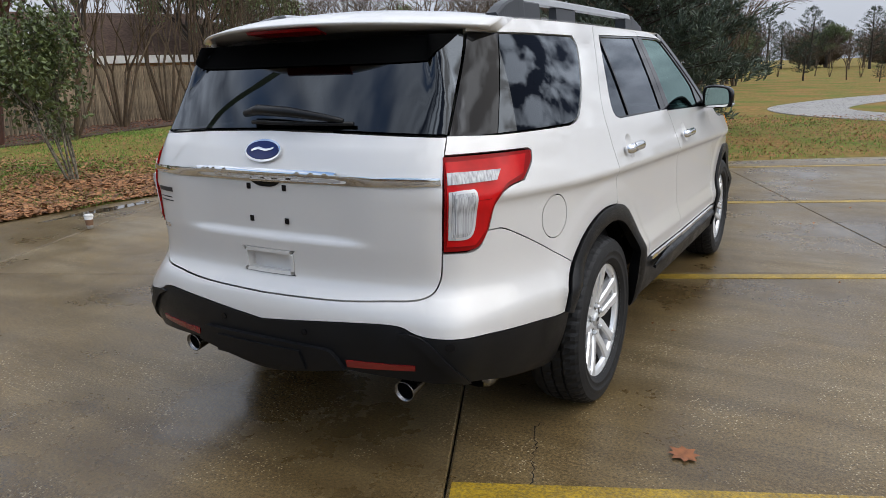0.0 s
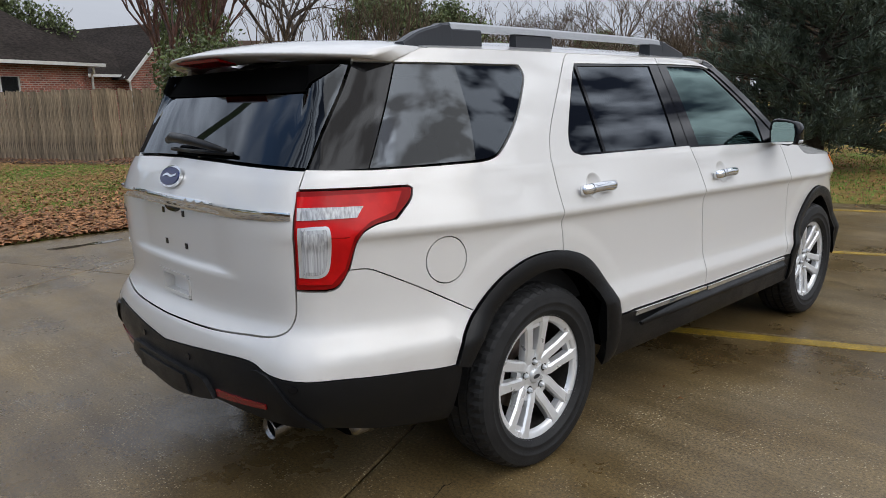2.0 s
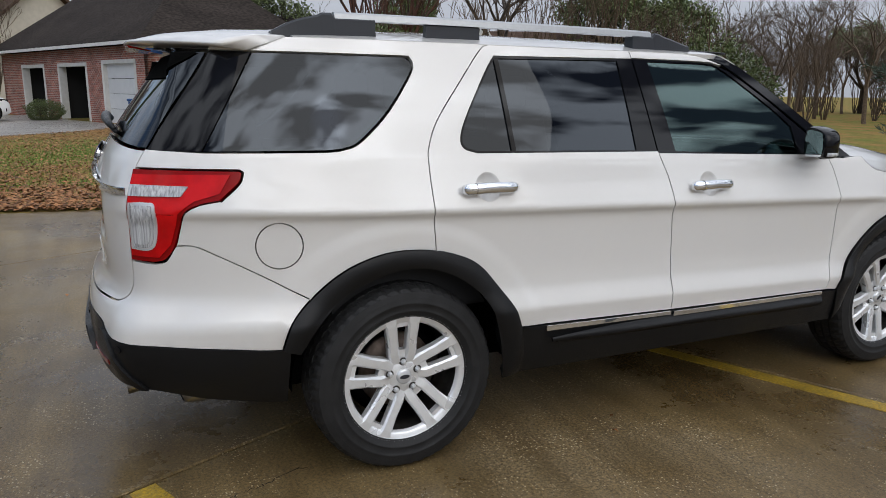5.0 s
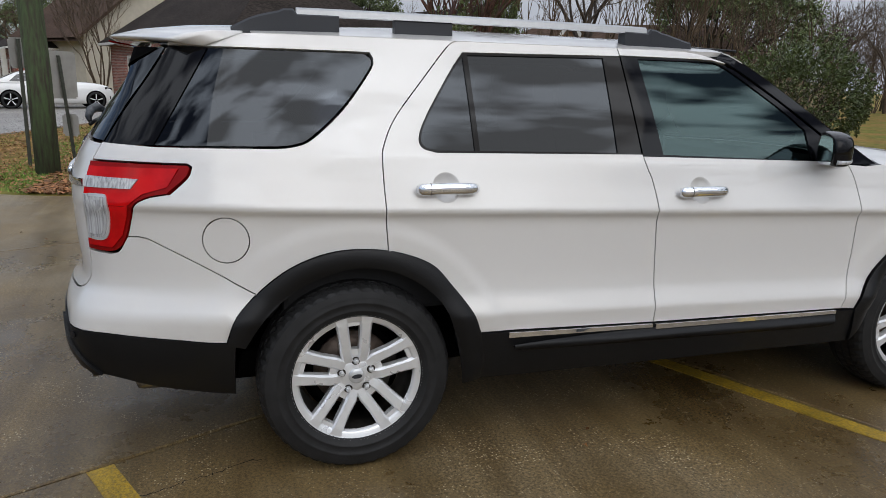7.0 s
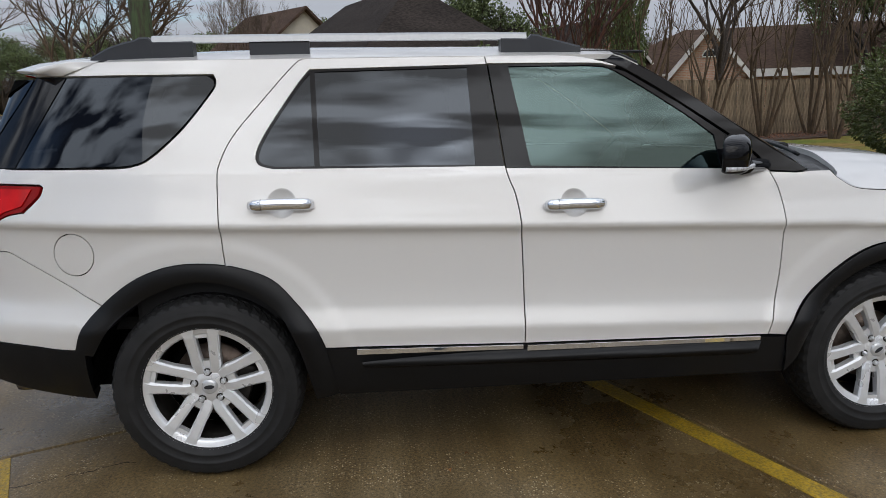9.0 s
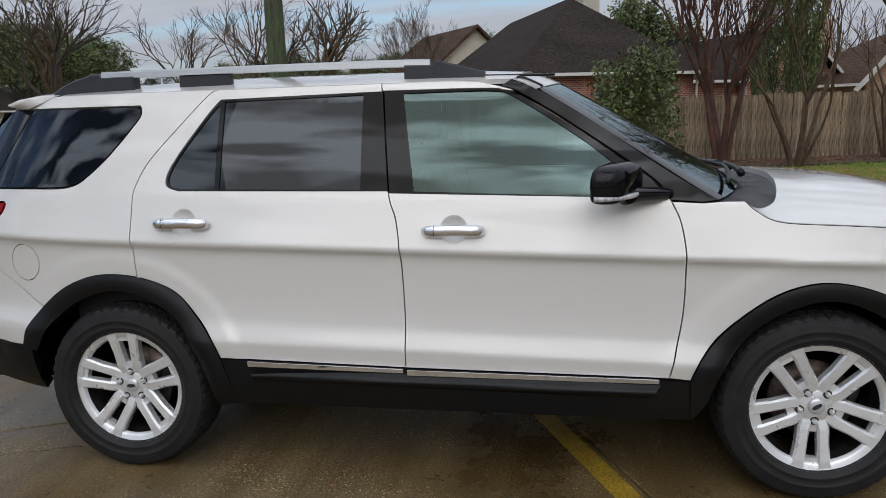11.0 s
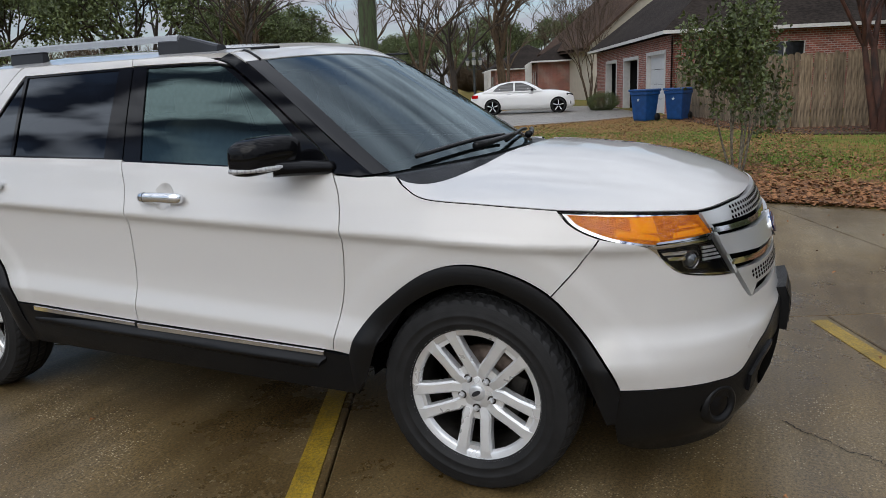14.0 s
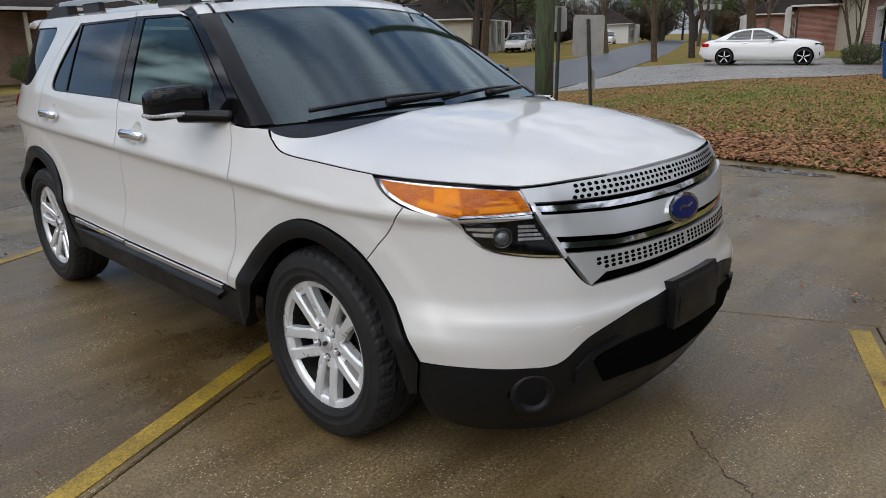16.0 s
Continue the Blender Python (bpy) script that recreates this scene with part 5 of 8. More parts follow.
        # black studs stand for the shade in pierced holes, two rows a band
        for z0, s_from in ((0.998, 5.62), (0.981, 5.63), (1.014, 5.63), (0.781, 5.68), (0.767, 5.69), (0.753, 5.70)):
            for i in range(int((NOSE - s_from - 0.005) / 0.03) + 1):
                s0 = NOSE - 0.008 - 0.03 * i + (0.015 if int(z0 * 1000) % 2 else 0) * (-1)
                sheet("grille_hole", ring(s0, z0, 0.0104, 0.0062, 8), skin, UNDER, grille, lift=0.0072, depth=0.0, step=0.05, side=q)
    em = sheet("emblem", ring(NOSE, 0.872, 0.115, 0.05), skin, CHROME, grille, lift=0.022, depth=0.016, step=0.03, label="oval blue badge with silver rim")
    sheet("badge_face", ring(NOSE, 0.872, 0.092, 0.037), skin, BLUE_ENAMEL, em, lift=0.026, depth=0.003, step=0.03)
    sheet("badge_bar", loop_of(run((NOSE - 0.05, 0.866), (NOSE - 0.02, 0.873), (NOSE + 0.02, 0.869), (NOSE + 0.055, 0.876)), run((NOSE + 0.055, 0.883), (NOSE + 0.02, 0.876), (NOSE - 0.02, 0.881), (NOSE - 0.05, 0.873))), skin, CHROME, em, lift=0.028, depth=0.001)
    bracket = sheet("plate_bracket", loop_of([(NOSE - 0.165, 0.475), (NOSE + 0.165, 0.475), (NOSE + 0.17, 0.645), (NOSE - 0.17, 0.645)]), skin, BLACK_TRIM, suv, lift=0.035, depth=0.05, label="empty black plate bracket")
    sheet("plate_recess", loop_of([(NOSE - 0.14, 0.50), (NOSE + 0.14, 0.50), (NOSE + 0.145, 0.622), (NOSE - 0.145, 0.622)]), skin, BLACK_TRIM, bracket, lift=0.0375, depth=0.002)

    # underbody and cabin
    bm = box_bm(1.56, 4.45, 0.12, (0, -0.02, 0.40), 0.03)
    bm_put("underbody", bm, UNDER, suv)
    bm = box_bm(1.2, 0.5, 0.25, (0, -2.1, 0.5), 0.03)
    bm_put("rear_crossmember", bm, UNDER, suv)
    bm = box_bm(1.5, 4.0, 0.06, (0, -0.2, 0.60), 0.02)
    bm_put("cabin_floor", bm, DASH, suv)
    for q in (1, -1):
        bm = box_bm(0.05, 2.7, 0.58, (q * 0.84, -0.35, 0.90), 0.02)
        bm_put("door_lining", bm, DASH, suv)
    bm = box_bm(1.5, 0.45, 0.34, (0, 1.02, 0.99), 0.08, segments=4)
    bm_put("dashboard", bm, DASH, suv, smooth=True)
    bm = box_bm(1.6, 0.06, 0.62, (0, -2.02, 0.92), 0.02)
    bm_put("trunk_lining", bm, DASH, suv)
    headliner = sheet("headliner", [(x * 0.9, y * 0.97 - 0.02) for x, y in roof_loop], lambda x, y: roof_skin(x, y) - np.array((0, 0, 0.05)), LINER, suv, step=0.15, depth=0.0)
    for x, y in ((0.38, 0.12), (-0.38, 0.12), (0.38, -0.85), (-0.38, -0.85), (0.36, -1.65), (-0.36, -1.65)):
        seat = new("seat")
        seat.parent = suv
        seat.matrix_basis = pose(x, y, 0.62)
        bm_put("cushion", box_bm(0.5, 0.5, 0.2, (0, 0.05, 0.1), 0.06, segments=3), SEAT, seat, smooth=True)
        bm = box_bm(0.48, 0.16, 0.62, (0, 0, 0), 0.06, segments=3)
        bmesh.ops.transform(bm, matrix=Matrix.Translation((0, -0.26, 0.46)) @ Matrix.Rotation(radians(14), 4, "X"), verts=bm.verts)
        bm_put("backrest", bm, SEAT, seat, smooth=True)
        bm_put("headrest", box_bm(0.27, 0.11, 0.18, (0, -0.36, 0.85), 0.045, segments=3), SEAT, seat, smooth=True)
    v, f = tube([(0.185 * math.cos(a), 0.0, 0.185 * math.sin(a)) for a in np.linspace(0, 2 * math.pi, 33)], 0.014, 8, False)
    put("steering_wheel", mesh_of("steering_wheel", v, f, True), DASH, suv, "dark steering wheel", m=pose(-0.38, 0.62, 1.08, -24))
    return suv


HEAD_LENS = node_mat("projector_glass", (0.08, 0.09, 0.1), rough=0.03, coat=1.0, metal=0.4)
suv = build_suv()


# ---- ground ----
def rise(x, y):
    """Height of the open ground: level round the lot, a little higher towards the yards."""
    d = np.maximum(0.0, -np.asarray(x, float) - 6.0)
    return 0.15 * (1 - np.exp(-d / 8.0)) + 0 * np.asarray(y, float)


LOT = smooth_line([(-15.5, -9.4), (-9.6, -6.6), (-7.3, -5.3), (-6.5, -4.2), (-6.22, -2.5), (-6.2, -0.5), (-6.0, 1.5), (-5.6, 3.4), (-4.9, 4.6), (-3.0, 5.7), (-0.4, 6.85), (2.2, 8.3), (8, 11.3), (16, 15.5)], 6)
LOT = np.concatenate([LOT, [(26, 14), (26, -26), (-6, -24), (-11.5, -12.5)]])


def away(points, line, closed=True):
    """Distance of points from a polyline."""
    a = line
    b = np.roll(line, -1, axis=0)
    best = np.full(len(points), 1e9)
    for p, q in zip(a, b):
        d = q - p
        t = np.clip(((points - p) @ d) / max(d @ d, 1e-9), 0, 1)
        best = np.minimum(best, np.linalg.norm(points - (p + t[:, None] * d), axis=1))
    return best


GRASS = node_mat("winter_lawn", (0.125, 0.150, 0.030), rough=0.95, spec=0.1, dark=(0.27, 0.150, 0.055), scale=0.55, bump=0.9, bump_scale=45, stain=0.35, stain_scale=6, detail=9)
near_x = np.concatenate([np.linspace(-1500, -120, 8), np.linspace(-90, -42, 9), np.arange(-40, 30, 0.5), np.linspace(34, 120, 8), np.linspace(200, 1500, 6)])
near_y = np.concatenate([np.linspace(-1500, -120, 8), np.linspace(-90, -32, 9), np.arange(-30, 45, 0.5), np.linspace(50, 130, 9), np.linspace(200, 1500, 6)])
gx, gy = np.meshgrid(near_x, near_y)
flat = np.stack([gx.ravel(), gy.ravel()], 1)
gz = rise(flat[:, 0], flat[:, 1]) + 0.012 * np.sin(flat[:, 0] * 0.9 + 1.3 * np.sin(flat[:, 1] * 0.7)) * (np.abs(flat[:, 0]) < 60)
dip = inside(flat, LOT)
gap_d = away(flat, LOT)
gz = np.where(dip, -0.06 * np.clip(gap_d / 0.5, 0, 1) - 0.004, gz)
nx_, ny_ = len(near_x), len(near_y)
ground_faces = [(j * nx_ + i, j * nx_ + i + 1, (j + 1) * nx_ + i + 1, (j + 1) * nx_ + i) for j in range(ny_ - 1) for i in range(nx_ - 1)]
ground = put("ground", mesh_of("ground", np.column_stack([flat, gz]), ground_faces, True), GRASS)
tagged(ground, "winter lawn, patchy green and straw brown", "ground", kind="structure")


def wet_concrete():
    m = bpy.data.materials.new("wet_concrete")
    m.use_nodes = True
    n, l = m.node_tree.nodes, m.node_tree.links
    b = n["Principled BSDF"]
    geo = n.new("ShaderNodeNewGeometry")
    def tex(scale, detail=5.0, rough=0.55, stretch=None):
        t = n.new("ShaderNodeTexNoise")
        t.inputs["Scale"].default_value, t.inputs["Detail"].default_value, t.inputs["Roughness"].default_value = scale, detail, rough
        if stretch:
            mp = n.new("ShaderNodeMapping")
            mp.inputs["Scale"].default_value = stretch
            mp.inputs["Rotation"].default_value = (0, 0, radians(-24))
            l.new(geo.outputs["Position"], mp.inputs["Vector"])
            l.new(mp.outputs["Vector"], t.inputs["Vector"])
        else:
            l.new(geo.outputs["Position"], t.inputs["Vector"])
        return t
    def ramp(src, stops):
        r = n.new("ShaderNodeValToRGB")
        while len(r.color_ramp.elements) < len(stops):
            r.color_ramp.elements.new(0.5)
        for e, (p, c) in zip(r.color_ramp.elements, stops):
            e.position, e.color = p, (*c, 1) if len(c) == 3 else c
        l.new(src, r.inputs["Fac"])
        return r
    def mul(a, c, fac=1.0, kind="MULTIPLY"):
        x = n.new("ShaderNodeMix")
        x.data_type, x.blend_type = "RGBA", kind
        x.inputs["Factor"].default_value = fac
        l.new(a, x.inputs["A"])
        l.new(c, x.inputs["B"])
        return x.outputs["Result"]
    broad = ramp(tex(0.55, 6, 0.6).outputs["Fac"], [(0.32, (0.092, 0.060, 0.024)), (0.5, (0.148, 0.105, 0.050)), (0.68, (0.178, 0.142, 0.090))])
    fine = ramp(tex(75, 7, 0.8).outputs["Fac"], [(0.36, (0.32, 0.30, 0.26)), (0.5, (0.93, 0.92, 0.89)), (0.64, (1.62, 1.57, 1.46))])
    streak = ramp(tex(1.6, 6, 0.6, (0.35, 3.0, 1)).outputs["Fac"], [(0.36, (0.72, 0.69, 0.64)), (0.6, (1.08, 1.08, 1.08))])
    vor = n.new("ShaderNodeTexVoronoi")                  # pale grains of exposed gravel
    vor.inputs["Scale"].default_value = 95
    l.new(geo.outputs["Position"], vor.inputs["Vector"])
    grain = ramp(vor.outputs["Distance"], [(0.18, (1, 1, 1)), (0.42, (0, 0, 0))])
    pick = ramp(vor.outputs["Color"], [(0.60, (0, 0, 0)), (0.70, (1, 1, 1))])
    worn = ramp(tex(2.6, 7, 0.7).outputs["Fac"], [(0.46, (0.04, 0.04, 0.04)), (0.60, (1, 1, 1))])
    colour = mul(mul(broad.outputs["Color"], fine.outputs["Color"]), streak.outputs["Color"])
    specks = mul(mul(grain.outputs["Color"], pick.outputs["Color"]), worn.outputs["Color"])
    add = n.new("ShaderNodeMix")
    add.data_type = "RGBA"
    l.new(specks, add.inputs["Factor"])
    l.new(colour, add.inputs["A"])
    add.inputs["B"].default_value = (0.52, 0.46, 0.32, 1)
    inf = n.new("ShaderNodeObjectInfo")
    each = n.new("ShaderNodeMapRange")
    each.inputs["To Min"].default_value, each.inputs["To Max"].default_value = 0.88, 1.12
    l.new(inf.outputs["Random"], each.inputs["Value"])
    hsv = n.new("ShaderNodeHueSaturation")
    l.new(each.outputs["Result"], hsv.inputs["Value"])
    l.new(add.outputs["Result"], hsv.inputs["Color"])
    wet_map = tex(0.62, 9, 0.66)
    damp = ramp(wet_map.outputs["Fac"], [(0.40, (0.74, 0.72, 0.68)), (0.47, (0.90, 0.89, 0.87)), (0.60, (1.12, 1.12, 1.12))])
    hsv2 = mul(hsv.outputs["Color"], damp.outputs["Color"])
    puddle = ramp(tex(3.4, 8, 0.72, (1.0, 0.35, 1)).outputs["Fac"], [(0.30, (0.55, 0.52, 0.46)), (0.38, (1, 1, 1))])
    l.new(mul(hsv2, puddle.outputs["Color"]), b.inputs["Base Color"])
    wet = ramp(wet_map.outputs["Fac"], [(0.36, (0.10, 0.10, 0.10)), (0.42, (0.25, 0.25, 0.25)), (0.60, (0.46, 0.46, 0.46))])
    l.new(wet.outputs["Color"], b.inputs["Roughness"])
    b.inputs["Specular IOR Level"].default_value = 0.38
    bt = tex(110, 5, 0.65)
    soft = n.new("ShaderNodeMapRange")
    soft.inputs["From Min"].default_value, soft.inputs["From Max"].default_value = 0.12, 0.4
    soft.inputs["To Min"].default_value, soft.inputs["To Max"].default_value = 0.02, 0.35
    l.new(wet.outputs["Color"], soft.inputs["Value"])
    bp = n.new("ShaderNodeBump")
    bp.inputs["Distance"].default_value = 0.004
    l.new(soft.outputs["Result"], bp.inputs["Strength"])
    l.new(bt.outputs["Fac"], bp.inputs["Height"])
    l.new(bp.outputs["Normal"], b.inputs["Normal"])
    return m


CONCRETE = wet_concrete()
ASPHALT = node_mat("damp_asphalt", (0.085, 0.085, 0.09), rough=0.42, vary=0.35, scale=40, bump=0.3, bump_scale=120, stain=0.25, stain_scale=0.5, rough_vary=0.12)
PALE_CONCRETE = node_mat("damp_pale_concrete", (0.245, 0.225, 0.20), rough=0.4, vary=0.12, scale=30, bump=0.2, bump_scale=90, stain=0.3, stain_scale=0.8, rough_vary=0.15)
YELLOW = node_mat("worn_yellow_paint", (0.46, 0.29, 0.016), rough=0.42, dark=(0.20, 0.135, 0.028), scale=85, bump=0.4, bump_scale=120, stain=0.4, stain_scale=5)

# slabs of the lot: a along the stall lines, b across them
LOT_O, LOT_TURN = np.array((0.39, -1.72)), radians(24.0)
E1, E2 = np.array((math.cos(LOT_TURN), math.sin(LOT_TURN))), np.array((-math.sin(LOT_TURN), math.cos(LOT_TURN)))


def clip(poly, p, n):
    """Keeps the part of a polygon on the side of the line through p that n points to."""
    res = []
    for a, b in zip(poly, np.roll(poly, -1, axis=0)):
        da, db = (a - p) @ n, (b - p) @ n
        if da >= 0:
            res.append(a)
        if da * db < 0:
            res.append(a + (b - a) * da / (da - db))
    return np.array(res)


lot = tagged(new("parking_lot"), "wet stained concrete parking lot with joints", "pavement", kind="structure")
A_JOINTS = [-22, -17, -12.6, -8.4, -4.15, 0.0, 3.15, 7.4, 11.6, 16, 21, 27]
slab_polys = []
for a0, a1 in zip(A_JOINTS, A_JOINTS[1:]):
    rows_b = [-26, -20, -15, -10.5, -6.6, -2.3, 2.03, 6.2, 10, 15, 20] if a1 <= 0.01 else [-26, -20, -15, -11, -7, -3.4, 2.068, 4.88, 7.6, 11, 15, 20]
    for b0, b1 in zip(rows_b, rows_b[1:]):
        poly = LOT.copy()
        for (pa, pb), nn in (((a0, b0), E1), ((a1, b1), -E1), ((a0, b0), E2), ((a1, b1), -E2)):
            if len(poly) > 2:
                poly = clip(poly, LOT_O + E1 * pa + E2 * pb, nn)
        if len(poly) < 3:
            continue
        keep = [poly[0]]
        for q in poly[1:]:
            if np.linalg.norm(q - keep[-1]) > 0.02:
                keep.append(q)
        poly = np.array(keep)
        area = 0.5 * abs(np.sum(poly[:, 0] * np.roll(poly[:, 1], -1) - np.roll(poly[:, 0], -1) * poly[:, 1]))
        if area < 0.2 or len(poly) < 3:
            continue
        slab_polys.append(poly)
for poly in slab_polys:
    inner, edge2 = shrink(poly, 0.016), shrink(poly, 0.006)
    k = len(poly)
    v = [(*q, 0.0) for q in inner] + [(*q, -0.006) for q in edge2] + [(*q, -0.09) for q in edge2]
    f = [tuple(range(k))] + [(i, k + i, k + (i + 1) % k, (i + 1) % k) for i in range(k)] + [(k + i, 2 * k + i, 2 * k + (i + 1) % k, k + (i + 1) % k) for i in range(k)]
    bm = bmesh.new()
    bv = [bm.verts.new(q) for q in v]
    for ff in f:
        bm.faces.new([bv[i] for i in ff])
    bmesh.ops.recalc_face_normals(bm, faces=bm.faces)
    bm_put("slab", bm, CONCRETE, lot)
bed = put("joint_bed", mesh_of("joint_bed", [(x, y, -0.03) for x, y in LOT], [tuple(range(len(LOT)))]), node_mat("joint_dirt", (0.02, 0.018, 0.015), rough=0.8), lot)
for b_mid in (-8.9, -6.2, -3.48, -0.752, 1.98, 4.785, 7.5):
    a_end = 9.0
    a_beg = 0.02 if b_mid != 4.785 else 0.09
    q = [LOT_O + E1 * a + E2 * (b_mid + d) for a, d in ((a_beg, -0.05), (a_end, -0.05), (a_end, 0.05), (a_beg, 0.05))]
    put("stall_line", mesh_of("stall_line", [(x, y, 0.004) for x, y in q] + [(x, y, -0.004) for x, y in q], [(0, 1, 2, 3), (0, 4, 5, 1), (1, 5, 6, 2), (2, 6, 7, 3), (3, 7, 4, 0)]), YELLOW, lot, "worn yellow stall line")


CRACK = node_mat("cracked_concrete_dirt", (0.018, 0.015, 0.011), rough=0.8, vary=0.4, scale=40)
for line in ([(0.0, 2.47), (0.07, 2.54), (0.12, 2.62), (0.20, 2.71), (0.22, 2.78), (0.30, 2.86)], [(0.97, -2.26), (0.95, -2.20), (0.89, -2.06), (0.865, -1.97), (0.82, -1.88), (0.80, -1.80)]):
    r = random.Random(len(line))
    mid = even(smooth_line(line, 4), 0.02, False)
    mid = mid + np.array([(r.uniform(-0.009, 0.009), r.uniform(-0.009, 0.009)) for q in mid])
    v = []
    for i, q in enumerate(mid):
        d = mid[min(i + 1, len(mid) - 1)] - mid[max(i - 1, 0)]
        n = np.array((-d[1], d[0])) / max(np.linalg.norm(d), 1e-6) * r.uniform(0.0006, 0.0038)
        v += [(*(q + n), 0.003), (*(q - n), 0.003)]
    put("crack", mesh_of("crack", v, [(2 * i, 2 * i + 1, 2 * i + 3, 2 * i + 2) for i in range(len(mid) - 1)]), CRACK, lot, "dark ragged crack in the concrete")
WATER = node_mat("shallow_rain_water", (0.052, 0.040, 0.024), rough=0.03, spec=0.5, stain=0.3, stain_scale=6)
for cx, cy, rx, ry, turn, seed in ((-5.72, 0.75, 0.13, 0.75, -4, 7), (-5.55, -1.1, 0.09, 0.5, 3, 9), (-4.55, 3.9, 0.5, 0.10, 40, 3)):
    rim = []
    for k in range(60):
        a = 2 * math.pi * k / 60
        w = 0.78 + 0.55 * noise.noise(Vector((2.2 * math.cos(a), 2.2 * math.sin(a), seed)))
        p = np.array((rx * w * math.cos(a), ry * w * math.sin(a)))
        c_, s_ = math.cos(radians(turn)), math.sin(radians(turn))
        rim.append((cx + p[0] * c_ - p[1] * s_, cy + p[0] * s_ + p[1] * c_, 0.0035))
    put("puddle", mesh_of("puddle", rim, [tuple(range(60))]), WATER, lot, "shallow puddle of rain water")


def on_ground(lift):
    return lambda x, y: np.stack([np.asarray(x, float), np.asarray(y, float), rise(x, y) + lift], -1)


def paved(name, outline, mat, label, lift=0.02, step=1.2, category="pavement"):
    ob = sheet(name, outline, on_ground(lift), mat, step=step, depth=0.08)
    return tagged(ob, label, category, kind="structure")


paved("street", [(-10.5, -12.5), (-13.2, -7.8), (-17, -8.8), (-25.2, -12.1), (-33.2, -15.4), (-47, -21.4), (-73, -33.4), (-140, -64.5), (-143, -72.5), (-69.5, -38), (-51, -29.1), (-34.4, -21.1), (-23.9, -17.2), (-15, -16.5), (-8, -14)], ASPHALT, "damp grey asphalt street", category="road")
DRIVE = np.array([(-12.8, -7.4), (-15.1, -6.5), (-19.2, -5.15), (-21.5, -3.0), (-24.6, -1.7), (-29.0, -3.5), (-35.5, -5.8), (-35.8, -7.9), (-30.4, -11.2), (-25.0, -11.9), (-20, -9.8), (-16, -8.5)])
paved("driveway", DRIVE, PALE_CONCRETE, "damp pale concrete driveway", lift=0.028)
PATH_MID = smooth_line([(14, 13.5), (8.5, 14.6), (4.8, 15.4), (1.9, 17.0), (0.4, 19.8), (1.1, 23.5), (3.2, 28.0), (7.0, 33), (14, 38), (25, 42)], 6)
t_ = np.gradient(PATH_MID, axis=0)
t_ = t_ / np.linalg.norm(t_, axis=1)[:, None]
n_ = np.stack([-t_[:, 1], t_[:, 0]], 1)
paved("footpath", np.concatenate([PATH_MID + n_ * 1.1, (PATH_MID - n_ * 1.1)[::-1]]), PALE_CONCRETE, "curving pale concrete footpath in the park", step=0.8)


# ---- fence, houses, yard things ----
def brick_mat(name, brick_a, brick_b, mortar, vary=0.25):
    m = bpy.data.materials.new(name)
    m.use_nodes = True
    n, l = m.node_tree.nodes, m.node_tree.links
    b = n["Principled BSDF"]
    b.inputs["Roughness"].default_value = 0.85
    tc, sx, cx = n.new("ShaderNodeTexCoord"), n.new("ShaderNodeSeparateXYZ"), n.new("ShaderNodeCombineXYZ")
    addn = n.new("ShaderNodeMath")
    l.new(tc.outputs["Object"], sx.inputs["Vector"])
    l.new(sx.outputs["X"], addn.inputs[0])
    l.new(sx.outputs["Y"], addn.inputs[1])
    l.new(addn.outputs["Value"], cx.inputs["X"])
    l.new(sx.outputs["Z"], cx.inputs["Y"])
    br = n.new("ShaderNodeTexBrick")
    br.inputs["Color1"].default_value, br.inputs["Color2"].default_value, br.inputs["Mortar"].default_value = (*brick_a, 1), (*brick_b, 1), (*mortar, 1)
    br.inputs["Scale"].default_value, br.inputs["Brick Width"].default_value, br.inputs["Row Height"].default_value, br.inputs["Mortar Size"].default_value = 1.0, 0.215, 0.076, 0.011
    l.new(cx.outputs["Vector"], br.inputs["Vector"])
    no = n.new("ShaderNodeTexNoise")
    no.inputs["Scale"].default_value, no.inputs["Detail"].default_value = 1.6, 6.0
    l.new(tc.outputs["Object"], no.inputs["Vector"])
    mr = n.new("ShaderNodeMapRange")
    mr.inputs["From Min"].default_value, mr.inputs["From Max"].default_value = 0.3, 0.7
    mr.inputs["To Min"].default_value, mr.inputs["To Max"].default_value = 1 - vary, 1 + vary
    l.new(no.outputs["Fac"], mr.inputs["Value"])
    hs = n.new("ShaderNodeHueSaturation")
    l.new(br.outputs["Color"], hs.inputs["Color"])
    l.new(mr.outputs["Result"], hs.inputs["Value"])
    l.new(hs.outputs["Color"], b.inputs["Base Color"])
    bp = n.new("ShaderNodeBump")
    bp.inputs["Strength"].default_value, bp.inputs["Distance"].default_value = 0.5, 0.01
    bp.invert = True
    l.new(br.outputs["Fac"], bp.inputs["Height"])
    l.new(bp.outputs["Normal"], b.inputs["Normal"])
    return m


BRICK = brick_mat("red_brick", (0.36, 0.105, 0.070), (0.17, 0.052, 0.038), (0.38, 0.32, 0.28))
PALE_BRICK = brick_mat("pale_pink_brick", (0.46, 0.27, 0.18), (0.38, 0.20, 0.13), (0.4, 0.36, 0.3))
SHINGLE = node_mat("dark_shingles", (0.046, 0.037, 0.032), rough=0.95, spec=0.1, vary=0.5, scale=7, bump=0.8, bump_scale=28, stain=0.3, stain_scale=0.5, stretch=(1, 1, 3))
BROWN_SHINGLE = node_mat("brown_shingles", (0.095, 0.062, 0.046), rough=0.95, spec=0.1, vary=0.45, scale=7, bump=0.8, bump_scale=28, stain=0.25, stain_scale=0.5, stretch=(1, 1, 3))
WHITE_TRIM = node_mat("white_trim", (0.66, 0.65, 0.62), rough=0.6, vary=0.12, scale=5)
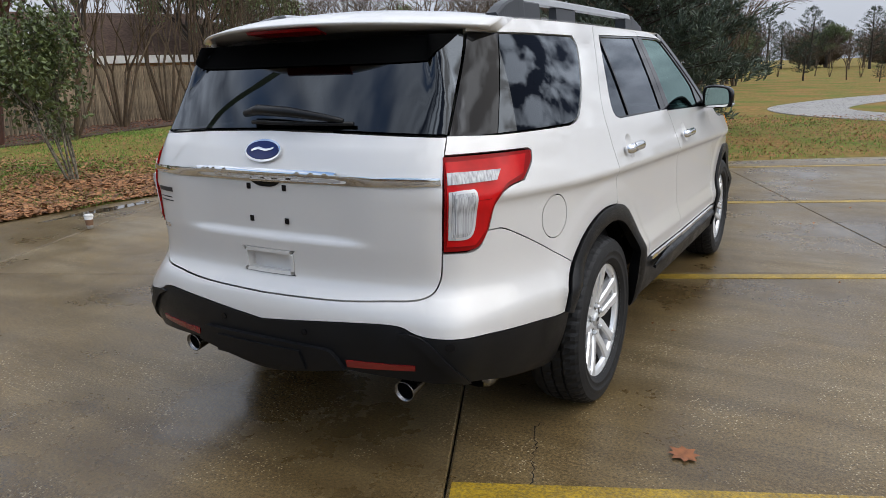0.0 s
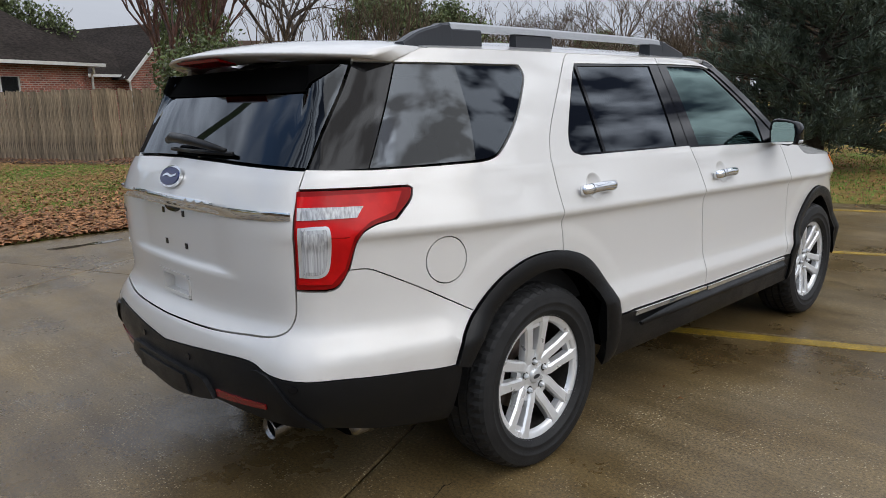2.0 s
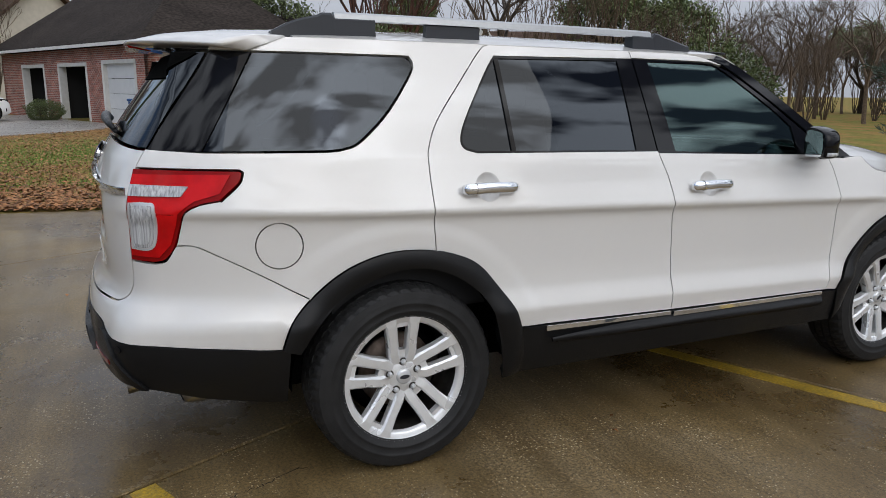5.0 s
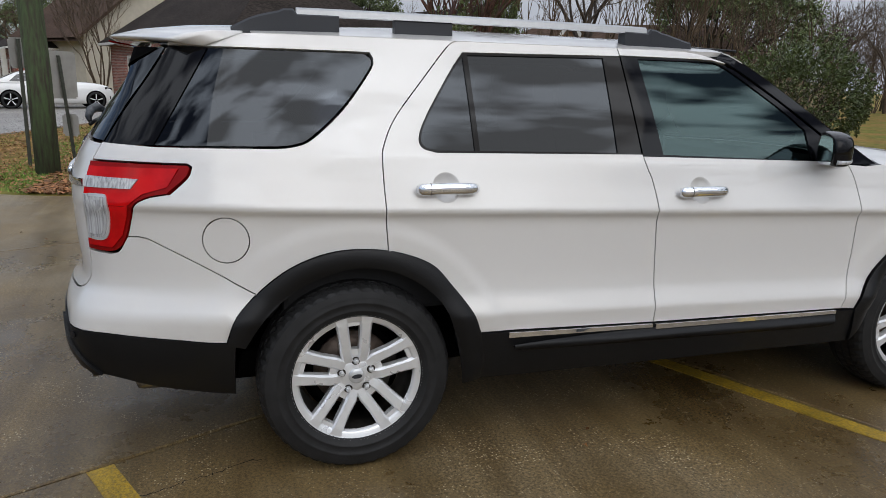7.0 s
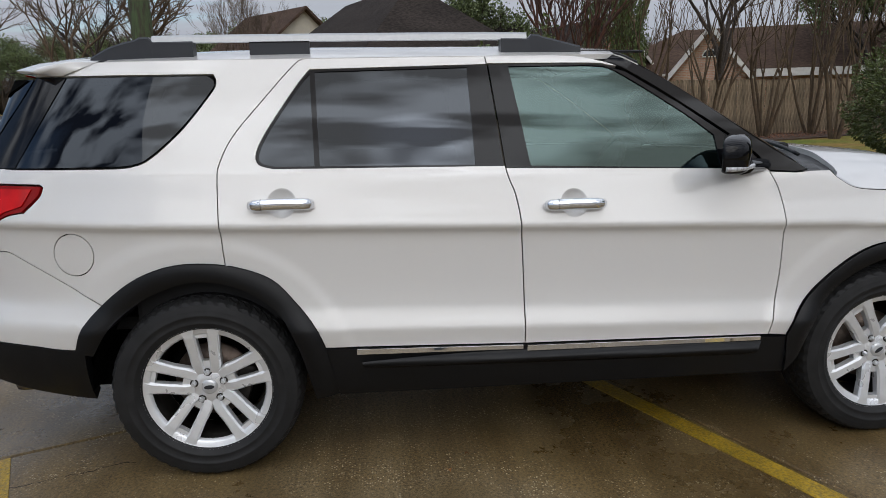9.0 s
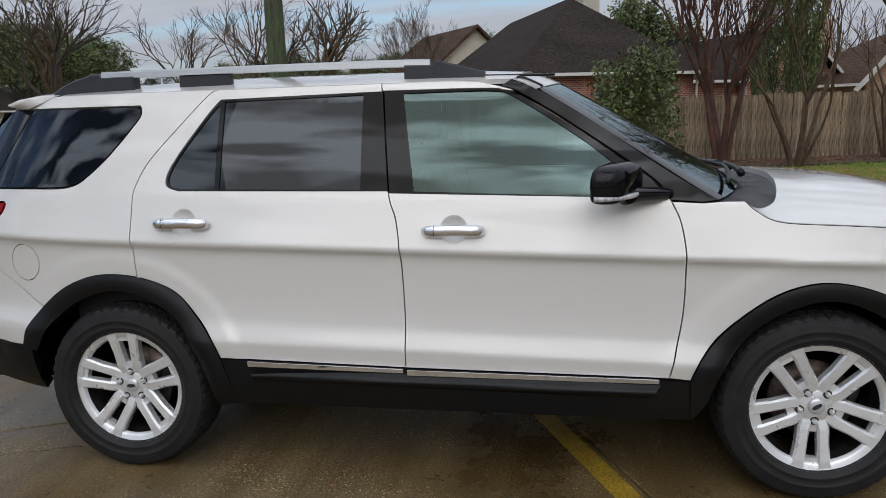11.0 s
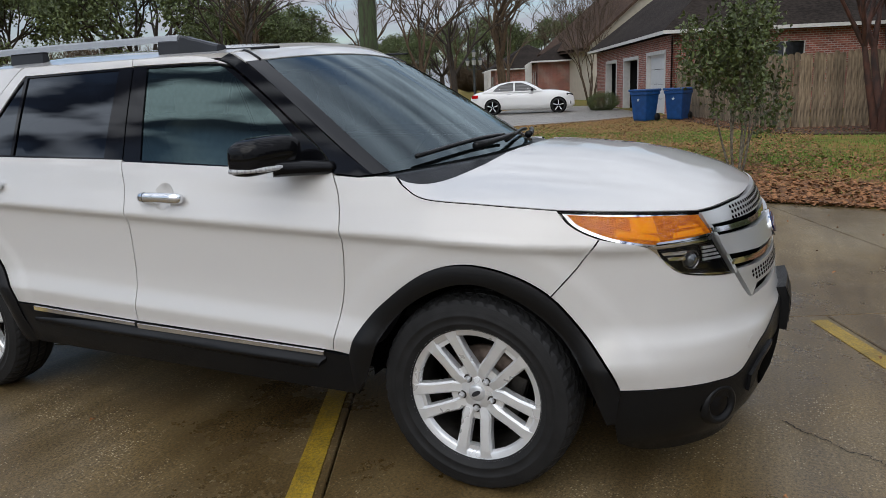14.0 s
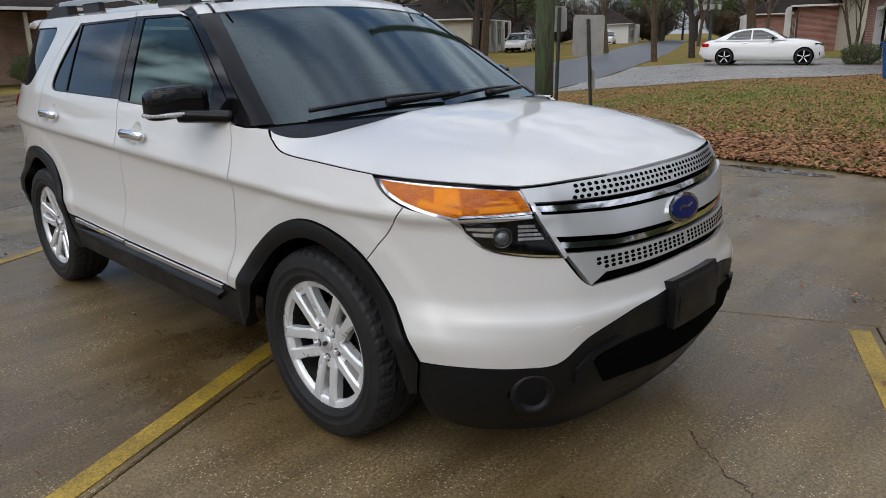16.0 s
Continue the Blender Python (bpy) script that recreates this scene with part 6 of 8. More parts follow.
DOOR_WHITE = node_mat("white_garage_door", (0.62, 0.63, 0.64), rough=0.5, vary=0.06, scale=4)
DARK_ROOM = node_mat("garage_inside_shade", (0.012, 0.012, 0.012), rough=0.9)
WINDOW_PANE = node_mat("dark_window_pane", (0.015, 0.017, 0.02), rough=0.06, coat=0.5)
PLANK = node_mat("weathered_fence_wood", (0.35, 0.265, 0.172), rough=0.9, dark=(0.112, 0.083, 0.054), scale=5, stretch=(5, 5, 0.7), bump=0.5, bump_scale=22, per_object=0.3, stain=0.45, stain_scale=0.9)
BLUE_BIN = node_mat("blue_bin_plastic", (0.010, 0.070, 0.24), rough=0.45, vary=0.3, scale=6)
POLE_WOOD = node_mat("mossy_pole_wood", (0.060, 0.095, 0.038), rough=0.9, dark=(0.040, 0.034, 0.022), scale=6, stretch=(4, 4, 0.6), bump=0.6, bump_scale=30)
SIGN_BACK = node_mat("bare_aluminium_sign", (0.42, 0.41, 0.38), rough=0.5, metal=0.35, vary=0.15, scale=6)
POST_STEEL = node_mat("green_steel_post", (0.06, 0.065, 0.05), rough=0.6, metal=0.4, vary=0.3, scale=9)
CREAM = node_mat("cream_siding", (0.50, 0.46, 0.38), rough=0.8, vary=0.1, scale=3)


def fence_run(fence, a, b, height=1.8, seed=1):
    """Upright planks from a to b, with rails behind them."""
    rng = random.Random(seed)
    a, b = Vector(a), Vector(b)
    d = (b - a)
    n = int(d.length / 0.145)
    ang = math.degrees(math.atan2(d.y, d.x))
    for i in range(n):
        p = a + d * ((i + 0.5) / n)
        z = float(rise(p.x, p.y)) + rng.uniform(-0.02, 0.02)
        ob = new("plank", PLANK_MESHES[rng.randrange(4)])
        ob.parent = fence
        off = Vector((-d.y, d.x)).normalized() * rng.uniform(-0.008, 0.008)
        ob.matrix_basis = pose(p.x + off.x, p.y + off.y, z, rng.uniform(-0.8, 0.8), rng.uniform(-0.7, 0.7), ang + rng.uniform(-1.5, 1.5)) @ Matrix.Diagonal((1, 1, height / 1.8 + rng.uniform(-0.012, 0.012), 1))
    side = Vector((-d.y, d.x)).normalized()
    for h in (0.35, 0.95, 1.5):
        m = (a + b) / 2
        bm = box_bm(d.length, 0.04, 0.09, (0, 0, 0))
        bm_put("fence_rail", bm, PLANK, fence, m=pose(m.x + side.x * 0.04, m.y + side.y * 0.04, h + float(rise(m.x, m.y)), 0, 0, ang))


PLANK_MESHES = []
for k in range(4):
    w = (0.138, 0.132, 0.141, 0.135)[k] / 2
    top = (0.0, 0.006, -0.008, 0.004)[k]
    v = [(-w, -0.009, 0), (w, -0.009, 0), (w, 0.009, 0), (-w, 0.009, 0), (-w, -0.009, 1.76), (w, -0.009, 1.76), (w, 0.009, 1.76), (-w, 0.009, 1.76), (-w + 0.03, -0.009, 1.8 + top), (w - 0.03, -0.009, 1.8), (w - 0.03, 0.009, 1.8), (-w + 0.03, 0.009, 1.8 + top)]
    f = [(0, 1, 5, 4), (4, 5, 9, 8), (2, 3, 7, 6), (6, 7, 11, 10), (1, 2, 6, 5), (5, 6, 10, 9), (3, 0, 4, 7), (7, 4, 8, 11), (8, 9, 10, 11)]
    me = mesh_of("plank", v, f)
    me.materials.append(PLANK)
    PLANK_MESHES.append(me)


def walls(house, x0, x1, y, facing, z1, openings, mat, thick=0.25):
    """A wall along x at y in the house's frame, with openings (a, b, low, high) cut through it."""
    outer, holes = [(x0, 0.0)], []
    for a, b, lo, hi in sorted(openings):
        if lo > 0:
            holes.append(np.array([(a, lo), (b, lo), (b, hi), (a, hi)]))
        else:
            outer += [(a, 0.0), (a, hi), (b, hi), (b, 0.0)]
    outer += [(x1, 0.0), (x1, z1), (x0, z1)]
    flat2 = lambda u, v: np.stack([u, 0 * u + y, v], -1)
    return sheet("wall", outer, flat2, mat, house, holes=holes, step=40.0, depth=thick * (1 if facing < 0 else -1))


def hip_roof(house, x0, x1, y0, y1, z0, z1, over, mat, gable_x=False, name="roof"):
    """A roof over a rectangle, its ridge along the longer side, with white fascia under the eaves."""
    X0, X1, Y0, Y1 = x0 - over, x1 + over, y0 - over, y1 + over
    if X1 - X0 >= Y1 - Y0:
        h = (Y1 - Y0) / 2
        i = 0.0 if gable_x else h
        r = [(X0 + i, (Y0 + Y1) / 2, z1), (X1 - i, (Y0 + Y1) / 2, z1)]
    else:
        h = (X1 - X0) / 2
        i = 0.0 if gable_x else h
        r = [((X0 + X1) / 2, Y0 + i, z1), ((X0 + X1) / 2, Y1 - i, z1)]
    e = [(X0, Y0, z0), (X1, Y0, z0), (X1, Y1, z0), (X0, Y1, z0)]
    v = e + r + [(x, y, z - 0.05) for x, y, z in e]
    if X1 - X0 >= Y1 - Y0:
        f = [(0, 1, 5, 4), (1, 2, 5), (2, 3, 4, 5), (3, 0, 4)]
    else:
        f = [(0, 1, 4), (1, 2, 5, 4), (2, 3, 5), (3, 0, 4, 5)]
    f += [(0, 6, 7, 1), (1, 7, 8, 2), (2, 8, 9, 3), (3, 9, 6, 0), (9, 8, 7, 6)]
    roof = put(name, mesh_of(name, v, f), mat, house)
    for a, b in zip(e, e[1:] + e[:1]):
        d = Vector(b) - Vector(a)
        m = (Vector(a) + Vector(b)) / 2
        bm = box_bm(d.length, 0.05, 0.12, (0, 0, 0))
        bm_put("fascia", bm, WHITE_TRIM, roof, m=pose(m.x, m.y, z0 - 0.08, 0, 0, math.degrees(math.atan2(d.y, d.x))))
    return roof


def house_at(x, y, turn, label):
    h = tagged(new("house"), label, "house")
    h.matrix_basis = pose(x, y, float(rise(x, y)) - 0.02, 0, 0, turn)
    return h


def garage_door(house, a, b, y, hi, shut):
    """White frame, and a ribbed white door if it is shut, or a dark room behind."""
    for x in (a, b):
        bm_put("door_frame", box_bm(0.16, 0.30, hi + 0.08, (x, y - 0.13, (hi + 0.08) / 2)), WHITE_TRIM, house)
    bm_put("door_frame", box_bm(b - a + 0.16, 0.30, 0.14, ((a + b) / 2, y - 0.13, hi + 0.05)), WHITE_TRIM, house)
    if shut:
        door = new("garage_door")
        door.parent = house
        for i in range(4):
            bm_put("door_panel", box_bm(b - a - 0.16, 0.05, hi / 4 - 0.015, ((a + b) / 2, y - 0.16, hi * (i + 0.5) / 4), 0.012), DOOR_WHITE, door)
    else:
        # room walls coloured near black to stand for the shade inside
        v = [(x, yy, z) for yy in (y - 0.26, y - 4.2) for z in (0.0, hi + 0.1) for x in (a - 0.1, b + 0.1)]
        put("garage_inside", mesh_of("garage_inside", v, [(4, 5, 7, 6), (0, 4, 6, 2), (1, 3, 7, 5), (2, 6, 7, 3), (0, 1, 5, 4)]), DARK_ROOM, house)


def window_in(house, a, b, y, lo, hi, facing=1):
    win = new("window")
    win.parent = house
    bm_put("pane", box_bm(b - a, 0.03, hi - lo, ((a + b) / 2, y - 0.10 * facing, (lo + hi) / 2)), WINDOW_PANE, win)
    for x in (a, (a + b) / 2, b):
        bm_put("frame", box_bm(0.06, 0.06, hi - lo + 0.06, (x, y - 0.06 * facing, (lo + hi) / 2)), WHITE_TRIM, win)
    for z in (lo, hi):
        bm_put("frame", box_bm(b - a + 0.06, 0.06, 0.06, ((a + b) / 2, y - 0.06 * facing, z)), WHITE_TRIM, win)


def downspout(house, pts):
    v, f = tube(smooth_line(pts, 4), 0.045, 8)
    put("downspout", mesh_of("downspout", v, f, True), WHITE_TRIM, house)


# brick house with the garage: x along the garage wall, y towards the street
h1 = house_at(-23.95, -0.95, 180 + math.degrees(math.atan2(0.38, 0.925)), "red brick house with dark hipped roof and open garage bays")
walls(h1, 0, 15.4, 0, 1, 2.85, [(1.0, 3.75, 0, 2.25), (5.3, 8.2, 0, 2.2), (9.9, 12.6, 0, 2.2)], BRICK)
walls(h1, 0, 15.4, -7.4, -1, 2.85, [], BRICK)
side_wall = walls(h1, -7.4, 0, 0, 1, 2.85, [(-4.6, -3.2, 1.75, 2.45)], BRICK)
side_wall.matrix_basis = pose(0, 0, 0, 0, 0, 90) @ Matrix.Diagonal((1, 1, 1, 1))
far_wall = walls(h1, -7.4, 0, 0, -1, 2.85, [], BRICK)
far_wall.matrix_basis = pose(15.4, 0, 0, 0, 0, 90)
garage_door(h1, 1.0, 3.75, 0, 2.25, True)
garage_door(h1, 5.3, 8.2, 0, 2.2, False)
garage_door(h1, 9.9, 12.6, 0, 2.2, False)
w = new("window")
w.parent = h1
bm_put("pane", box_bm(0.03, 1.4, 0.7, (0.10, -3.9, 2.1)), WINDOW_PANE, w)
for q in (-4.6, -3.9, -3.2):
    bm_put("frame", box_bm(0.06, 0.05, 0.74, (0.06, q, 2.1)), WHITE_TRIM, w)
for q in (1.75, 2.45):
    bm_put("frame", box_bm(0.06, 1.46, 0.05, (0.06, -3.9, q)), WHITE_TRIM, w)
hip_roof(h1, 0, 15.4, -7.4, 0, 2.98, 6.35, 0.45, SHINGLE)
bm_put("chimney", box_bm(1.5, 0.9, 3.6, (9.0, -6.8, 5.6), 0.02), CREAM, h1)
for q in ((6.0, -2.2, 4.7), (4.4, -4.4, 5.4)):
    v, f = tube([(q[0], q[1], q[2] - 0.3), (q[0], q[1], q[2] + 0.35)], 0.05, 8)
    put("vent_pipe", mesh_of("vent_pipe", v, f), WHITE_TRIM, h1)
downspout(h1, [(-0.3, -7.4, 2.85), (-0.2, -7.5, 2.6), (-0.02, -7.55, 2.45), (-0.02, -7.55, 0.2)])

# its further wing with a brick gable
h2 = house_at(-23.95, -0.95, 180 + math.degrees(math.atan2(0.38, 0.925)), "red brick wing with dark roof and white-edged gable behind the fence")
bm_put("wall", box_bm(8.0, 4.2, 2.7, (7.0, -9.55, 1.35)), BRICK, h2)
gx0, gy0, gy1, gz = 2.4, -16.4, -11.5, 2.65
bm = box_bm(8.5, gy1 - gy0, gz, (gx0 + 4.25, (gy0 + gy1) / 2, gz / 2))
bm_put("wall", bm, BRICK, h2)
ym = (gy0 + gy1) / 2
v = [(gx0, gy0, gz), (gx0, gy1, gz), (gx0, ym, 5.0), (gx0 + 0.25, gy0, gz), (gx0 + 0.25, gy1, gz), (gx0 + 0.25, ym, 5.0)]
put("gable_wall", mesh_of("gable_wall", v, [(0, 1, 2), (5, 4, 3), (0, 3, 4, 1), (1, 4, 5, 2), (2, 5, 3, 0)]), BRICK, h2)
v = [(gx0 - 0.4, gy0 - 0.4, gz - 0.15), (gx0 - 0.4, ym, 5.15), (gx0 - 0.4, gy1 + 0.4, gz - 0.15), (gx0 + 9, gy0 - 0.4, gz - 0.15), (gx0 + 9, ym, 5.15), (gx0 + 9, gy1 + 0.4, gz - 0.15)]
put("roof", mesh_of("roof", v, [(0, 1, 4, 3), (1, 2, 5, 4)]), SHINGLE, h2)
for a, b in (((gy0 - 0.4), ym), ((gy1 + 0.4), ym)):
    d = Vector((0, b - a, 5.15 - gz + 0.15))
    bm = box_bm(0.05, d.length, 0.13, (0, 0, 0))
    bm_put("rake_board", bm, WHITE_TRIM, h2, m=Matrix.Translation((gx0 - 0.42, (a + b) / 2, (gz - 0.15 + 5.15) / 2 - 0.08)) @ Matrix.Rotation(math.atan2(d.z, d.y) if d.y > 0 else math.atan2(-d.z, -d.y), 4, "X"))
hip_roof(h2, 3.0, 11.0, -13.9, -7.6, 2.75, 5.05, 0.4, SHINGLE)
downspout(h2, [(2.3, -11.2, 2.6), (2.35, -11.45, 2.4), (2.38, -11.55, 2.2), (2.38, -11.55, 0.2)])

# low pale brick house beyond the north fence
h3 = house_at(-29.0, 14.9, 63, "low pale brick house with brown roof and arched gable window")
bm_put("wall", box_bm(17, 8, 2.35, (3.0, 5.5, 1.18)), PALE_BRICK, h3)
hip_roof(h3, -5.5, 11.5, 1.5, 9.5, 2.4, 4.75, 0.5, BROWN_SHINGLE)
v = [(-1.6, -0.1, 2.3), (1.6, -0.1, 2.3), (0, -0.1, 4.25), (-1.6, 0.15, 2.3), (1.6, 0.15, 2.3), (0, 0.15, 4.25)]
put("gable_wall", mesh_of("gable_wall", v, [(0, 1, 2), (5, 4, 3), (0, 3, 4, 1), (1, 4, 5, 2), (2, 5, 3, 0)]), PALE_BRICK, h3)
bm_put("wall", box_bm(3.2, 2.0, 2.3, (0, 0.9, 1.15)), PALE_BRICK, h3)
v = [(-1.9, -0.4, 2.1), (0, -0.4, 4.45), (1.9, -0.4, 2.1), (-1.9, 4.5, 2.1), (0, 4.5, 4.45), (1.9, 4.5, 2.1)]
put("roof", mesh_of("roof", v, [(0, 3, 4, 1), (1, 4, 5, 2)]), BROWN_SHINGLE, h3)
for sgn in (-1, 1):
    bm = box_bm(3.05, 0.06, 0.2, (0, 0, 0))
    bm_put("rake_board", bm, WHITE_TRIM, h3, m=Matrix.Translation((sgn * 0.95, -0.42, 3.2)) @ Matrix.Rotation(sgn * math.atan2(2.35, 1.9), 4, "Y"))
half = [(0.32 * math.cos(a), -0.14, 3.05 + 0.34 * math.sin(a)) for a in np.linspace(0, math.pi, 12)]
put("arched_window", mesh_of("arched_window", half, [tuple(range(12))]), WINDOW_PANE, h3)
v, f = tube(half + [half[0]], 0.035, 6)
put("window_frame", mesh_of("window_frame", v, f), WHITE_TRIM, h3)
bm_put("chimney", box_bm(1.3, 0.8, 2.2, (-4.5, 6.0, 4.6), 0.03), PALE_BRICK, h3)
bm_put("fascia", box_bm(4.6, 0.08, 0.35, (4.2, 1.0, 2.3)), WHITE_TRIM, h3)

# brick building south of the lot
h4 = house_at(-9.0, -28.5, 4, "tan brick building with white gutter and dark porch")
bm_put("wall", box_bm(30, 8, 2.9, (12, -6.0, 1.45)), PALE_BRICK, h4)
bm_put("wall", box_bm(1.4, 2.2, 2.9, (0.2, -1.1, 1.45)), PALE_BRICK, h4)
bm_put("window_panel", box_bm(1.6, 0.1, 1.7, (-0.9, -1.9, 1.3)), SIGN_BACK, h4)
hip_roof(h4, -3, 27, -10, 0.0, 3.0, 5.6, 0.4, SHINGLE)
downspout(h4, [(0.3, 0.25, 2.9), (0.6, 0.1, 2.6), (1.0, 0.05, 2.4), (1.15, 0.05, 0.3)])
for q in (1.7, 6.5):
    bm_put("porch_post", box_bm(0.14, 0.14, 2.8, (q, -0.1, 1.4)), CREAM, h4)

# houses along the street
for hx, hy, tn, lab, wm in ((-58, -12.5, 200, "red brick house with dark roof and white columns", BRICK), (-78, -24, 205, "red brick house with dark roof behind bare trees", BRICK), (-50, -46, 27, "low house with dark roof across the street", CREAM), (-105, -62, 25, "white carport house at the end of the street", WHITE_TRIM)):
    h = house_at(hx, hy, tn, lab)
    bm_put("wall", box_bm(14, 8, 2.9, (0, 0, 1.45)), wm, h)
    hip_roof(h, -7, 7, -4, 4, 3.0, 5.6, 0.5, SHINGLE)
    for q in (-4.5, -1.5, 2.0, 5.0):
        window_in(h, q - 0.6, q + 0.6, 4.06, 0.7, 2.2, -1)
        window_in(h, q - 0.6, q + 0.6, -4.06, 0.7, 2.2, 1)
    for q in (-6.5, -3.2, 0.2):
        bm_put("porch_column", box_bm(0.3, 0.3, 2.9, (q, 4.6, 1.45), 0.03), WHITE_TRIM, h)
gab = house_at(-53.5, -7.4, -52, "tall house wing with cream gable and brown roof")
v = [(-5, 3, 0), (5, 3, 0), (5, 3, 4.1), (0, 3, 8.0), (-5, 3, 4.1), (-5, -5, 0), (5, -5, 0), (5, -5, 4.1), (0, -5, 8.0), (-5, -5, 4.1)]
put("wall", mesh_of("wall", v, [(0, 1, 2, 3, 4), (9, 8, 7, 6, 5), (1, 6, 7, 2), (5, 0, 4, 9)]), CREAM, gab)
v = [(-5.7, 3.5, 3.6), (0, 3.5, 8.2), (5.7, 3.5, 3.6), (-5.7, -5.4, 3.6), (0, -5.4, 8.2), (5.7, -5.4, 3.6)]
put("roof", mesh_of("roof", v + [(a, b, c - 0.22) for a, b, c in v], [(0, 1, 4, 3), (1, 2, 5, 4), (0, 6, 7, 1), (1, 7, 8, 2), (6, 9, 10, 7), (7, 10, 11, 8), (3, 4, 10, 9), (4, 5, 11, 10)]), BROWN_SHINGLE, gab)
window_in(gab, -3, -1.6, 3.06, 0.8, 2.3, -1)
window_in(gab, 1.0, 2.6, 3.06, 0.8, 2.3, -1)


def wheelie_bin(x, y, turn):
    b = tagged(new("recycling_bin"), "blue plastic wheeled recycling bin standing by the driveway", "bin", group="recycling bins")
    b.matrix_basis = pose(x, y, float(rise(x, y)) + 0.02, 0, 0, turn)
    bm = bmesh.new()
    rings = []
    for z, w, d in ((0.04, 0.24, 0.25), (0.10, 0.25, 0.27), (0.82, 0.30, 0.34), (0.84, 0.325, 0.365), (0.93, 0.33, 0.37)):
        pts = smooth_line([(-w, -d), (w, -d), (w, d), (-w, d)], 1, True)
        r = []
        for cx, cy in ((-1, -1), (1, -1), (1, 1), (-1, 1)):
            for q in range(4):
                a = math.atan2(cy, cx) - math.pi / 4 + q * math.pi / 6
                r.append(bm.verts.new((cx * (w - 0.05) + 0.05 * math.cos(a), cy * (d - 0.05) + 0.05 * math.sin(a), z)))
        rings.append(r)
    for a, c in zip(rings, rings[1:]):
        for q in range(16):
            bm.faces.new((a[q], a[(q + 1) % 16], c[(q + 1) % 16], c[q]))
    bm.faces.new(rings[0][::-1])
    bm.faces.new(rings[-1])
    bm_put("body", bm, BLUE_BIN, b, smooth=False)
    bm = box_bm(0.70, 0.78, 0.07, (0, 0, 0.97), 0.03, segments=3)
    for v in bm.verts:
        v.co.z += 0.05 * (1 - (v.co.x / 0.35) ** 2) * (1 - (v.co.y / 0.4) ** 2)
    bm_put("lid", bm, BLUE_BIN, b, smooth=True)
    v, f = tube([(-0.22, 0.43, 0.93), (0.22, 0.43, 0.93)], 0.016, 8)
    put("grip", mesh_of("grip", v, f, True), BLUE_BIN, b)
    for sx in (-1, 1):
        v, f = lathe([(0.0, -0.03), (0.12, -0.03), (0.13, 0), (0.12, 0.03), (0.0, 0.03)], 20)
        put("wheel", mesh_of("wheel", v, f, True), RUBBER, b, m=pose(sx * 0.26, 0.3, 0.13))
    for sy in (-1,):
        mk = [(0.055 * math.cos(a + k * 0.63) * (1 if k % 2 == 0 else 0.5), -0.335 + 0.0, 0.68 + 0.055 * math.sin(a + k * 0.63) * (1 if k % 2 == 0 else 0.5)) for a in (1.57,) for k in range(10)]
        put("mark", mesh_of("mark", mk, [tuple(range(10))]), WHITE_TRIM, b)


wheelie_bin(-20.35, -1.33, 62)
wheelie_bin(-20.75, -0.36, 70)

fence = tagged(new("fence"), "weathered grey-brown wooden plank fence with leaning boards", "fence")
fence_run(fence, (-23.7, -0.75), (-16.2, 2.5), 1.78, 3)
fence_run(fence, (-16.2, 2.5), (-19.2, 12.8), 1.80, 5)
fence_run(fence, (-19.2, 12.8), (-24.0, 27.0), 1.80, 7)

# utility pole and road signs
v, f = tube([(0, 0, -0.4), (0.0, 0, 1.5), (-0.35, -0.15, 5), (-0.9, -0.4, 11)], [0.17, 0.165, 0.155, 0.13], 20)
pole = put("utility_pole", mesh_of("utility_pole", v, f, True), POLE_WOOD, m=pose(-8.28, -4.27, 0.03))
tagged(pole, "mossy green-brown wooden utility pole in the grass", "utility pole")


def road_sign(name, base, lean, plates, label, h):
    s = tagged(new(name), label, "road sign")
    s.matrix_basis = pose(base[0], base[1], float(rise(base[0], base[1])))
    top = (lean[0] * h, lean[1] * h, h)
    post = box_bm(0.06, 0.045, 1.0, (0, 0, 0.5))
    bmesh.ops.transform(post, matrix=Matrix.Diagonal((1, 1, h, 1)), verts=post.verts)
    for v in post.verts:
        v.co.x += lean[0] * v.co.z
        v.co.y += lean[1] * v.co.z
    bm_put("post", post, POST_STEEL, s)
    for w, hh, zc, tn, r in plates:
        bm = box_bm(w, 0.006, hh, (0, 0, 0), 0.0)
        vert = [e for e in bm.edges if abs(e.verts[0].co.y - e.verts[1].co.y) > 0.003]
        bmesh.ops.bevel(bm, geom=vert, offset=r, segments=4, affect="EDGES")
        bm_put("plate", bm, SIGN_BACK, s, m=pose(lean[0] * zc, lean[1] * zc, zc, 0, math.degrees(math.atan(lean[0])), tn) @ Matrix.Translation((0, 0.03, 0)))


road_sign("road_sign", (-9.62, -4.12), (0.02, -0.06), [(0.60, 0.75, 1.42, 138, 0.03), (0.30, 0.36, 0.62, 60, 0.03)], "grey metal sign on a leaning steel post, seen from behind", 1.72)
road_sign("road_sign", (-9.3, -4.72), (-0.03, 0.0), [(0.34, 0.46, 1.74, 150, 0.03)], "small grey metal sign on a thin steel post, seen from behind", 1.95)

# yard lamp post with four lanterns
LAMP_IRON = node_mat("grey_green_iron", (0.075, 0.085, 0.085), rough=0.55, metal=0.4, vary=0.3, scale=12)
LANTERN_GLASS = node_mat("frosted_lantern_glass", (0.42, 0.42, 0.38), rough=0.3, vary=0.1, scale=20)


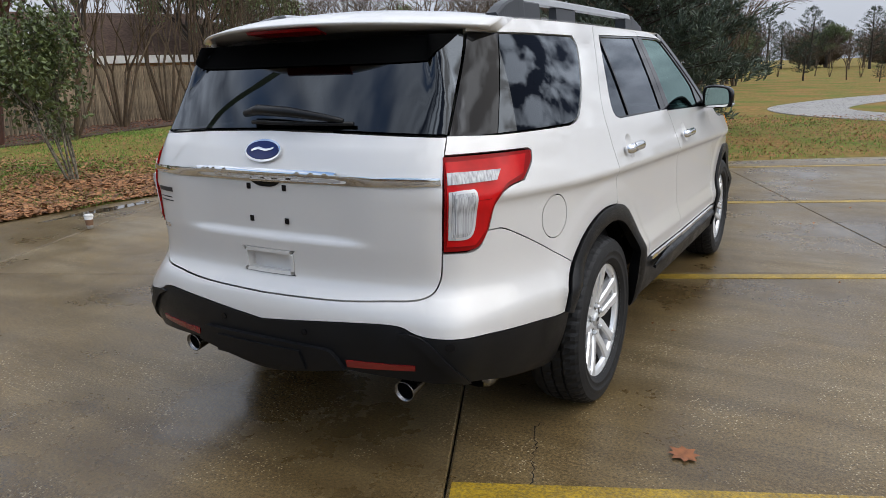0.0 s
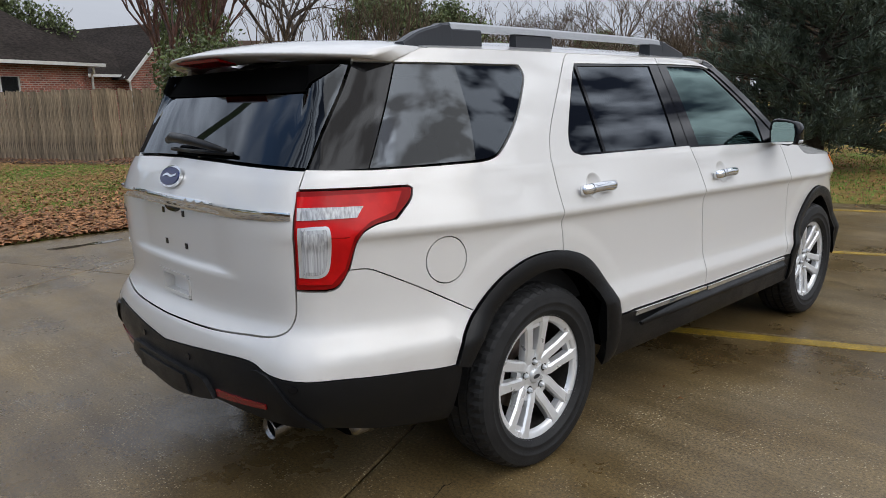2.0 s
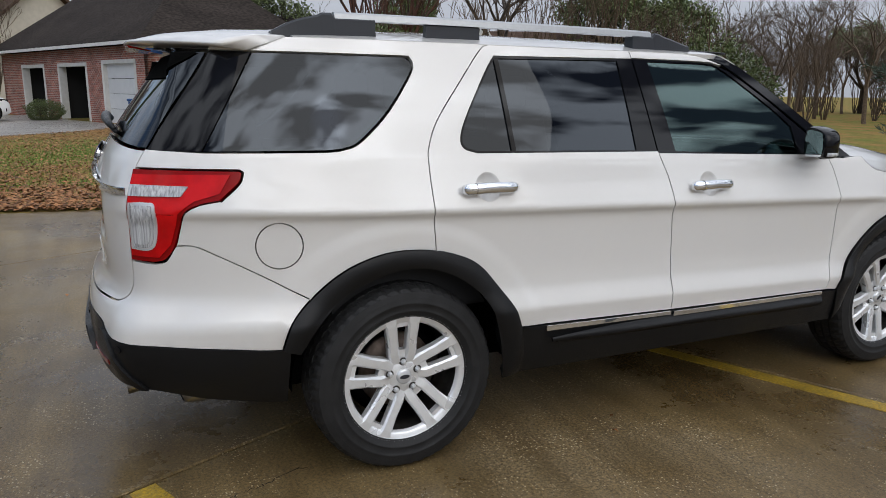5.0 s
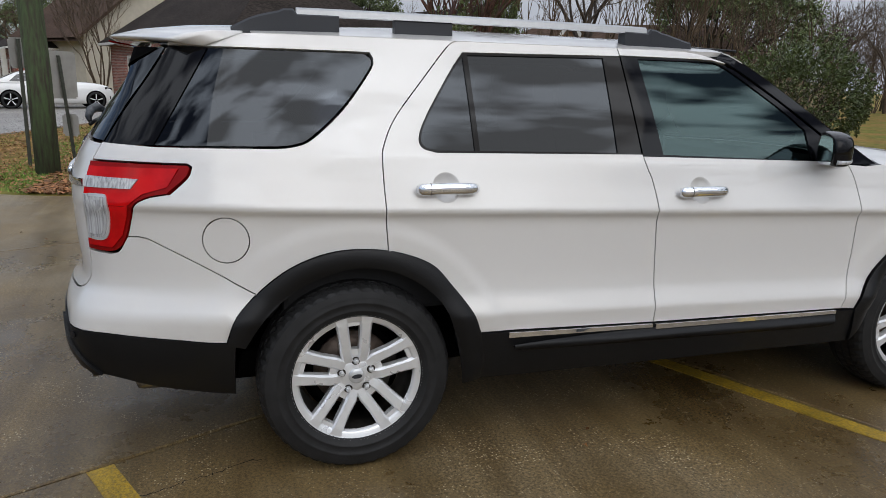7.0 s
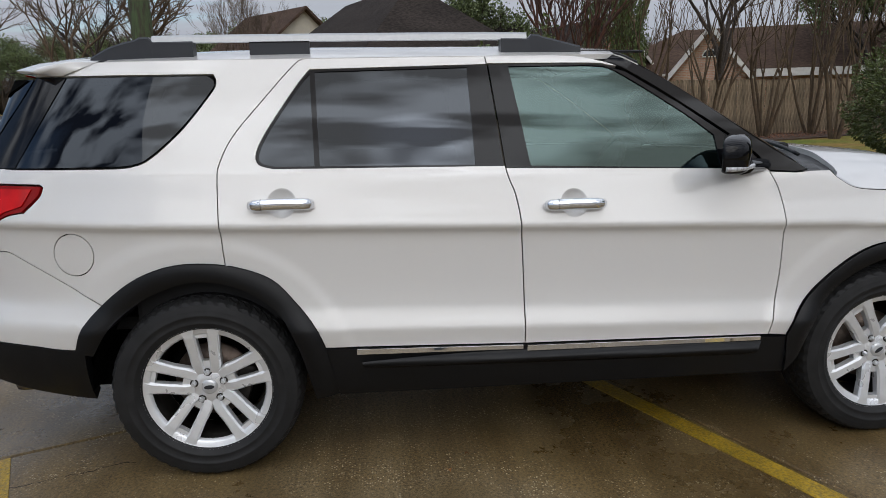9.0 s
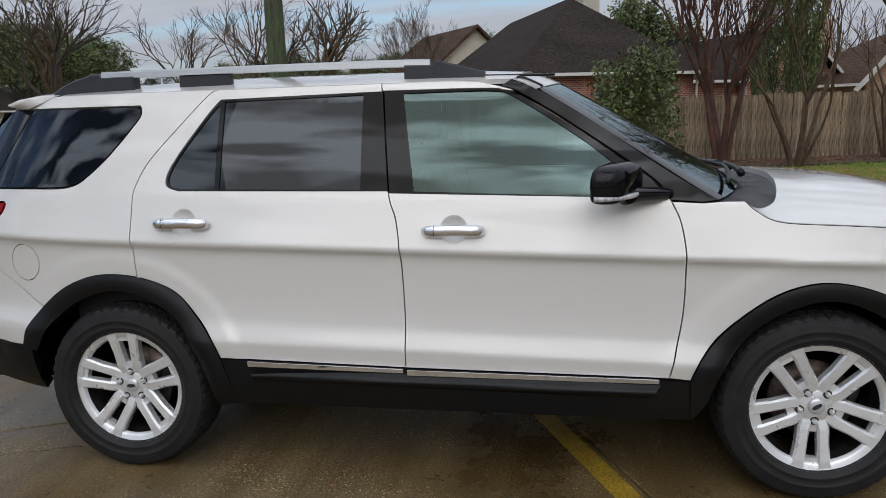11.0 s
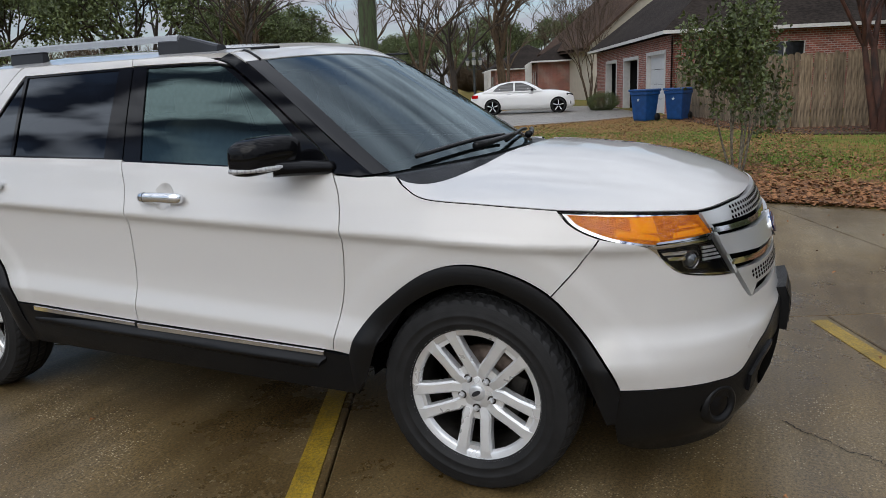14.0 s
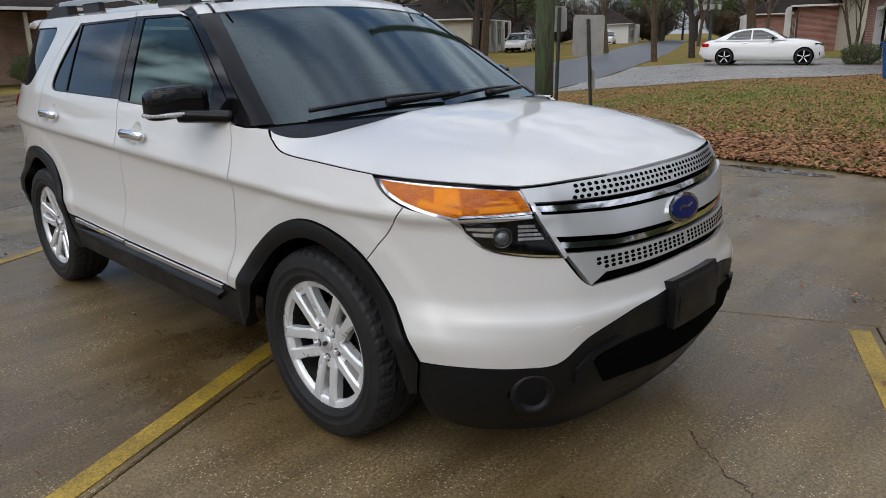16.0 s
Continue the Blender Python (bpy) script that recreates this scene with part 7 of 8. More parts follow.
def lamp_post(x, y):
    lamp = tagged(new("street_lamp"), "grey iron yard lamp post with clustered lanterns on grass", "street lamp")
    lamp.matrix_basis = pose(x, y, float(rise(x, y)), 0, 0, 20)
    v, f = lathe([(0.0, 0.0), (0.16, 0.0), (0.16, 0.25), (0.12, 0.32), (0.09, 0.36), (0.07, 0.5), (0.055, 2.3), (0.075, 2.34), (0.05, 2.4), (0.04, 2.75), (0.0, 2.75)], 20, "z")
    put("post", mesh_of("post", v, f, True), LAMP_IRON, lamp)
    for k in range(4):
        a = k * math.pi / 2
        r, z0 = (0.32, 2.35)
        c = (r * math.cos(a), r * math.sin(a))
        v, f = tube(smooth_line([(0, 0, 2.2), (0.6 * c[0], 0.6 * c[1], 2.12), (c[0], c[1], 2.2), (c[0], c[1], z0)], 5), 0.018, 6)
        put("arm", mesh_of("arm", v, f, True), LAMP_IRON, lamp)
        lantern_at(lamp, (c[0], c[1], z0))
    lantern_at(lamp, (0, 0, 2.75))


def lantern_at(lamp, at):
    v, f = lathe([(0.0, 0.0), (0.075, 0.0), (0.115, 0.24), (0.0, 0.24)], 6, "z")
    glass = put("lantern", mesh_of("lantern", v, f), LANTERN_GLASS, lamp, m=Matrix.Translation(at))
    v, f = lathe([(0.135, 0.235), (0.135, 0.25), (0.05, 0.34), (0.02, 0.36), (0.015, 0.41), (0.0, 0.41)], 6, "z")
    put("cap", mesh_of("cap", v, f), LAMP_IRON, glass)


lamp_post(-31.0, -11.4)

# paper cup on the wet lot
cup = tagged(new("paper_cup"), "white paper cup with brown sleeve standing on wet concrete", "cup")
cup.matrix_basis = pose(-4.92, -0.02, 0.0)
v, f = lathe([(0.0, 0.0), (0.030, 0.0), (0.044, 0.135), (0.041, 0.135), (0.028, 0.006)], 24, "z")
put("cup_body", mesh_of("cup_body", v, f, True), WHITE_TRIM, cup)
v, f = lathe([(0.0345, 0.035), (0.041, 0.095)], 24, "z")
put("sleeve", mesh_of("sleeve", v, f, True), node_mat("brown_card", (0.2, 0.11, 0.06), rough=0.8), cup)
v, f = lathe([(0.0, 0.148), (0.038, 0.148), (0.046, 0.138), (0.046, 0.13)], 24, "z")
put("cup_lid", mesh_of("cup_lid", v, f, True), WHITE_TRIM, cup)


def other_car(name, x, y, turn, length, height, width, base, paint, label, roof_from=0.30, roof_to=0.68, hood=0.66):
    """A parked car seen from afar: body, cabin glass, wheels, lamps. It heads along +x of its frame."""
    c = tagged(new(name), label, "car")
    c.matrix_basis = pose(x, y, float(rise(x, y)) + 0.02, 0, 0, turn)
    L, W, H = length / 2, width / 2, height
    side_top = smooth_line([(-L, 0.42 * H), (-L + 0.05, 0.60 * H), (-L * 0.86, hood * H + 0.03), (-L * 0.70, hood * H + 0.035), (0, hood * H), (L * 0.45, hood * H - 0.01), (L * 0.8, 0.56 * H), (L - 0.08, 0.48 * H), (L, 0.38 * H), (L - 0.02, 0.25 * H)], 6)
    xs = side_top[:, 0]
    v, f = [], []
    k = 7
    for px, pz in side_top:
        taper = 1 - 0.24 * (max(0, abs(px) / L - 0.70) / 0.30) ** 2
        for q, (wf, zf) in enumerate(((0.92, 0.0), (1.0, 0.25), (1.0, 0.6), (0.97, 0.86), (0.88, 0.98), (0.5, 1.0), (0.0, 1.015))):
            zz = 0.19 + (pz - 0.19) * zf
            v.append((px, W * wf * taper, zz))
    n = len(side_top)
    off = len(v)
    v += [(a, -b, c2) for a, b, c2 in v]
    for i in range(n - 1):
        for q in range(k - 1):
            a = (i * k + q, (i + 1) * k + q, (i + 1) * k + q + 1, i * k + q + 1)
            f.append(a[::-1])
            f.append(tuple(z + off for z in a))
    body = put("body", mesh_of("body", v, f, True), paint, c)
    x0, x1 = -L + 2 * L * roof_from, -L + 2 * L * roof_to
    xa, xb = x0 - 0.22 * L - 0.2, x1 + 0.34 * L
    cab = smooth_line([(xa, hood * H), (x0, 0.965 * H), ((x0 + x1) / 2, H), (x1, 0.955 * H), (xb, hood * H - 0.02)], 6)
    for nm, grow, mat, lo in (("cabin_glass", 0.0, WINDOW_PANE, 0.0), ("roof", 0.006, paint, 0.93)):
        v, f = [], []
        for px, pz in cab:
            for wf, t in ((0.90, 0.0), (0.74, 0.88), (0.68, 0.97), (0.3, 1.0), (0.0, 1.0)):
                zz = hood * H - 0.05 + (pz - hood * H + 0.05) * t
                if nm == "roof":
                    zz = max(zz, 0.92 * H)
                v.append((px, W * wf + grow, zz + grow * 2))
        off = len(v)
        v += [(a, -b, d) for a, b, d in v]
        for i in range(len(cab) - 1):
            if nm == "roof" and cab[i][1] < 0.93 * H:
                continue
            for q in range(4):
                a = (i * 5 + q, (i + 1) * 5 + q, (i + 1) * 5 + q + 1, i * 5 + q + 1)
                f += [a[::-1], tuple(z + off for z in a)]
        put(nm, mesh_of(nm, v, f, True), mat, c)
    for sy in (-1, 1):                                   # pillars
        for pts in ([(xa + 0.05, hood * H), (x0 + 0.02, 0.955 * H)], [(xb - 0.04, hood * H), (x1, 0.945 * H)], [((x0 + x1) / 2 - 0.05, hood * H), ((x0 + x1) / 2 - 0.12, 0.97 * H)]):
            vv, ff = tube([(px, sy * W * (0.90 - 0.17 * (pz - hood * H) / (H - hood * H) + 0.005), pz) for px, pz in pts], 0.04, 6)
            put("pillar", mesh_of("pillar", vv, ff, True), paint, c)
        for wx in (-base / 2 - 0.02, base / 2 - 0.02):
            wheel = new("wheel")
            wheel.parent = c
            wheel.matrix_basis = pose(wx, sy * (W - 0.10), 0.33, 0, 0, 90 * sy)
            vv, ff = lathe([(0.235, 0.10), (0.30, 0.115), (0.325, 0.09), (0.33, 0), (0.325, -0.09), (0.24, -0.1)], 36)
            put("tyre", mesh_of("tyre", vv, ff, True), RUBBER, wheel)
            vv, ff = lathe([(0.0, 0.085), (0.04, 0.085), (0.045, 0.075), (0.20, 0.04), (0.22, 0.1), (0.238, 0.105)], 36)
            put("rim", mesh_of("rim", vv, ff, True), DARK_METAL, wheel)
            for i in range(5):
                bm = box_bm(0.02, 0.05, 0.2, (0.09, 0, 0.125), 0.008)
                bmesh.ops.transform(bm, matrix=Matrix.Rotation(2 * math.pi * i / 5, 4, "X"), verts=bm.verts)
                bm_put("spoke", bm, ALLOY, wheel)
        for sgn, mat, nm in ((1, CLEAR_LENS, "headlight"), (-1, RED_LENS, "tail_light")):
            bm = box_bm(0.30, 0.30, 0.11, (0, 0, 0), 0.045, segments=3)
            bm_put(nm, bm, mat, c, m=pose(sgn * (L - 0.27), sy * (W - 0.27), 0.445 * H if sgn > 0 else 0.55 * H, 0, 0, -sgn * sy * 30))
        arch = []
        for wx in (-base / 2 - 0.02, base / 2 - 0.02):
            a = np.linspace(0.0, math.pi, 18)
            # black ring on the uncut body stands for the shaded gap round the tyre
            vv = [(wx + r * math.cos(q), sy * (W + 0.004), 0.33 + r * math.sin(q)) for q in a for r in (0.33, 0.372)]
            put("wheel_arch", mesh_of("wheel_arch", vv, [(2 * i, 2 * i + 1, 2 * i + 3, 2 * i + 2) for i in range(17)]), UNDER, c)
        bm_put("door_mirror", box_bm(0.12, 0.16, 0.1, (x1 + 0.16 * L, sy * (W + 0.06), hood * H + 0.05), 0.03), paint, c)
        bm_put("sill", box_bm(base * 0.72, 0.03, 0.06, (0, sy * (W - 0.005), 0.24), 0.01), UNDER, c)
    bm_put("underbody", box_bm(length * 0.86, width * 0.8, 0.12, (0, 0, 0.24), 0.02), UNDER, c)
    return c


CAR_WHITE = node_mat("white_car_paint", (0.74, 0.74, 0.73), rough=0.3, coat=1.0)


def sedan_at(x, y, turn, L=4.42, W=0.89):
    """A white four-door sedan; it heads along +x of its frame, with its middle at the origin."""
    c = tagged(new("sedan"), "white four-door sedan with black five-spoke wheels on the driveway", "car")
    c.matrix_basis = pose(x, y, float(rise(x, y)) + 0.03, 0, 0, turn) @ Matrix.Scale(1.06, 4)
    along = lambda k: -L / 2 + L * k
    axles, radius = (along(0.223), along(0.847)), 0.305
    shoulder = smooth_line([(0.0, 0.50), (0.012, 0.72), (0.035, 0.86), (0.09, 0.945), (0.17, 0.965), (0.35, 0.94), (0.60, 0.93), (0.70, 0.955), (0.80, 0.945), (0.90, 0.885), (0.96, 0.80), (0.99, 0.66), (1.0, 0.45)], 6)
    under = lambda k: float(np.interp(k, [0, 0.05, 0.12, 0.9, 0.96, 1.0], [0.40, 0.24, 0.19, 0.17, 0.19, 0.30]))
    v, f, n = [], [], 8
    for k, top in shoulder:
        end = max(0.0, abs(k - 0.5) / 0.5 - 0.66) / 0.34
        w = W * (1 - 0.30 * end ** 2.4)
        lo = min(under(k), top - 0.02)
        for wf, zf in ((0.88, 0.0), (0.985, 0.10), (1.0, 0.34), (0.985, 0.62), (0.965, 0.84), (0.90, 0.955), (0.5, 1.0), (0.0, 1.015)):
            v.append((along(k), w * wf, lo + (top - lo) * zf))
    o = len(v)
    v += [(a, -b, d) for a, b, d in v]
    for i in range(len(shoulder) - 1):
        for q in range(n - 1):
            face = (i * n + q, (i + 1) * n + q, (i + 1) * n + q + 1, i * n + q + 1)
            f += [face[::-1], tuple(z + o for z in face)]
    put("body", mesh_of("body", v, f, True), CAR_WHITE, c)
    crown = smooth_line([(0.13, 0.955), (0.20, 1.10), (0.28, 1.26), (0.37, 1.335), (0.46, 1.36), (0.54, 1.325), (0.62, 1.16), (0.70, 0.95)], 6)
    flank = lambda z: W * (0.94 - 0.26 * np.clip((z - 0.92) / 0.44, 0, 1) ** 1.3)
    v, f, n = [], [], 7
    for k, top in crown:
        for t, wf in ((0.0, 1.0), (0.35, 1.0), (0.68, 1.0), (0.90, 0.985), (0.985, 0.90), (1.0, 0.5), (1.0, 0.0)):
            z = 0.90 + (top - 0.90) * t
            v.append((along(k), float(flank(z)) * wf, z))
    o = len(v)
    v += [(a, -b, d) for a, b, d in v]
    for i in range(len(crown) - 1):
        for q in range(n - 1):
            face = (i * n + q, (i + 1) * n + q, (i + 1) * n + q + 1, i * n + q + 1)
            f += [face[::-1], tuple(z + o for z in face)]
    put("cabin", mesh_of("cabin", v, f, True), CAR_WHITE, c)
    for k0, k1, name in ((0.555, 0.685, "windshield"), (0.265, 0.155, "rear_window")):
        low, high = float(np.interp(k1, crown[:, 0], crown[:, 1])), float(np.interp(k0, crown[:, 0], crown[:, 1]))
        out_x = 0.012 if k1 > k0 else -0.012
        corners = [(along(k1) + out_x, q * 0.80 * float(flank(low)), low + 0.012) for q in (-1, 1)] + [(along(k0) + out_x, q * 0.84 * float(flank(high)), high + 0.012) for q in (1, -1)]
        put(name, mesh_of(name, corners + [(a, b, d - 0.03) for a, b, d in corners], [(0, 1, 2, 3), (0, 4, 5, 1), (1, 5, 6, 2), (2, 6, 7, 3), (3, 7, 4, 0)]), WINDOW_PANE, c)
    for sy in (1, -1):
        pane_at = lambda u, z: np.stack([u, sy * (flank(z) + 0.006), z], -1)
        for name, line in (("rear_side_window", [(0.225, 0.955), (0.285, 1.19), (0.37, 1.285), (0.424, 1.295), (0.424, 0.955)]), ("front_side_window", [(0.436, 0.955), (0.436, 1.295), (0.50, 1.285), (0.565, 1.18), (0.645, 0.975), (0.62, 0.955)])):
            sheet(name, loop_of([(along(a), z) for a, z in line]), pane_at, WINDOW_PANE, c, step=0.3, depth=0.004)
        for k in (0.36, 0.57):
            put("door_handle", mesh_of("door_handle", *tube([(along(k), sy * 0.985 * W, 0.83), (along(k) + 0.17, sy * 0.985 * W, 0.835)], 0.013, 6)), CHROME, c)
        bm_put("door_mirror", box_bm(0.10, 0.17, 0.11, (along(0.60), sy * (W + 0.02), 0.985), 0.035), UNDER, c)
        bm_put("headlight", box_bm(0.34, 0.16, 0.13, (0, 0, 0), 0.05, segments=3), GLOSS_BLACK, c, m=pose(along(0.945), sy * 0.735 * W, 0.715, 0, 8, -sy * 34))
        bm_put("tail_light", box_bm(0.30, 0.10, 0.14, (0, 0, 0), 0.045, segments=3), RED_LENS, c, m=pose(along(0.055), sy * 0.835 * W, 0.76, 0, 0, sy * 22))
        bm_put("bumper_vent", box_bm(0.20, 0.05, 0.14, (0, 0, 0), 0.03, segments=2), UNDER, c, m=pose(along(0.972), sy * 0.76 * W, 0.40, 0, 0, -sy * 42))
        for ax in axles:
            wheel = new("wheel")
            wheel.parent = c
            wheel.matrix_basis = pose(ax, sy * (W - 0.05), radius, 0, 0, 90 * sy)
            # black disc over the body side paints the dark of the wheel opening
            vv, ff = lathe([(0.0, 0.062), (0.345, 0.062), (0.345, -0.1)], 40)
            put("wheel_arch", mesh_of("wheel_arch", vv, ff), UNDER, wheel, m=pose(0, 0, 0.012))
            vv, ff = lathe([(0.222, 0.090), (0.27, 0.104), (0.297, 0.085), (radius, 0.05), (radius, -0.09), (0.24, -0.1)], 40)
            put("tyre", mesh_of("tyre", vv, ff, True), RUBBER, wheel)
            vv, ff = lathe([(0.0, 0.066), (0.20, 0.066), (0.215, 0.092), (0.226, 0.094)], 40)
            put("rim", mesh_of("rim", vv, ff), UNDER, wheel)
            for i in range(5):
                bm = bmesh.new()
                for w0, r0, xx in ((0.012, 0.03, 0.092), (0.021, 0.222, 0.096)):
                    for q in (-1, 1):
                        bm.verts.new((xx, q * w0, r0))
                        bm.verts.new((xx - 0.02, q * w0, r0))
                bmesh.ops.convex_hull(bm, input=bm.verts)
                bmesh.ops.transform(bm, matrix=Matrix.Rotation(2 * math.pi * i / 5, 4, "X"), verts=bm.verts)
                bm_put("spoke", bm, ALLOY, wheel)
    return c


sedan_at(-28.6, -8.1, 106)
other_car("hatchback", -50, -37.5, 26, 4.5, 1.68, 1.85, 2.66, CAR_WHITE, "white compact suv parked across the street", roof_from=0.16, roof_to=0.62)
other_car("hatchback", -53.5, -39.6, 26, 4.4, 1.62, 1.8, 2.6, node_mat("dark_red_car_paint", (0.06, 0.012, 0.014), rough=0.3, coat=1.0), "dark red hatchback parked across the street", roof_from=0.16, roof_to=0.62)
other_car("van", -93, -54.5, 26, 5.4, 1.9, 1.95, 3.3, CAR_WHITE, "white pickup parked far down the street", roof_from=0.45, roof_to=0.7)


# ---- trees, shrubs, leaves ----
BARK = node_mat("grey_brown_bark", (0.110, 0.074, 0.043), rough=0.95, vary=0.5, scale=14, stretch=(1, 1, 0.4), bump=0.7, bump_scale=25)
DARK_BARK = node_mat("dark_wet_bark", (0.060, 0.046, 0.036), rough=0.9, vary=0.5, scale=14, bump=0.7, bump_scale=25)
RED_BARK = node_mat("smooth_red_bark", (0.095, 0.036, 0.022), rough=0.7, dark=(0.035, 0.018, 0.013), scale=9, stretch=(1, 1, 0.4), bump=0.3, bump_scale=20)
PALE_BARK = node_mat("pale_lichen_bark", (0.20, 0.175, 0.125), rough=0.9, dark=(0.06, 0.048, 0.034), scale=22, bump=0.5, bump_scale=40)
LEAF_HOLLY = node_mat("dark_evergreen_leaf", (0.074, 0.096, 0.028), rough=0.45, per_island=0.45, spec=0.4)
LEAF_OAK = node_mat("live_oak_leaf", (0.095, 0.122, 0.042), rough=0.6, per_island=0.5)
NEEDLE = node_mat("blue_green_needles", (0.066, 0.088, 0.060), rough=0.7, per_island=0.45)
PINE = node_mat("dark_pine_needles", (0.026, 0.042, 0.020), rough=0.8, per_island=0.5)
DRY_LEAF = node_mat("fallen_brown_leaf", (0.235, 0.105, 0.040), rough=0.75, per_island=0.65)
STRAW = node_mat("grass_blade", (0.15, 0.24, 0.040), rough=0.8, per_island=0.5)
MULCH = node_mat("dark_mulch", (0.075, 0.042, 0.026), rough=0.95, vary=0.55, scale=18, bump=1.0, bump_scale=40)


BRANCHES = {}


class Wood:
    """Grows tapered branches and keeps their rings; leaves may sit on the twigs."""

    def __init__(self, seed):
        self.rng = random.Random(seed)
        self.v, self.f, self.tips, self.thick = [], [], [], []

    def limb(self, start, way, length, r0, r1, bend=0.25, sides=6, steps=5, lift=0.1):
        rng = self.rng
        p, d = Vector(start), Vector(way).normalized()
        pts, rad = [p.copy()], [r0]
        for i in range(steps):
            d = (d + Vector((rng.uniform(-bend, bend), rng.uniform(-bend, bend), rng.uniform(-bend, bend) + lift)) * 0.5).normalized()
            p = p + d * (length / steps)
            pts.append(p.copy())
            rad.append(r0 + (r1 - r0) * (i + 1) / steps)
        v, f = tube(pts, rad, sides, False)
        o = len(self.v)
        self.v += v
        self.f += [tuple(q + o for q in face) for face in f]
        self.thick += [r0] * len(f)
        return pts, d

    def spread(self, start, way, length, r, level, fork=3, angle=0.6, shrink_by=0.68, bend=0.25, lift=0.1, least=0.004):
        steps = 5 if level > 1 else 3
        pts, d = self.limb(start, way, length, r, max(least, r * 0.55), bend, 7 if r > 0.06 else (5 if r > 0.02 else 3), steps, lift)
        if level == 0:
            self.tips.append((pts[-1], d))
            return
        for i in range(fork):
            k = pts[-1] if i < 2 else pts[self.rng.randrange(2, len(pts))]
            a = self.rng.uniform(0, 2 * math.pi)
            o = d.orthogonal().normalized()
            o = Matrix.Rotation(a, 3, d) @ o
            s = angle * self.rng.uniform(0.6, 1.2)
            self.spread(k, d * math.cos(s) + o * math.sin(s), length * shrink_by * self.rng.uniform(0.75, 1.15), max(least, r * 0.6), level - 1, fork, angle, shrink_by, bend, lift, least)

    def mesh(self, name, mat):
        least = 0.36 * max(self.thick)
        pieces = []
        for want in (True, False):
            faces = [q for q, r in zip(self.f, self.thick) if (r >= least) == want]
            used = {k: i for i, k in enumerate(sorted({k for q in faces for k in q}))}
            me = mesh_of(name, [self.v[k] for k in used], [tuple(used[k] for k in q) for q in faces], True)
            me.materials.append(mat)
            pieces.append(me)
        if pieces[1].polygons:
            BRANCHES[pieces[0].name] = pieces[1]
        return pieces[0]


def blades(points, rng, size, mat, name, droop=0.0, ratio=0.5, fold=True):
    """Many small leaf blades, each a folded pair of triangles, at points with a direction."""
    v, f = [], []
    for p, d in points:
        d = Vector(d)
        d.z -= droop
        d.normalize()
        w = d.orthogonal().normalized()
        w = Matrix.Rotation(rng.uniform(0, 6.28), 3, d) @ w
        s = size * rng.uniform(0.6, 1.3)
        n = d.cross(w) * s * 0.12
        k = len(v)
        v += [p, p + d * s * 0.5 + w * s * ratio * 0.5 + n, p + d * s, p + d * s * 0.5 - w * s * ratio * 0.5 + n]
        f.append((k, k + 1, k + 2, k + 3))
    me = mesh_of(name, v, f)
    me.materials.append(mat)
    return me


def rand_dir(rng):
    z, a = rng.uniform(-1, 1), rng.uniform(0, 2 * math.pi)
    r = math.sqrt(1 - z * z)
    return Vector((r * math.cos(a), r * math.sin(a), z))


def plant(name, trunk_me, crown_me, m, label, group=""):
    t = tagged(new(name), label, "tree" if "tree" in name or "conifer" in name else "shrub", group)
    t.matrix_basis = m
    new("trunk", trunk_me).parent = t
    if trunk_me.name in BRANCHES:
        br = tagged(new("twig_crown", BRANCHES[trunk_me.name]), "fine forking branches and twigs", kind="stuff")
        br.parent = t
    if crown_me:
        new("crown", crown_me).parent = t
    return t


def bare_tree(seed, h, r, mat, fork=3, level=5, angle=0.5):
    w = Wood(seed)
    pts, d = w.limb((0, 0, -0.1), (w.rng.uniform(-0.08, 0.08), w.rng.uniform(-0.08, 0.08), 1), h * 0.3, r, r * 0.8, 0.08, 9)
    for i in range(4):
        a = i * 1.6 + w.rng.uniform(-0.4, 0.4)
        s = w.rng.uniform(0.25, 0.6)
        w.spread(pts[-1 - (i % 2)], (math.cos(a) * s, math.sin(a) * s, 1), h * 0.26, r * 0.55, level - 1, fork, angle, 0.72, 0.3, 0.05, 0.006)
    return w.mesh("bare_tree_wood", mat)


def many_stems(seed, h, n, r, mat, spread=0.35, level=4, fork=3):
    w = Wood(seed)
    for i in range(n):
        a = 2 * math.pi * i / n + w.rng.uniform(-0.3, 0.3)
        s = spread * w.rng.uniform(0.4, 1.2)
        w.spread((0.1 * math.cos(a), 0.1 * math.sin(a), -0.05), (s * math.cos(a), s * math.sin(a), 1), h * 0.36, r * w.rng.uniform(0.7, 1.2), level, fork, 0.38, 0.66, 0.16, 0.12, 0.005)
    return w.mesh("stem_wood", mat), w.tips


# holly-like shrub on the lawn beside the lot
def lawn_shrub():
    w = Wood(21)
    for i in range(6):
        a = i * 1.05
        s = 0.12 + 0.13 * (i % 3)
        w.spread((0.07 * math.cos(a), 0.07 * math.sin(a), -0.05), (s * math.cos(a), s * math.sin(a), 1), 1.15, 0.021, 3, 3, 0.42, 0.62, 0.16, 0.18, 0.004)
    rng = w.rng
    pts = []
    for i in range(6200):
        p, d = w.tips[rng.randrange(len(w.tips))]
        q = p + rand_dir(rng) * rng.uniform(0, 0.18) + Vector((0, 0, rng.uniform(-0.75, 0.10)))
        if q.z > 0.58:
            pts.append((q, rand_dir(rng) + Vector((0, 0, 0.4))))
    return w.mesh("shrub_stems", PALE_BARK), blades(pts, rng, 0.080, LEAF_HOLLY, "shrub_leaves", ratio=0.6)


s_wood, s_leaf = lawn_shrub()
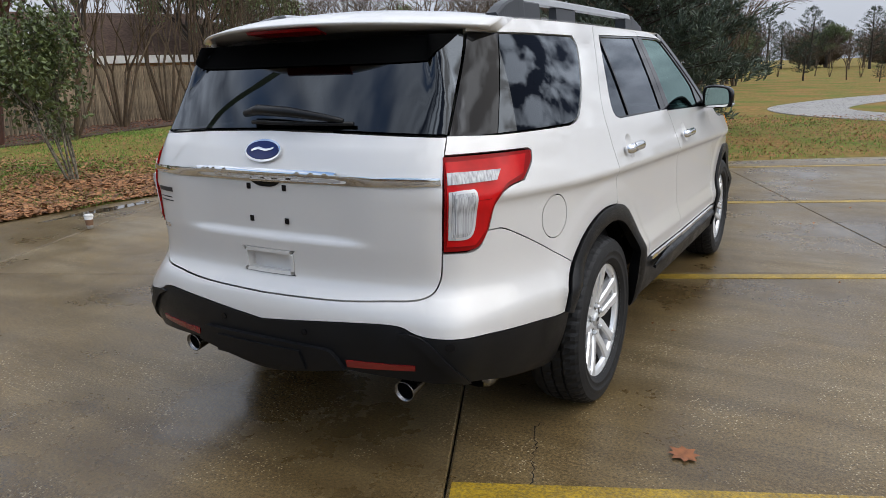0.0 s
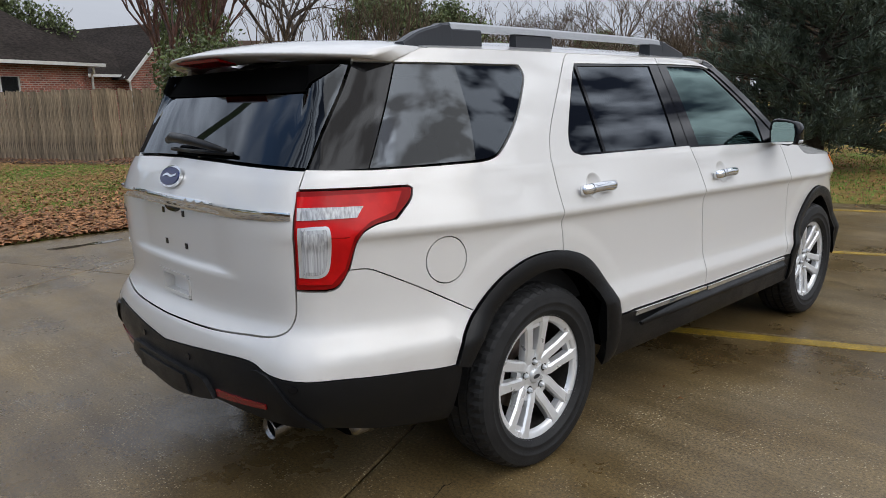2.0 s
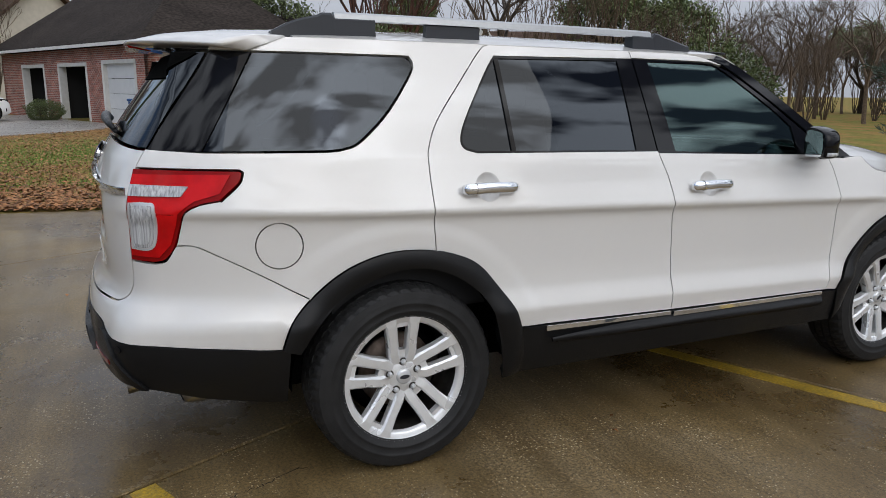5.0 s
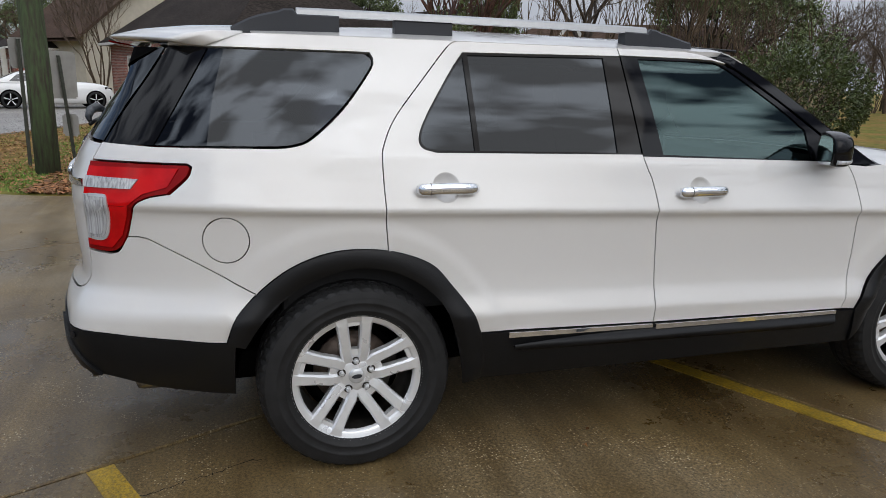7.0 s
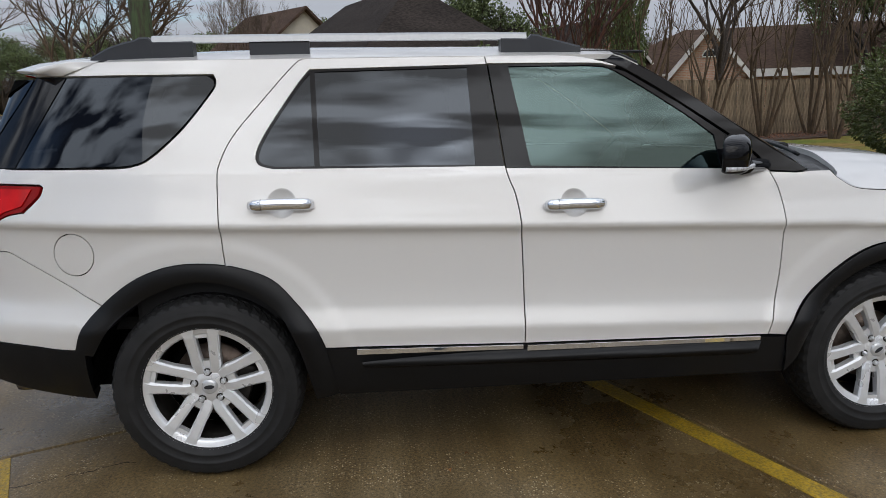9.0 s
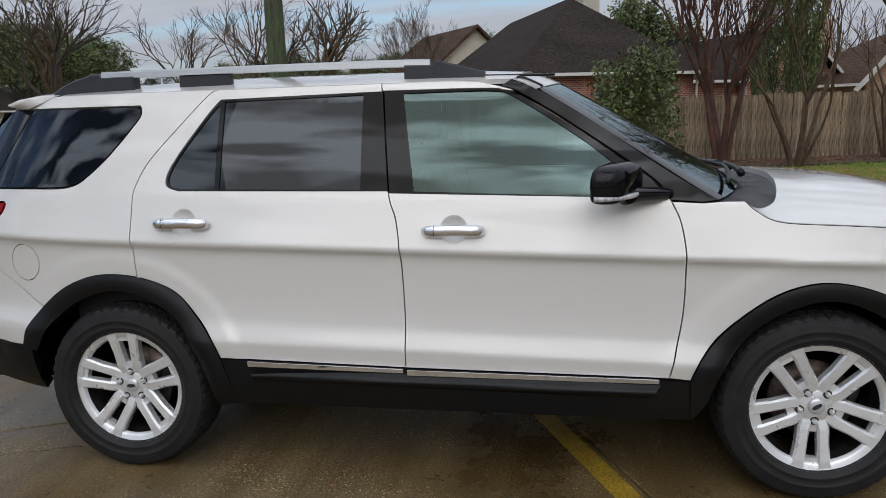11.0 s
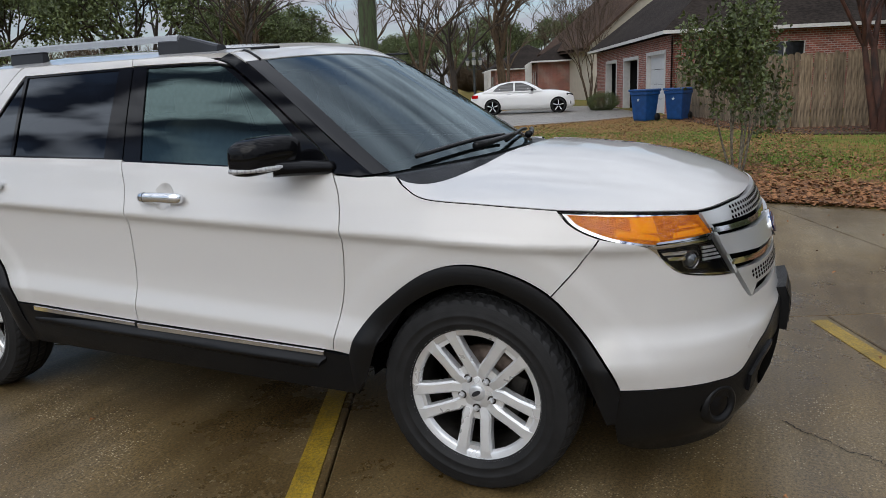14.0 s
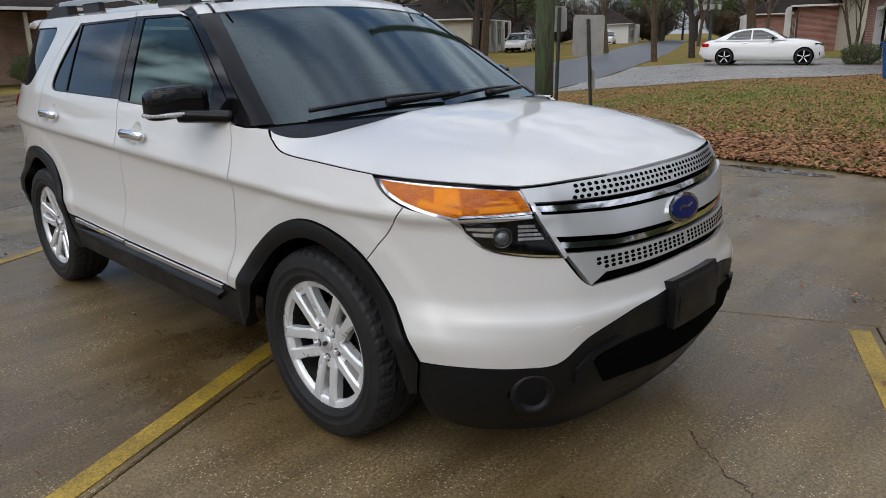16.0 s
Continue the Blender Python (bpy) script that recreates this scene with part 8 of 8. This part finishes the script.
plant("evergreen_shrub", s_wood, s_leaf, pose(-8.2, 1.92, 0.05) @ pose(0, 0, 0, 2, -15, 0) @ pose(0, 0, 0, 0, 0, 40), "leaning evergreen shrub with pale lichened stems on the lawn")


def dense_shrub(seed, h, wide):
    w = Wood(seed)
    for i in range(9):
        a = i * 0.7
        w.spread((0.15 * math.cos(a), 0.15 * math.sin(a), -0.05), (0.5 * math.cos(a), 0.5 * math.sin(a), 1), h * 0.33, 0.035, 3, 3, 0.6, 0.65, 0.25, 0.05, 0.005)
    rng = w.rng
    pts = []
    for i in range(15000):
        d = rand_dir(rng)
        lump = 0.85 + 0.2 * noise.noise(d * 2.3 + Vector((seed, 0, 0)))
        q = Vector((d.x * wide * lump, d.y * wide * lump, h * 0.5 + d.z * h * 0.5 * lump)) * rng.uniform(0.75, 1.02)
        if q.z > 0.1:
            pts.append((q, d + rand_dir(rng) * 0.9))
    return w.mesh("shrub_stems", DARK_BARK), blades(pts, rng, 0.085, LEAF_HOLLY, "shrub_leaves")


d_wood, d_leaf = dense_shrub(4, 2.7, 1.7)
plant("evergreen_shrub", d_wood, d_leaf, pose(-8.65, 9.6, 0.0), "large dense dark green shrub at the lot's edge")
plant("ivy_clad_tree", d_wood, d_leaf, pose(-22.2, 8.0, 0.1, 0, 0, 70) @ Matrix.Diagonal((0.78, 0.78, 2.7, 1)), "tall dark ivy-clad trunk behind the plank fence")
for i, (x, y, s) in enumerate(((-8.5, -27.3, 0.45), (-7.0, -27.2, 0.45), (-29.5, -4.6, 0.35), (-33.6, -8.5, 0.4), (-35, -9.6, 0.45), (-37, -10.4, 0.4))):
    plant("evergreen_shrub", d_wood, d_leaf, pose(x, y, 0.1, 0, 0, 50 * i) @ Matrix.Diagonal((s * 1.4, s * 1.4, s, 1)), "low clipped evergreen shrub beside a house wall", "foundation shrubs")


# big soft-needled conifer beyond the lot's north edge
def conifer(seed, h, wide, tufts, low=0.9, mat=NEEDLE, name="conifer"):
    w = Wood(seed)
    rng = w.rng
    w.limb((0, 0, -0.1), (0.02, 0.0, 1), h * 0.97, 0.17, 0.02, 0.03, 9, 8, 0.0)
    pts = []
    nb = int(h * 13)
    for i in range(nb):
        z = low + (h - low) * (i / nb) ** 1.15
        k = (z - low) / (h - low)
        reach = wide * (0.55 + 0.55 * math.sin(min(1.0, 0.25 + k * 1.1) * math.pi * 0.62)) * (1 - k ** 2.2) + 0.15
        a = i * 2.399 + rng.uniform(-0.3, 0.3)
        length = reach * rng.uniform(0.75, 1.1)
        lp, ld = w.limb((0, 0, z), (math.cos(a), math.sin(a), 0.02 + 0.5 * k), length, 0.035 * (1 - 0.7 * k), 0.006, 0.22, 4, 6, 0.10)
        for j in range(tufts):
            t = rng.uniform(0.25, 1.0) ** 0.7
            p = lp[min(6, int(t * 6))].lerp(lp[min(6, int(t * 6) + 1)], (t * 6) % 1)
            side_d = (Vector((math.cos(a), math.sin(a), 0)) * 0.8 + rand_dir(rng) * 0.75 + Vector((0, 0, 0.55))).normalized()
            sl = rng.uniform(0.18, 0.40)
            for q in range(10):
                pts.append((p + side_d * sl * q / 10 + rand_dir(rng) * 0.02, side_d * 0.9 + rand_dir(rng) * 0.75))
    return w.mesh("conifer_wood", DARK_BARK), blades(pts, rng, 0.135, mat, "conifer_needles", ratio=0.13)


def big_conifer(seed, h, wide):
    """A broad soft conifer: boughs all round, each thick with upswept brushes of needles."""
    w = Wood(seed)
    rng = w.rng
    w.limb((0, 0, -0.1), (0.02, 0.0, 1), h * 0.96, 0.18, 0.02, 0.03, 9, 8, 0.0)
    pts = []
    nb = 250
    for i in range(nb):
        k = i / nb
        z = 0.55 + (h - 0.7) * k ** 1.25
        reach = wide * (0.80 + 0.28 * math.sin(min(1.0, k * 2.6) * math.pi)) * (1 - k ** 2.6) ** 0.8 + 0.12
        a = i * 2.399 + rng.uniform(-0.3, 0.3)
        length = reach * rng.uniform(0.72, 1.12)
        lp, ld = w.limb((0, 0, z), (math.cos(a), math.sin(a), -0.10 + 0.7 * k), length, 0.04 * (1 - 0.7 * k), 0.006, 0.2, 4, 6, 0.03 + 0.12 * k)
        for j in range(int(14 + 26 * length / wide)):
            t = rng.uniform(0.12, 1.0) ** 0.7
            p = lp[min(6, int(t * 6))].lerp(lp[min(6, int(t * 6) + 1)], (t * 6) % 1)
            p = p + rand_dir(rng) * rng.uniform(0.0, 0.34) * (1.1 - 0.4 * t)
            d = (Vector((math.cos(a), math.sin(a), 0)) * 0.6 + rand_dir(rng) * 0.6 + Vector((0, 0, 0.75))).normalized()
            sl = rng.uniform(0.16, 0.36)
            for q in range(15):
                pts.append((p + d * sl * q / 15, d * 1.1 + rand_dir(rng) * 0.7))
    return w.mesh("conifer_wood", DARK_BARK), blades(pts, rng, 0.155, NEEDLE, "conifer_needles", ratio=0.17)


c_wood, c_leaf = big_conifer(8, 8.4, 2.45)
plant("conifer", c_wood, c_leaf, pose(-2.55, 11.6, 0.0), "large soft blue-green conifer with low branches on the lawn")
p_wood, p_leaf = conifer(15, 7.5, 2.2, 16, 1.5, PINE)

# crape myrtles along the fence
m1, t1 = many_stems(31, 5.4, 4, 0.11, RED_BARK, 0.40, 5, 3)
m2, t2 = many_stems(33, 5.2, 6, 0.06, BARK, 0.36, 5, 2)
m3, t3 = many_stems(37, 5.5, 6, 0.06, BARK, 0.32, 5, 2)
plant("crape_myrtle_tree", m1, None, pose(-15.1, 4.55, 0.1, 0, 0, 20), "bare multi-stemmed tree with smooth red bark before the fence")
for i, (x, y, me, tn) in enumerate(((-14.9, 6.25, m2, 0), (-17.0, 9.2, m2, 70), (-17.7, 11.4, m3, 10), (-18.4, 13.4, m3, 110), (-19.2, 15.6, m2, 200), (-19.9, 17.8, m3, 250), (-20.6, 20.4, m2, 300), (-16.6, 13.0, m3, 40), (-17.4, 16.2, m3, 170))):
    plant("crape_myrtle_tree", me, None, pose(x, y, 0.1, 0, 0, tn) @ Matrix.Diagonal((1, 1, 0.85 + 0.07 * (i % 4), 1)), "bare multi-stemmed tree with thin upright grey-brown stems along the fence", "fence-line trees")

# bare shade trees, live oaks and the woods
TWIG = node_mat("pale_brown_twigs", (0.125, 0.088, 0.058), rough=0.95, vary=0.5, scale=9, per_object=0.3)
m4, t4 = many_stems(39, 6.5, 7, 0.045, TWIG, 0.4, 5, 3)
b4 = bare_tree(54, 9.5, 0.14, TWIG, 3, 5, 0.5)
b1, b2, b3 = bare_tree(51, 10, 0.24, DARK_BARK), bare_tree(52, 9, 0.17, BARK), bare_tree(53, 11, 0.34, BARK, 3, 5, 0.6)
for x, y, me, s, tn, lab in ((-22.3, 8.2, b3, 1.0, 0, "large bare dark-barked tree behind the fence"), (-25, 13.5, b1, 0.9, 50, "bare tree behind the fence"), (-31.7, -14.5, b2, 0.95, 10, "slim bare street tree on the verge"), (-36.7, -14.9, b1, 0.8, 200, "bare spreading tree before a house"), (-44, -14.5, b3, 0.95, 260, "large bare tree with pale trunk before a house"), (-40, -7.6, m4, 1.25, 80, "pale bare many-stemmed tree beside the cream gable"), (-46, -26, b2, 1.1, 300, "bare tree across the street"), (-31, -26, b1, 1.0, 15, "bare tree across the street"), (-40, -33, b3, 1.0, 75, "bare tree across the street"), (-70, -30, b2, 1.1, 140, "bare tree along the street")):
    plant("bare_tree", me, None, pose(x, y, float(rise(x, y)), 0, 0, tn) @ Matrix.Diagonal((s, s, s, 1)), lab)


def broad_evergreen(seed, h, wide):
    w = Wood(seed)
    pts0, d = w.limb((0, 0, -0.1), (0, 0, 1), h * 0.25, 0.35, 0.3, 0.06, 9)
    for i in range(6):
        a = i * 1.05
        w.spread(pts0[-1], (math.cos(a) * 0.9, math.sin(a) * 0.9, 0.8), h * 0.28, 0.16, 3, 3, 0.55, 0.7, 0.3, 0.08, 0.01)
    rng = w.rng
    pts = []
    for i in range(17000):
        p, d = w.tips[rng.randrange(len(w.tips))]
        pts.append((p + rand_dir(rng) * rng.uniform(0, 0.9), rand_dir(rng)))
    return w.mesh("oak_wood", DARK_BARK), blades(pts, rng, 0.22, LEAF_OAK, "oak_leaves", ratio=0.6)


o_wood, o_leaf = broad_evergreen(61, 10, 6)
for x, y, s, tn in ((-30, -33, 1.1, 100), (-48, -40, 1.05, 200), (-22, -36, 0.9, 40), (-62, -47, 1.2, 310), (-27, 22, 0.8, 120), (-34, 3.5, 0.75, 10), (-60, 6, 1.0, 70), (-16, 122, 0.7, 15), (-26, 60, 0.8, 200), (-36, 54, 0.8, 90), (-4, 126, 0.7, 260), (12, 124, 0.75, 140), (-104, -12, 1.3, 75), (-118, -34, 1.3, 25), (-124, -62, 1.4, 85), (-100, -70, 1.3, 5), (-110, 2, 1.3, 205), (-78, 12, 1.1, 105), (-75, -8, 1.1, 20), (-92, -18, 1.2, 110), (-98, -36, 1.2, 300), (-112, -50, 1.3, 60), (-80, -62, 1.2, 160), (-66, -58, 1.1, 250)):
    plant("live_oak_tree", o_wood, o_leaf, pose(x, y, 0.1, 0, 0, tn) @ Matrix.Diagonal((s, s, s, 1)), "broad evergreen oak with dark dense crown", "evergreen oaks")

rng = random.Random(77)
woods = []
for i in range(110):                                     # north-west thicket behind the lawn
    woods.append((rng.uniform(-42, -5), rng.uniform(31, 54), (m4, b4, m3, b4, m4)[i % 5], rng.uniform(0.65, 1.0)))
for i in range(40):                                      # far edge of the park
    woods.append((rng.uniform(-40, 60), rng.uniform(100, 130), (b4, b2, b4)[i % 3], rng.uniform(0.5, 0.75)))
for i in range(46):                                      # beyond the houses
    woods.append((rng.uniform(-130, -66), rng.uniform(-26, 60), (b4, b2, m4)[i % 3], rng.uniform(0.9, 1.3)))
for i in range(40):                                      # beyond the street
    woods.append((rng.uniform(-130, -20), rng.uniform(-110, -48), (b4, b2, m4)[i % 3], rng.uniform(0.9, 1.3)))
for i in range(26):                                      # behind and east of the lot
    woods.append((rng.uniform(85, 120), rng.uniform(-80, 80), (b1, b2, b3)[i % 3], rng.uniform(0.8, 1.2)))
for x, y, me, s in woods:
    plant("bare_tree", me, None, pose(x, y, float(rise(x, y)), 0, 0, rng.uniform(0, 360)) @ Matrix.Diagonal((s, s, s, 1)), "bare leafless winter tree in distant woods", "woodland trees")
def far_thicket(seed):
    """A mass of fine bare twigs, taller than it is deep."""
    r = random.Random(seed)
    pts = []
    for i in range(9000):
        d = rand_dir(r)
        lump = 0.8 + 0.35 * noise.noise(d * 2.0 + Vector((seed, 3, 0)))
        q = Vector((d.x * 6 * lump, d.y * 6 * lump, 4.0 + d.z * 4.2 * lump)) * (r.random() ** 0.4)
        pts.append((Vector((q.x, q.y, max(0.0, q.z))), rand_dir(r) + Vector((0, 0, 1.2))))
    return blades(pts, r, 0.9, TWIG, "thicket_twigs", ratio=0.10)


thicket = far_thicket(3)
edge = np.concatenate([even(np.array([(-66, -84), (-100, -86), (-146, -58), (-152, -20), (-138, 18)]), 8.5, False), even(np.array([(-40, 128), (10, 134), (80, 122)]), 9.0, False)])
for i, (x, y) in enumerate(edge):
    t = tagged(new("thicket", thicket), "mass of bare brown twigs at the edge of distant woods", "thicket", "distant thickets")
    t.matrix_basis = pose(x + 4 * math.sin(i * 2.1), y + 4 * math.cos(i * 1.7), 0, 0, 0, 77 * i) @ Matrix.Diagonal((1.1, 1.1, 1.0 + 0.25 * math.sin(i * 1.3), 1))
for i in range(64):
    x, y = (rng.uniform(-60, 110), rng.uniform(100, 140)) if i % 2 else (rng.uniform(-170, -120), rng.uniform(-120, 110))
    s = rng.uniform(0.95, 1.35) if i % 2 else rng.uniform(1.3, 2.0)
    plant("pine_tree", p_wood, p_leaf, pose(x, y, 0, 0, 0, rng.uniform(0, 360)) @ Matrix.Diagonal((s, s, s * 0.85, 1)), "dark pine in the distant tree line", "distant pines")
for i in range(26):
    x, y = rng.uniform(52, 75), rng.uniform(-80, 80)
    s = rng.uniform(0.9, 1.4)
    plant("pine_tree", p_wood, p_leaf, pose(x, y, 0, 0, 0, rng.uniform(0, 360)) @ Matrix.Diagonal((s, s, s, 1)), "dark pine in the tree line east of the lot", "eastern pines")
for x, y, s in ((-2.0, 52, 0.42), (-9, 58, 0.3), (5, 60, 0.35), (2.5, 46, 0.2)):
    plant("pine_tree", p_wood, p_leaf, pose(x, y, 0, 0, 0, 30 * x) @ Matrix.Diagonal((s, s, s * 0.8, 1)), "small dark evergreen standing in the park", "park evergreens")
for i in range(22):
    x, y = rng.uniform(-16, 14), rng.uniform(48, 66)
    plant("bare_tree", (b2, m3)[i % 2], None, pose(x, y, 0, 0, 0, 50 * i) @ Matrix.Diagonal((0.30, 0.30, 0.30, 1)), "young bare tree planted in the park", "park trees")


# mulch bed along the fence, fallen leaves, grass
bed_line = smooth_line([(-23.2, -1.3), (-19.5, 0.2), (-16.3, 1.7), (-14.9, 2.6), (-14.6, 4.5), (-15.4, 8.0), (-17.0, 13.0), (-20, 20)], 6)
mul_loop = np.concatenate([bed_line, [(-21.2, 20), (-19.1, 12.7), (-16.3, 2.7), (-23.6, -0.6)]])
tagged(sheet("mulch_bed", mul_loop, on_ground(0.03), MULCH, step=0.5, depth=0.05), "dark brown mulch bed along the fence", "ground", kind="structure")


def scatter(n, pick, rng):
    res = []
    while len(res) < n:
        x, y, keep = pick(rng)
        if rng.random() < keep:
            res.append((x, y))
    return res


rng = random.Random(5)
edge_x = lambda y: float(np.interp(y, [-5.3, -4.2, -2.5, -0.5, 1.5, 3.4, 4.6], [-7.3, -6.5, -6.22, -6.2, -6.0, -5.6, -4.9]))


def pick_leaf(rng):
    y = rng.uniform(-4.2, 9)
    d = rng.expovariate(1 / 1.5)
    x = edge_x(min(y, 4.6)) - d - (0.0 if y < 4.6 else -0.2)
    patch = 0.5 + 0.9 * noise.noise(Vector((x * 0.7, y * 0.7, 3)))
    return x, y, max(0.02, min(1.0, (0.25 + patch) * (1.0 if d < 1.8 else 0.4))) * (0.5 if y < -2.5 else 1.0)


def leaf_mesh(places, rng, size, mat, lift, base=None):
    v, f = [], []
    for x, y in places:
        z = (float(rise(x, y)) if base is None else base) + lift + rng.uniform(0, 0.018)
        a, s = rng.uniform(0, 6.28), size * rng.uniform(0.6, 1.3)
        d, w = Vector((math.cos(a), math.sin(a), rng.uniform(-0.3, 0.5))), Vector((-math.sin(a), math.cos(a), rng.uniform(-0.4, 0.4)))
        p = Vector((x, y, z))
        k = len(v)
        v += [p, p + d * s * 0.35 + w * s * 0.33 + Vector((0, 0, 0.012)), p + d * s, p + d * s * 0.4 - w * s * 0.33 + Vector((0, 0, 0.012)), p + d * s * 0.5 + Vector((0, 0, rng.uniform(0, 0.02)))]
        f += [(k, k + 1, k + 4), (k + 1, k + 2, k + 4), (k + 2, k + 3, k + 4), (k + 3, k, k + 4)]
    me = mesh_of("leaves", v, f)
    me.materials.append(mat)
    return me


leaves = new("fallen_leaves", leaf_mesh(scatter(46000, pick_leaf, rng), rng, 0.072, DRY_LEAF, 0.012))
tagged(leaves, "thick litter of brown fallen leaves along the lot's edge", "leaves", kind="stuff")
bed_leaves = new("fallen_leaves", leaf_mesh([(x, y) for x, y in scatter(16000, lambda r: (r.uniform(-23, -14.4), r.uniform(-1.4, 20), 0.9), rng) if inside(np.array([(x, y)]), mul_loop)[0]], rng, 0.07, node_mat("damp_brown_leaf", (0.16, 0.07, 0.036), rough=0.8, per_island=0.5), 0.045))
tagged(bed_leaves, "damp brown leaves over the mulch bed", "leaves", kind="stuff")
lawn = np.array(scatter(30000, lambda r: (r.uniform(-24, -6.3), r.uniform(-7.2, 3.2), 0.9), rng))
lawn = lawn[~inside(lawn, DRIVE) & ~inside(lawn, LOT)]
far_leaves = new("fallen_leaves", leaf_mesh(lawn.tolist(), rng, 0.062, node_mat("straw_brown_leaf", (0.26, 0.14, 0.055), rough=0.8, per_island=0.5), 0.012))
tagged(far_leaves, "thin scatter of brown leaves over the lawn", "leaves", kind="stuff")
north_leaves = new("fallen_leaves", leaf_mesh([(x, y) for x, y in scatter(10000, lambda r: (r.uniform(-5, 8), r.uniform(6, 17), 0.9), rng) if y > np.interp(x, [-5, -0.4, 2.2, 8], [5.0, 7.0, 8.5, 11.6])], rng, 0.055, DRY_LEAF, 0.012))
tagged(north_leaves, "scattered brown leaves on the park lawn", "leaves", kind="stuff")


def grass_mesh(places, rng, h, mat):
    v, f = [], []
    for x, y in places:
        z = float(rise(x, y)) - 0.005
        for q in range(3):
            a = rng.uniform(0, 6.28)
            s = h * rng.uniform(0.5, 1.2)
            px, py = x + rng.uniform(-0.03, 0.03), y + rng.uniform(-0.03, 0.03)
            k = len(v)
            v += [(px - 0.006 * math.sin(a), py + 0.006 * math.cos(a), z), (px + 0.006 * math.sin(a), py - 0.006 * math.cos(a), z), (px + math.cos(a) * s * 0.5, py + math.sin(a) * s * 0.5, z + s)]
            f.append((k, k + 1, k + 2))
    me = mesh_of("grass", v, f)
    me.materials.append(mat)
    return me


def pick_grass(r):
    x, y = r.uniform(-16, -6.1), r.uniform(-5, 9)
    ok = x < edge_x(min(y, 4.6)) - 0.03
    return x, y, (0.15 + 1.2 * max(0, noise.noise(Vector((x * 0.45, y * 0.45, 9))))) * ok


def pick_grass_north(r):
    x, y = r.uniform(-6, 9), r.uniform(4.6, 16)
    ok = y > np.interp(x, [-6, -5, -3, -0.4, 2.2, 9], [3, 4.7, 5.75, 6.9, 8.35, 11.9])
    return x, y, 0.8 * ok


grass = new("grass", grass_mesh(scatter(26000, pick_grass, rng), rng, 0.06, STRAW))
tagged(grass, "short winter grass in green tufts", "grass", kind="stuff")
grass = new("grass", grass_mesh(scatter(8000, pick_grass_north, rng), rng, 0.06, STRAW))
tagged(grass, "short winter grass in green tufts", "grass", kind="stuff")

# one big oak leaf on the concrete, and small debris
v, f = [], []
shape = smooth_line([(0, -0.085), (0.02, -0.05), (0.06, -0.055), (0.045, -0.02), (0.085, 0.0), (0.05, 0.025), (0.055, 0.065), (0.02, 0.055), (0, 0.1), (-0.02, 0.055), (-0.06, 0.06), (-0.045, 0.025), (-0.085, 0.005), (-0.045, -0.02), (-0.06, -0.055), (-0.02, -0.05)], 2, True)
k = len(shape)
v = [(x * 0.75, y * 0.75, 0.008 + 0.02 * (abs(x) * 6) ** 2 * 0.5) for x, y in shape] + [(0, 0, 0.006)]
big_leaf = put("oak_leaf", mesh_of("oak_leaf", v, [(i, (i + 1) % k, k) for i in range(k)], True), node_mat("orange_brown_leaf", (0.30, 0.105, 0.035), rough=0.6, vary=0.4, scale=30), m=pose(1.4, -1.78, 0.0, 0, 0, 60))
tagged(big_leaf, "single orange-brown oak leaf lying on wet concrete", "leaf")
small = new("fallen_leaves", leaf_mesh([(rng.uniform(-5.5, 3.5), rng.uniform(-4, 7)) for i in range(70)], rng, 0.035, DRY_LEAF, 0.0, 0.002))
tagged(small, "small leaf scraps on the wet concrete", "leaves", kind="stuff")
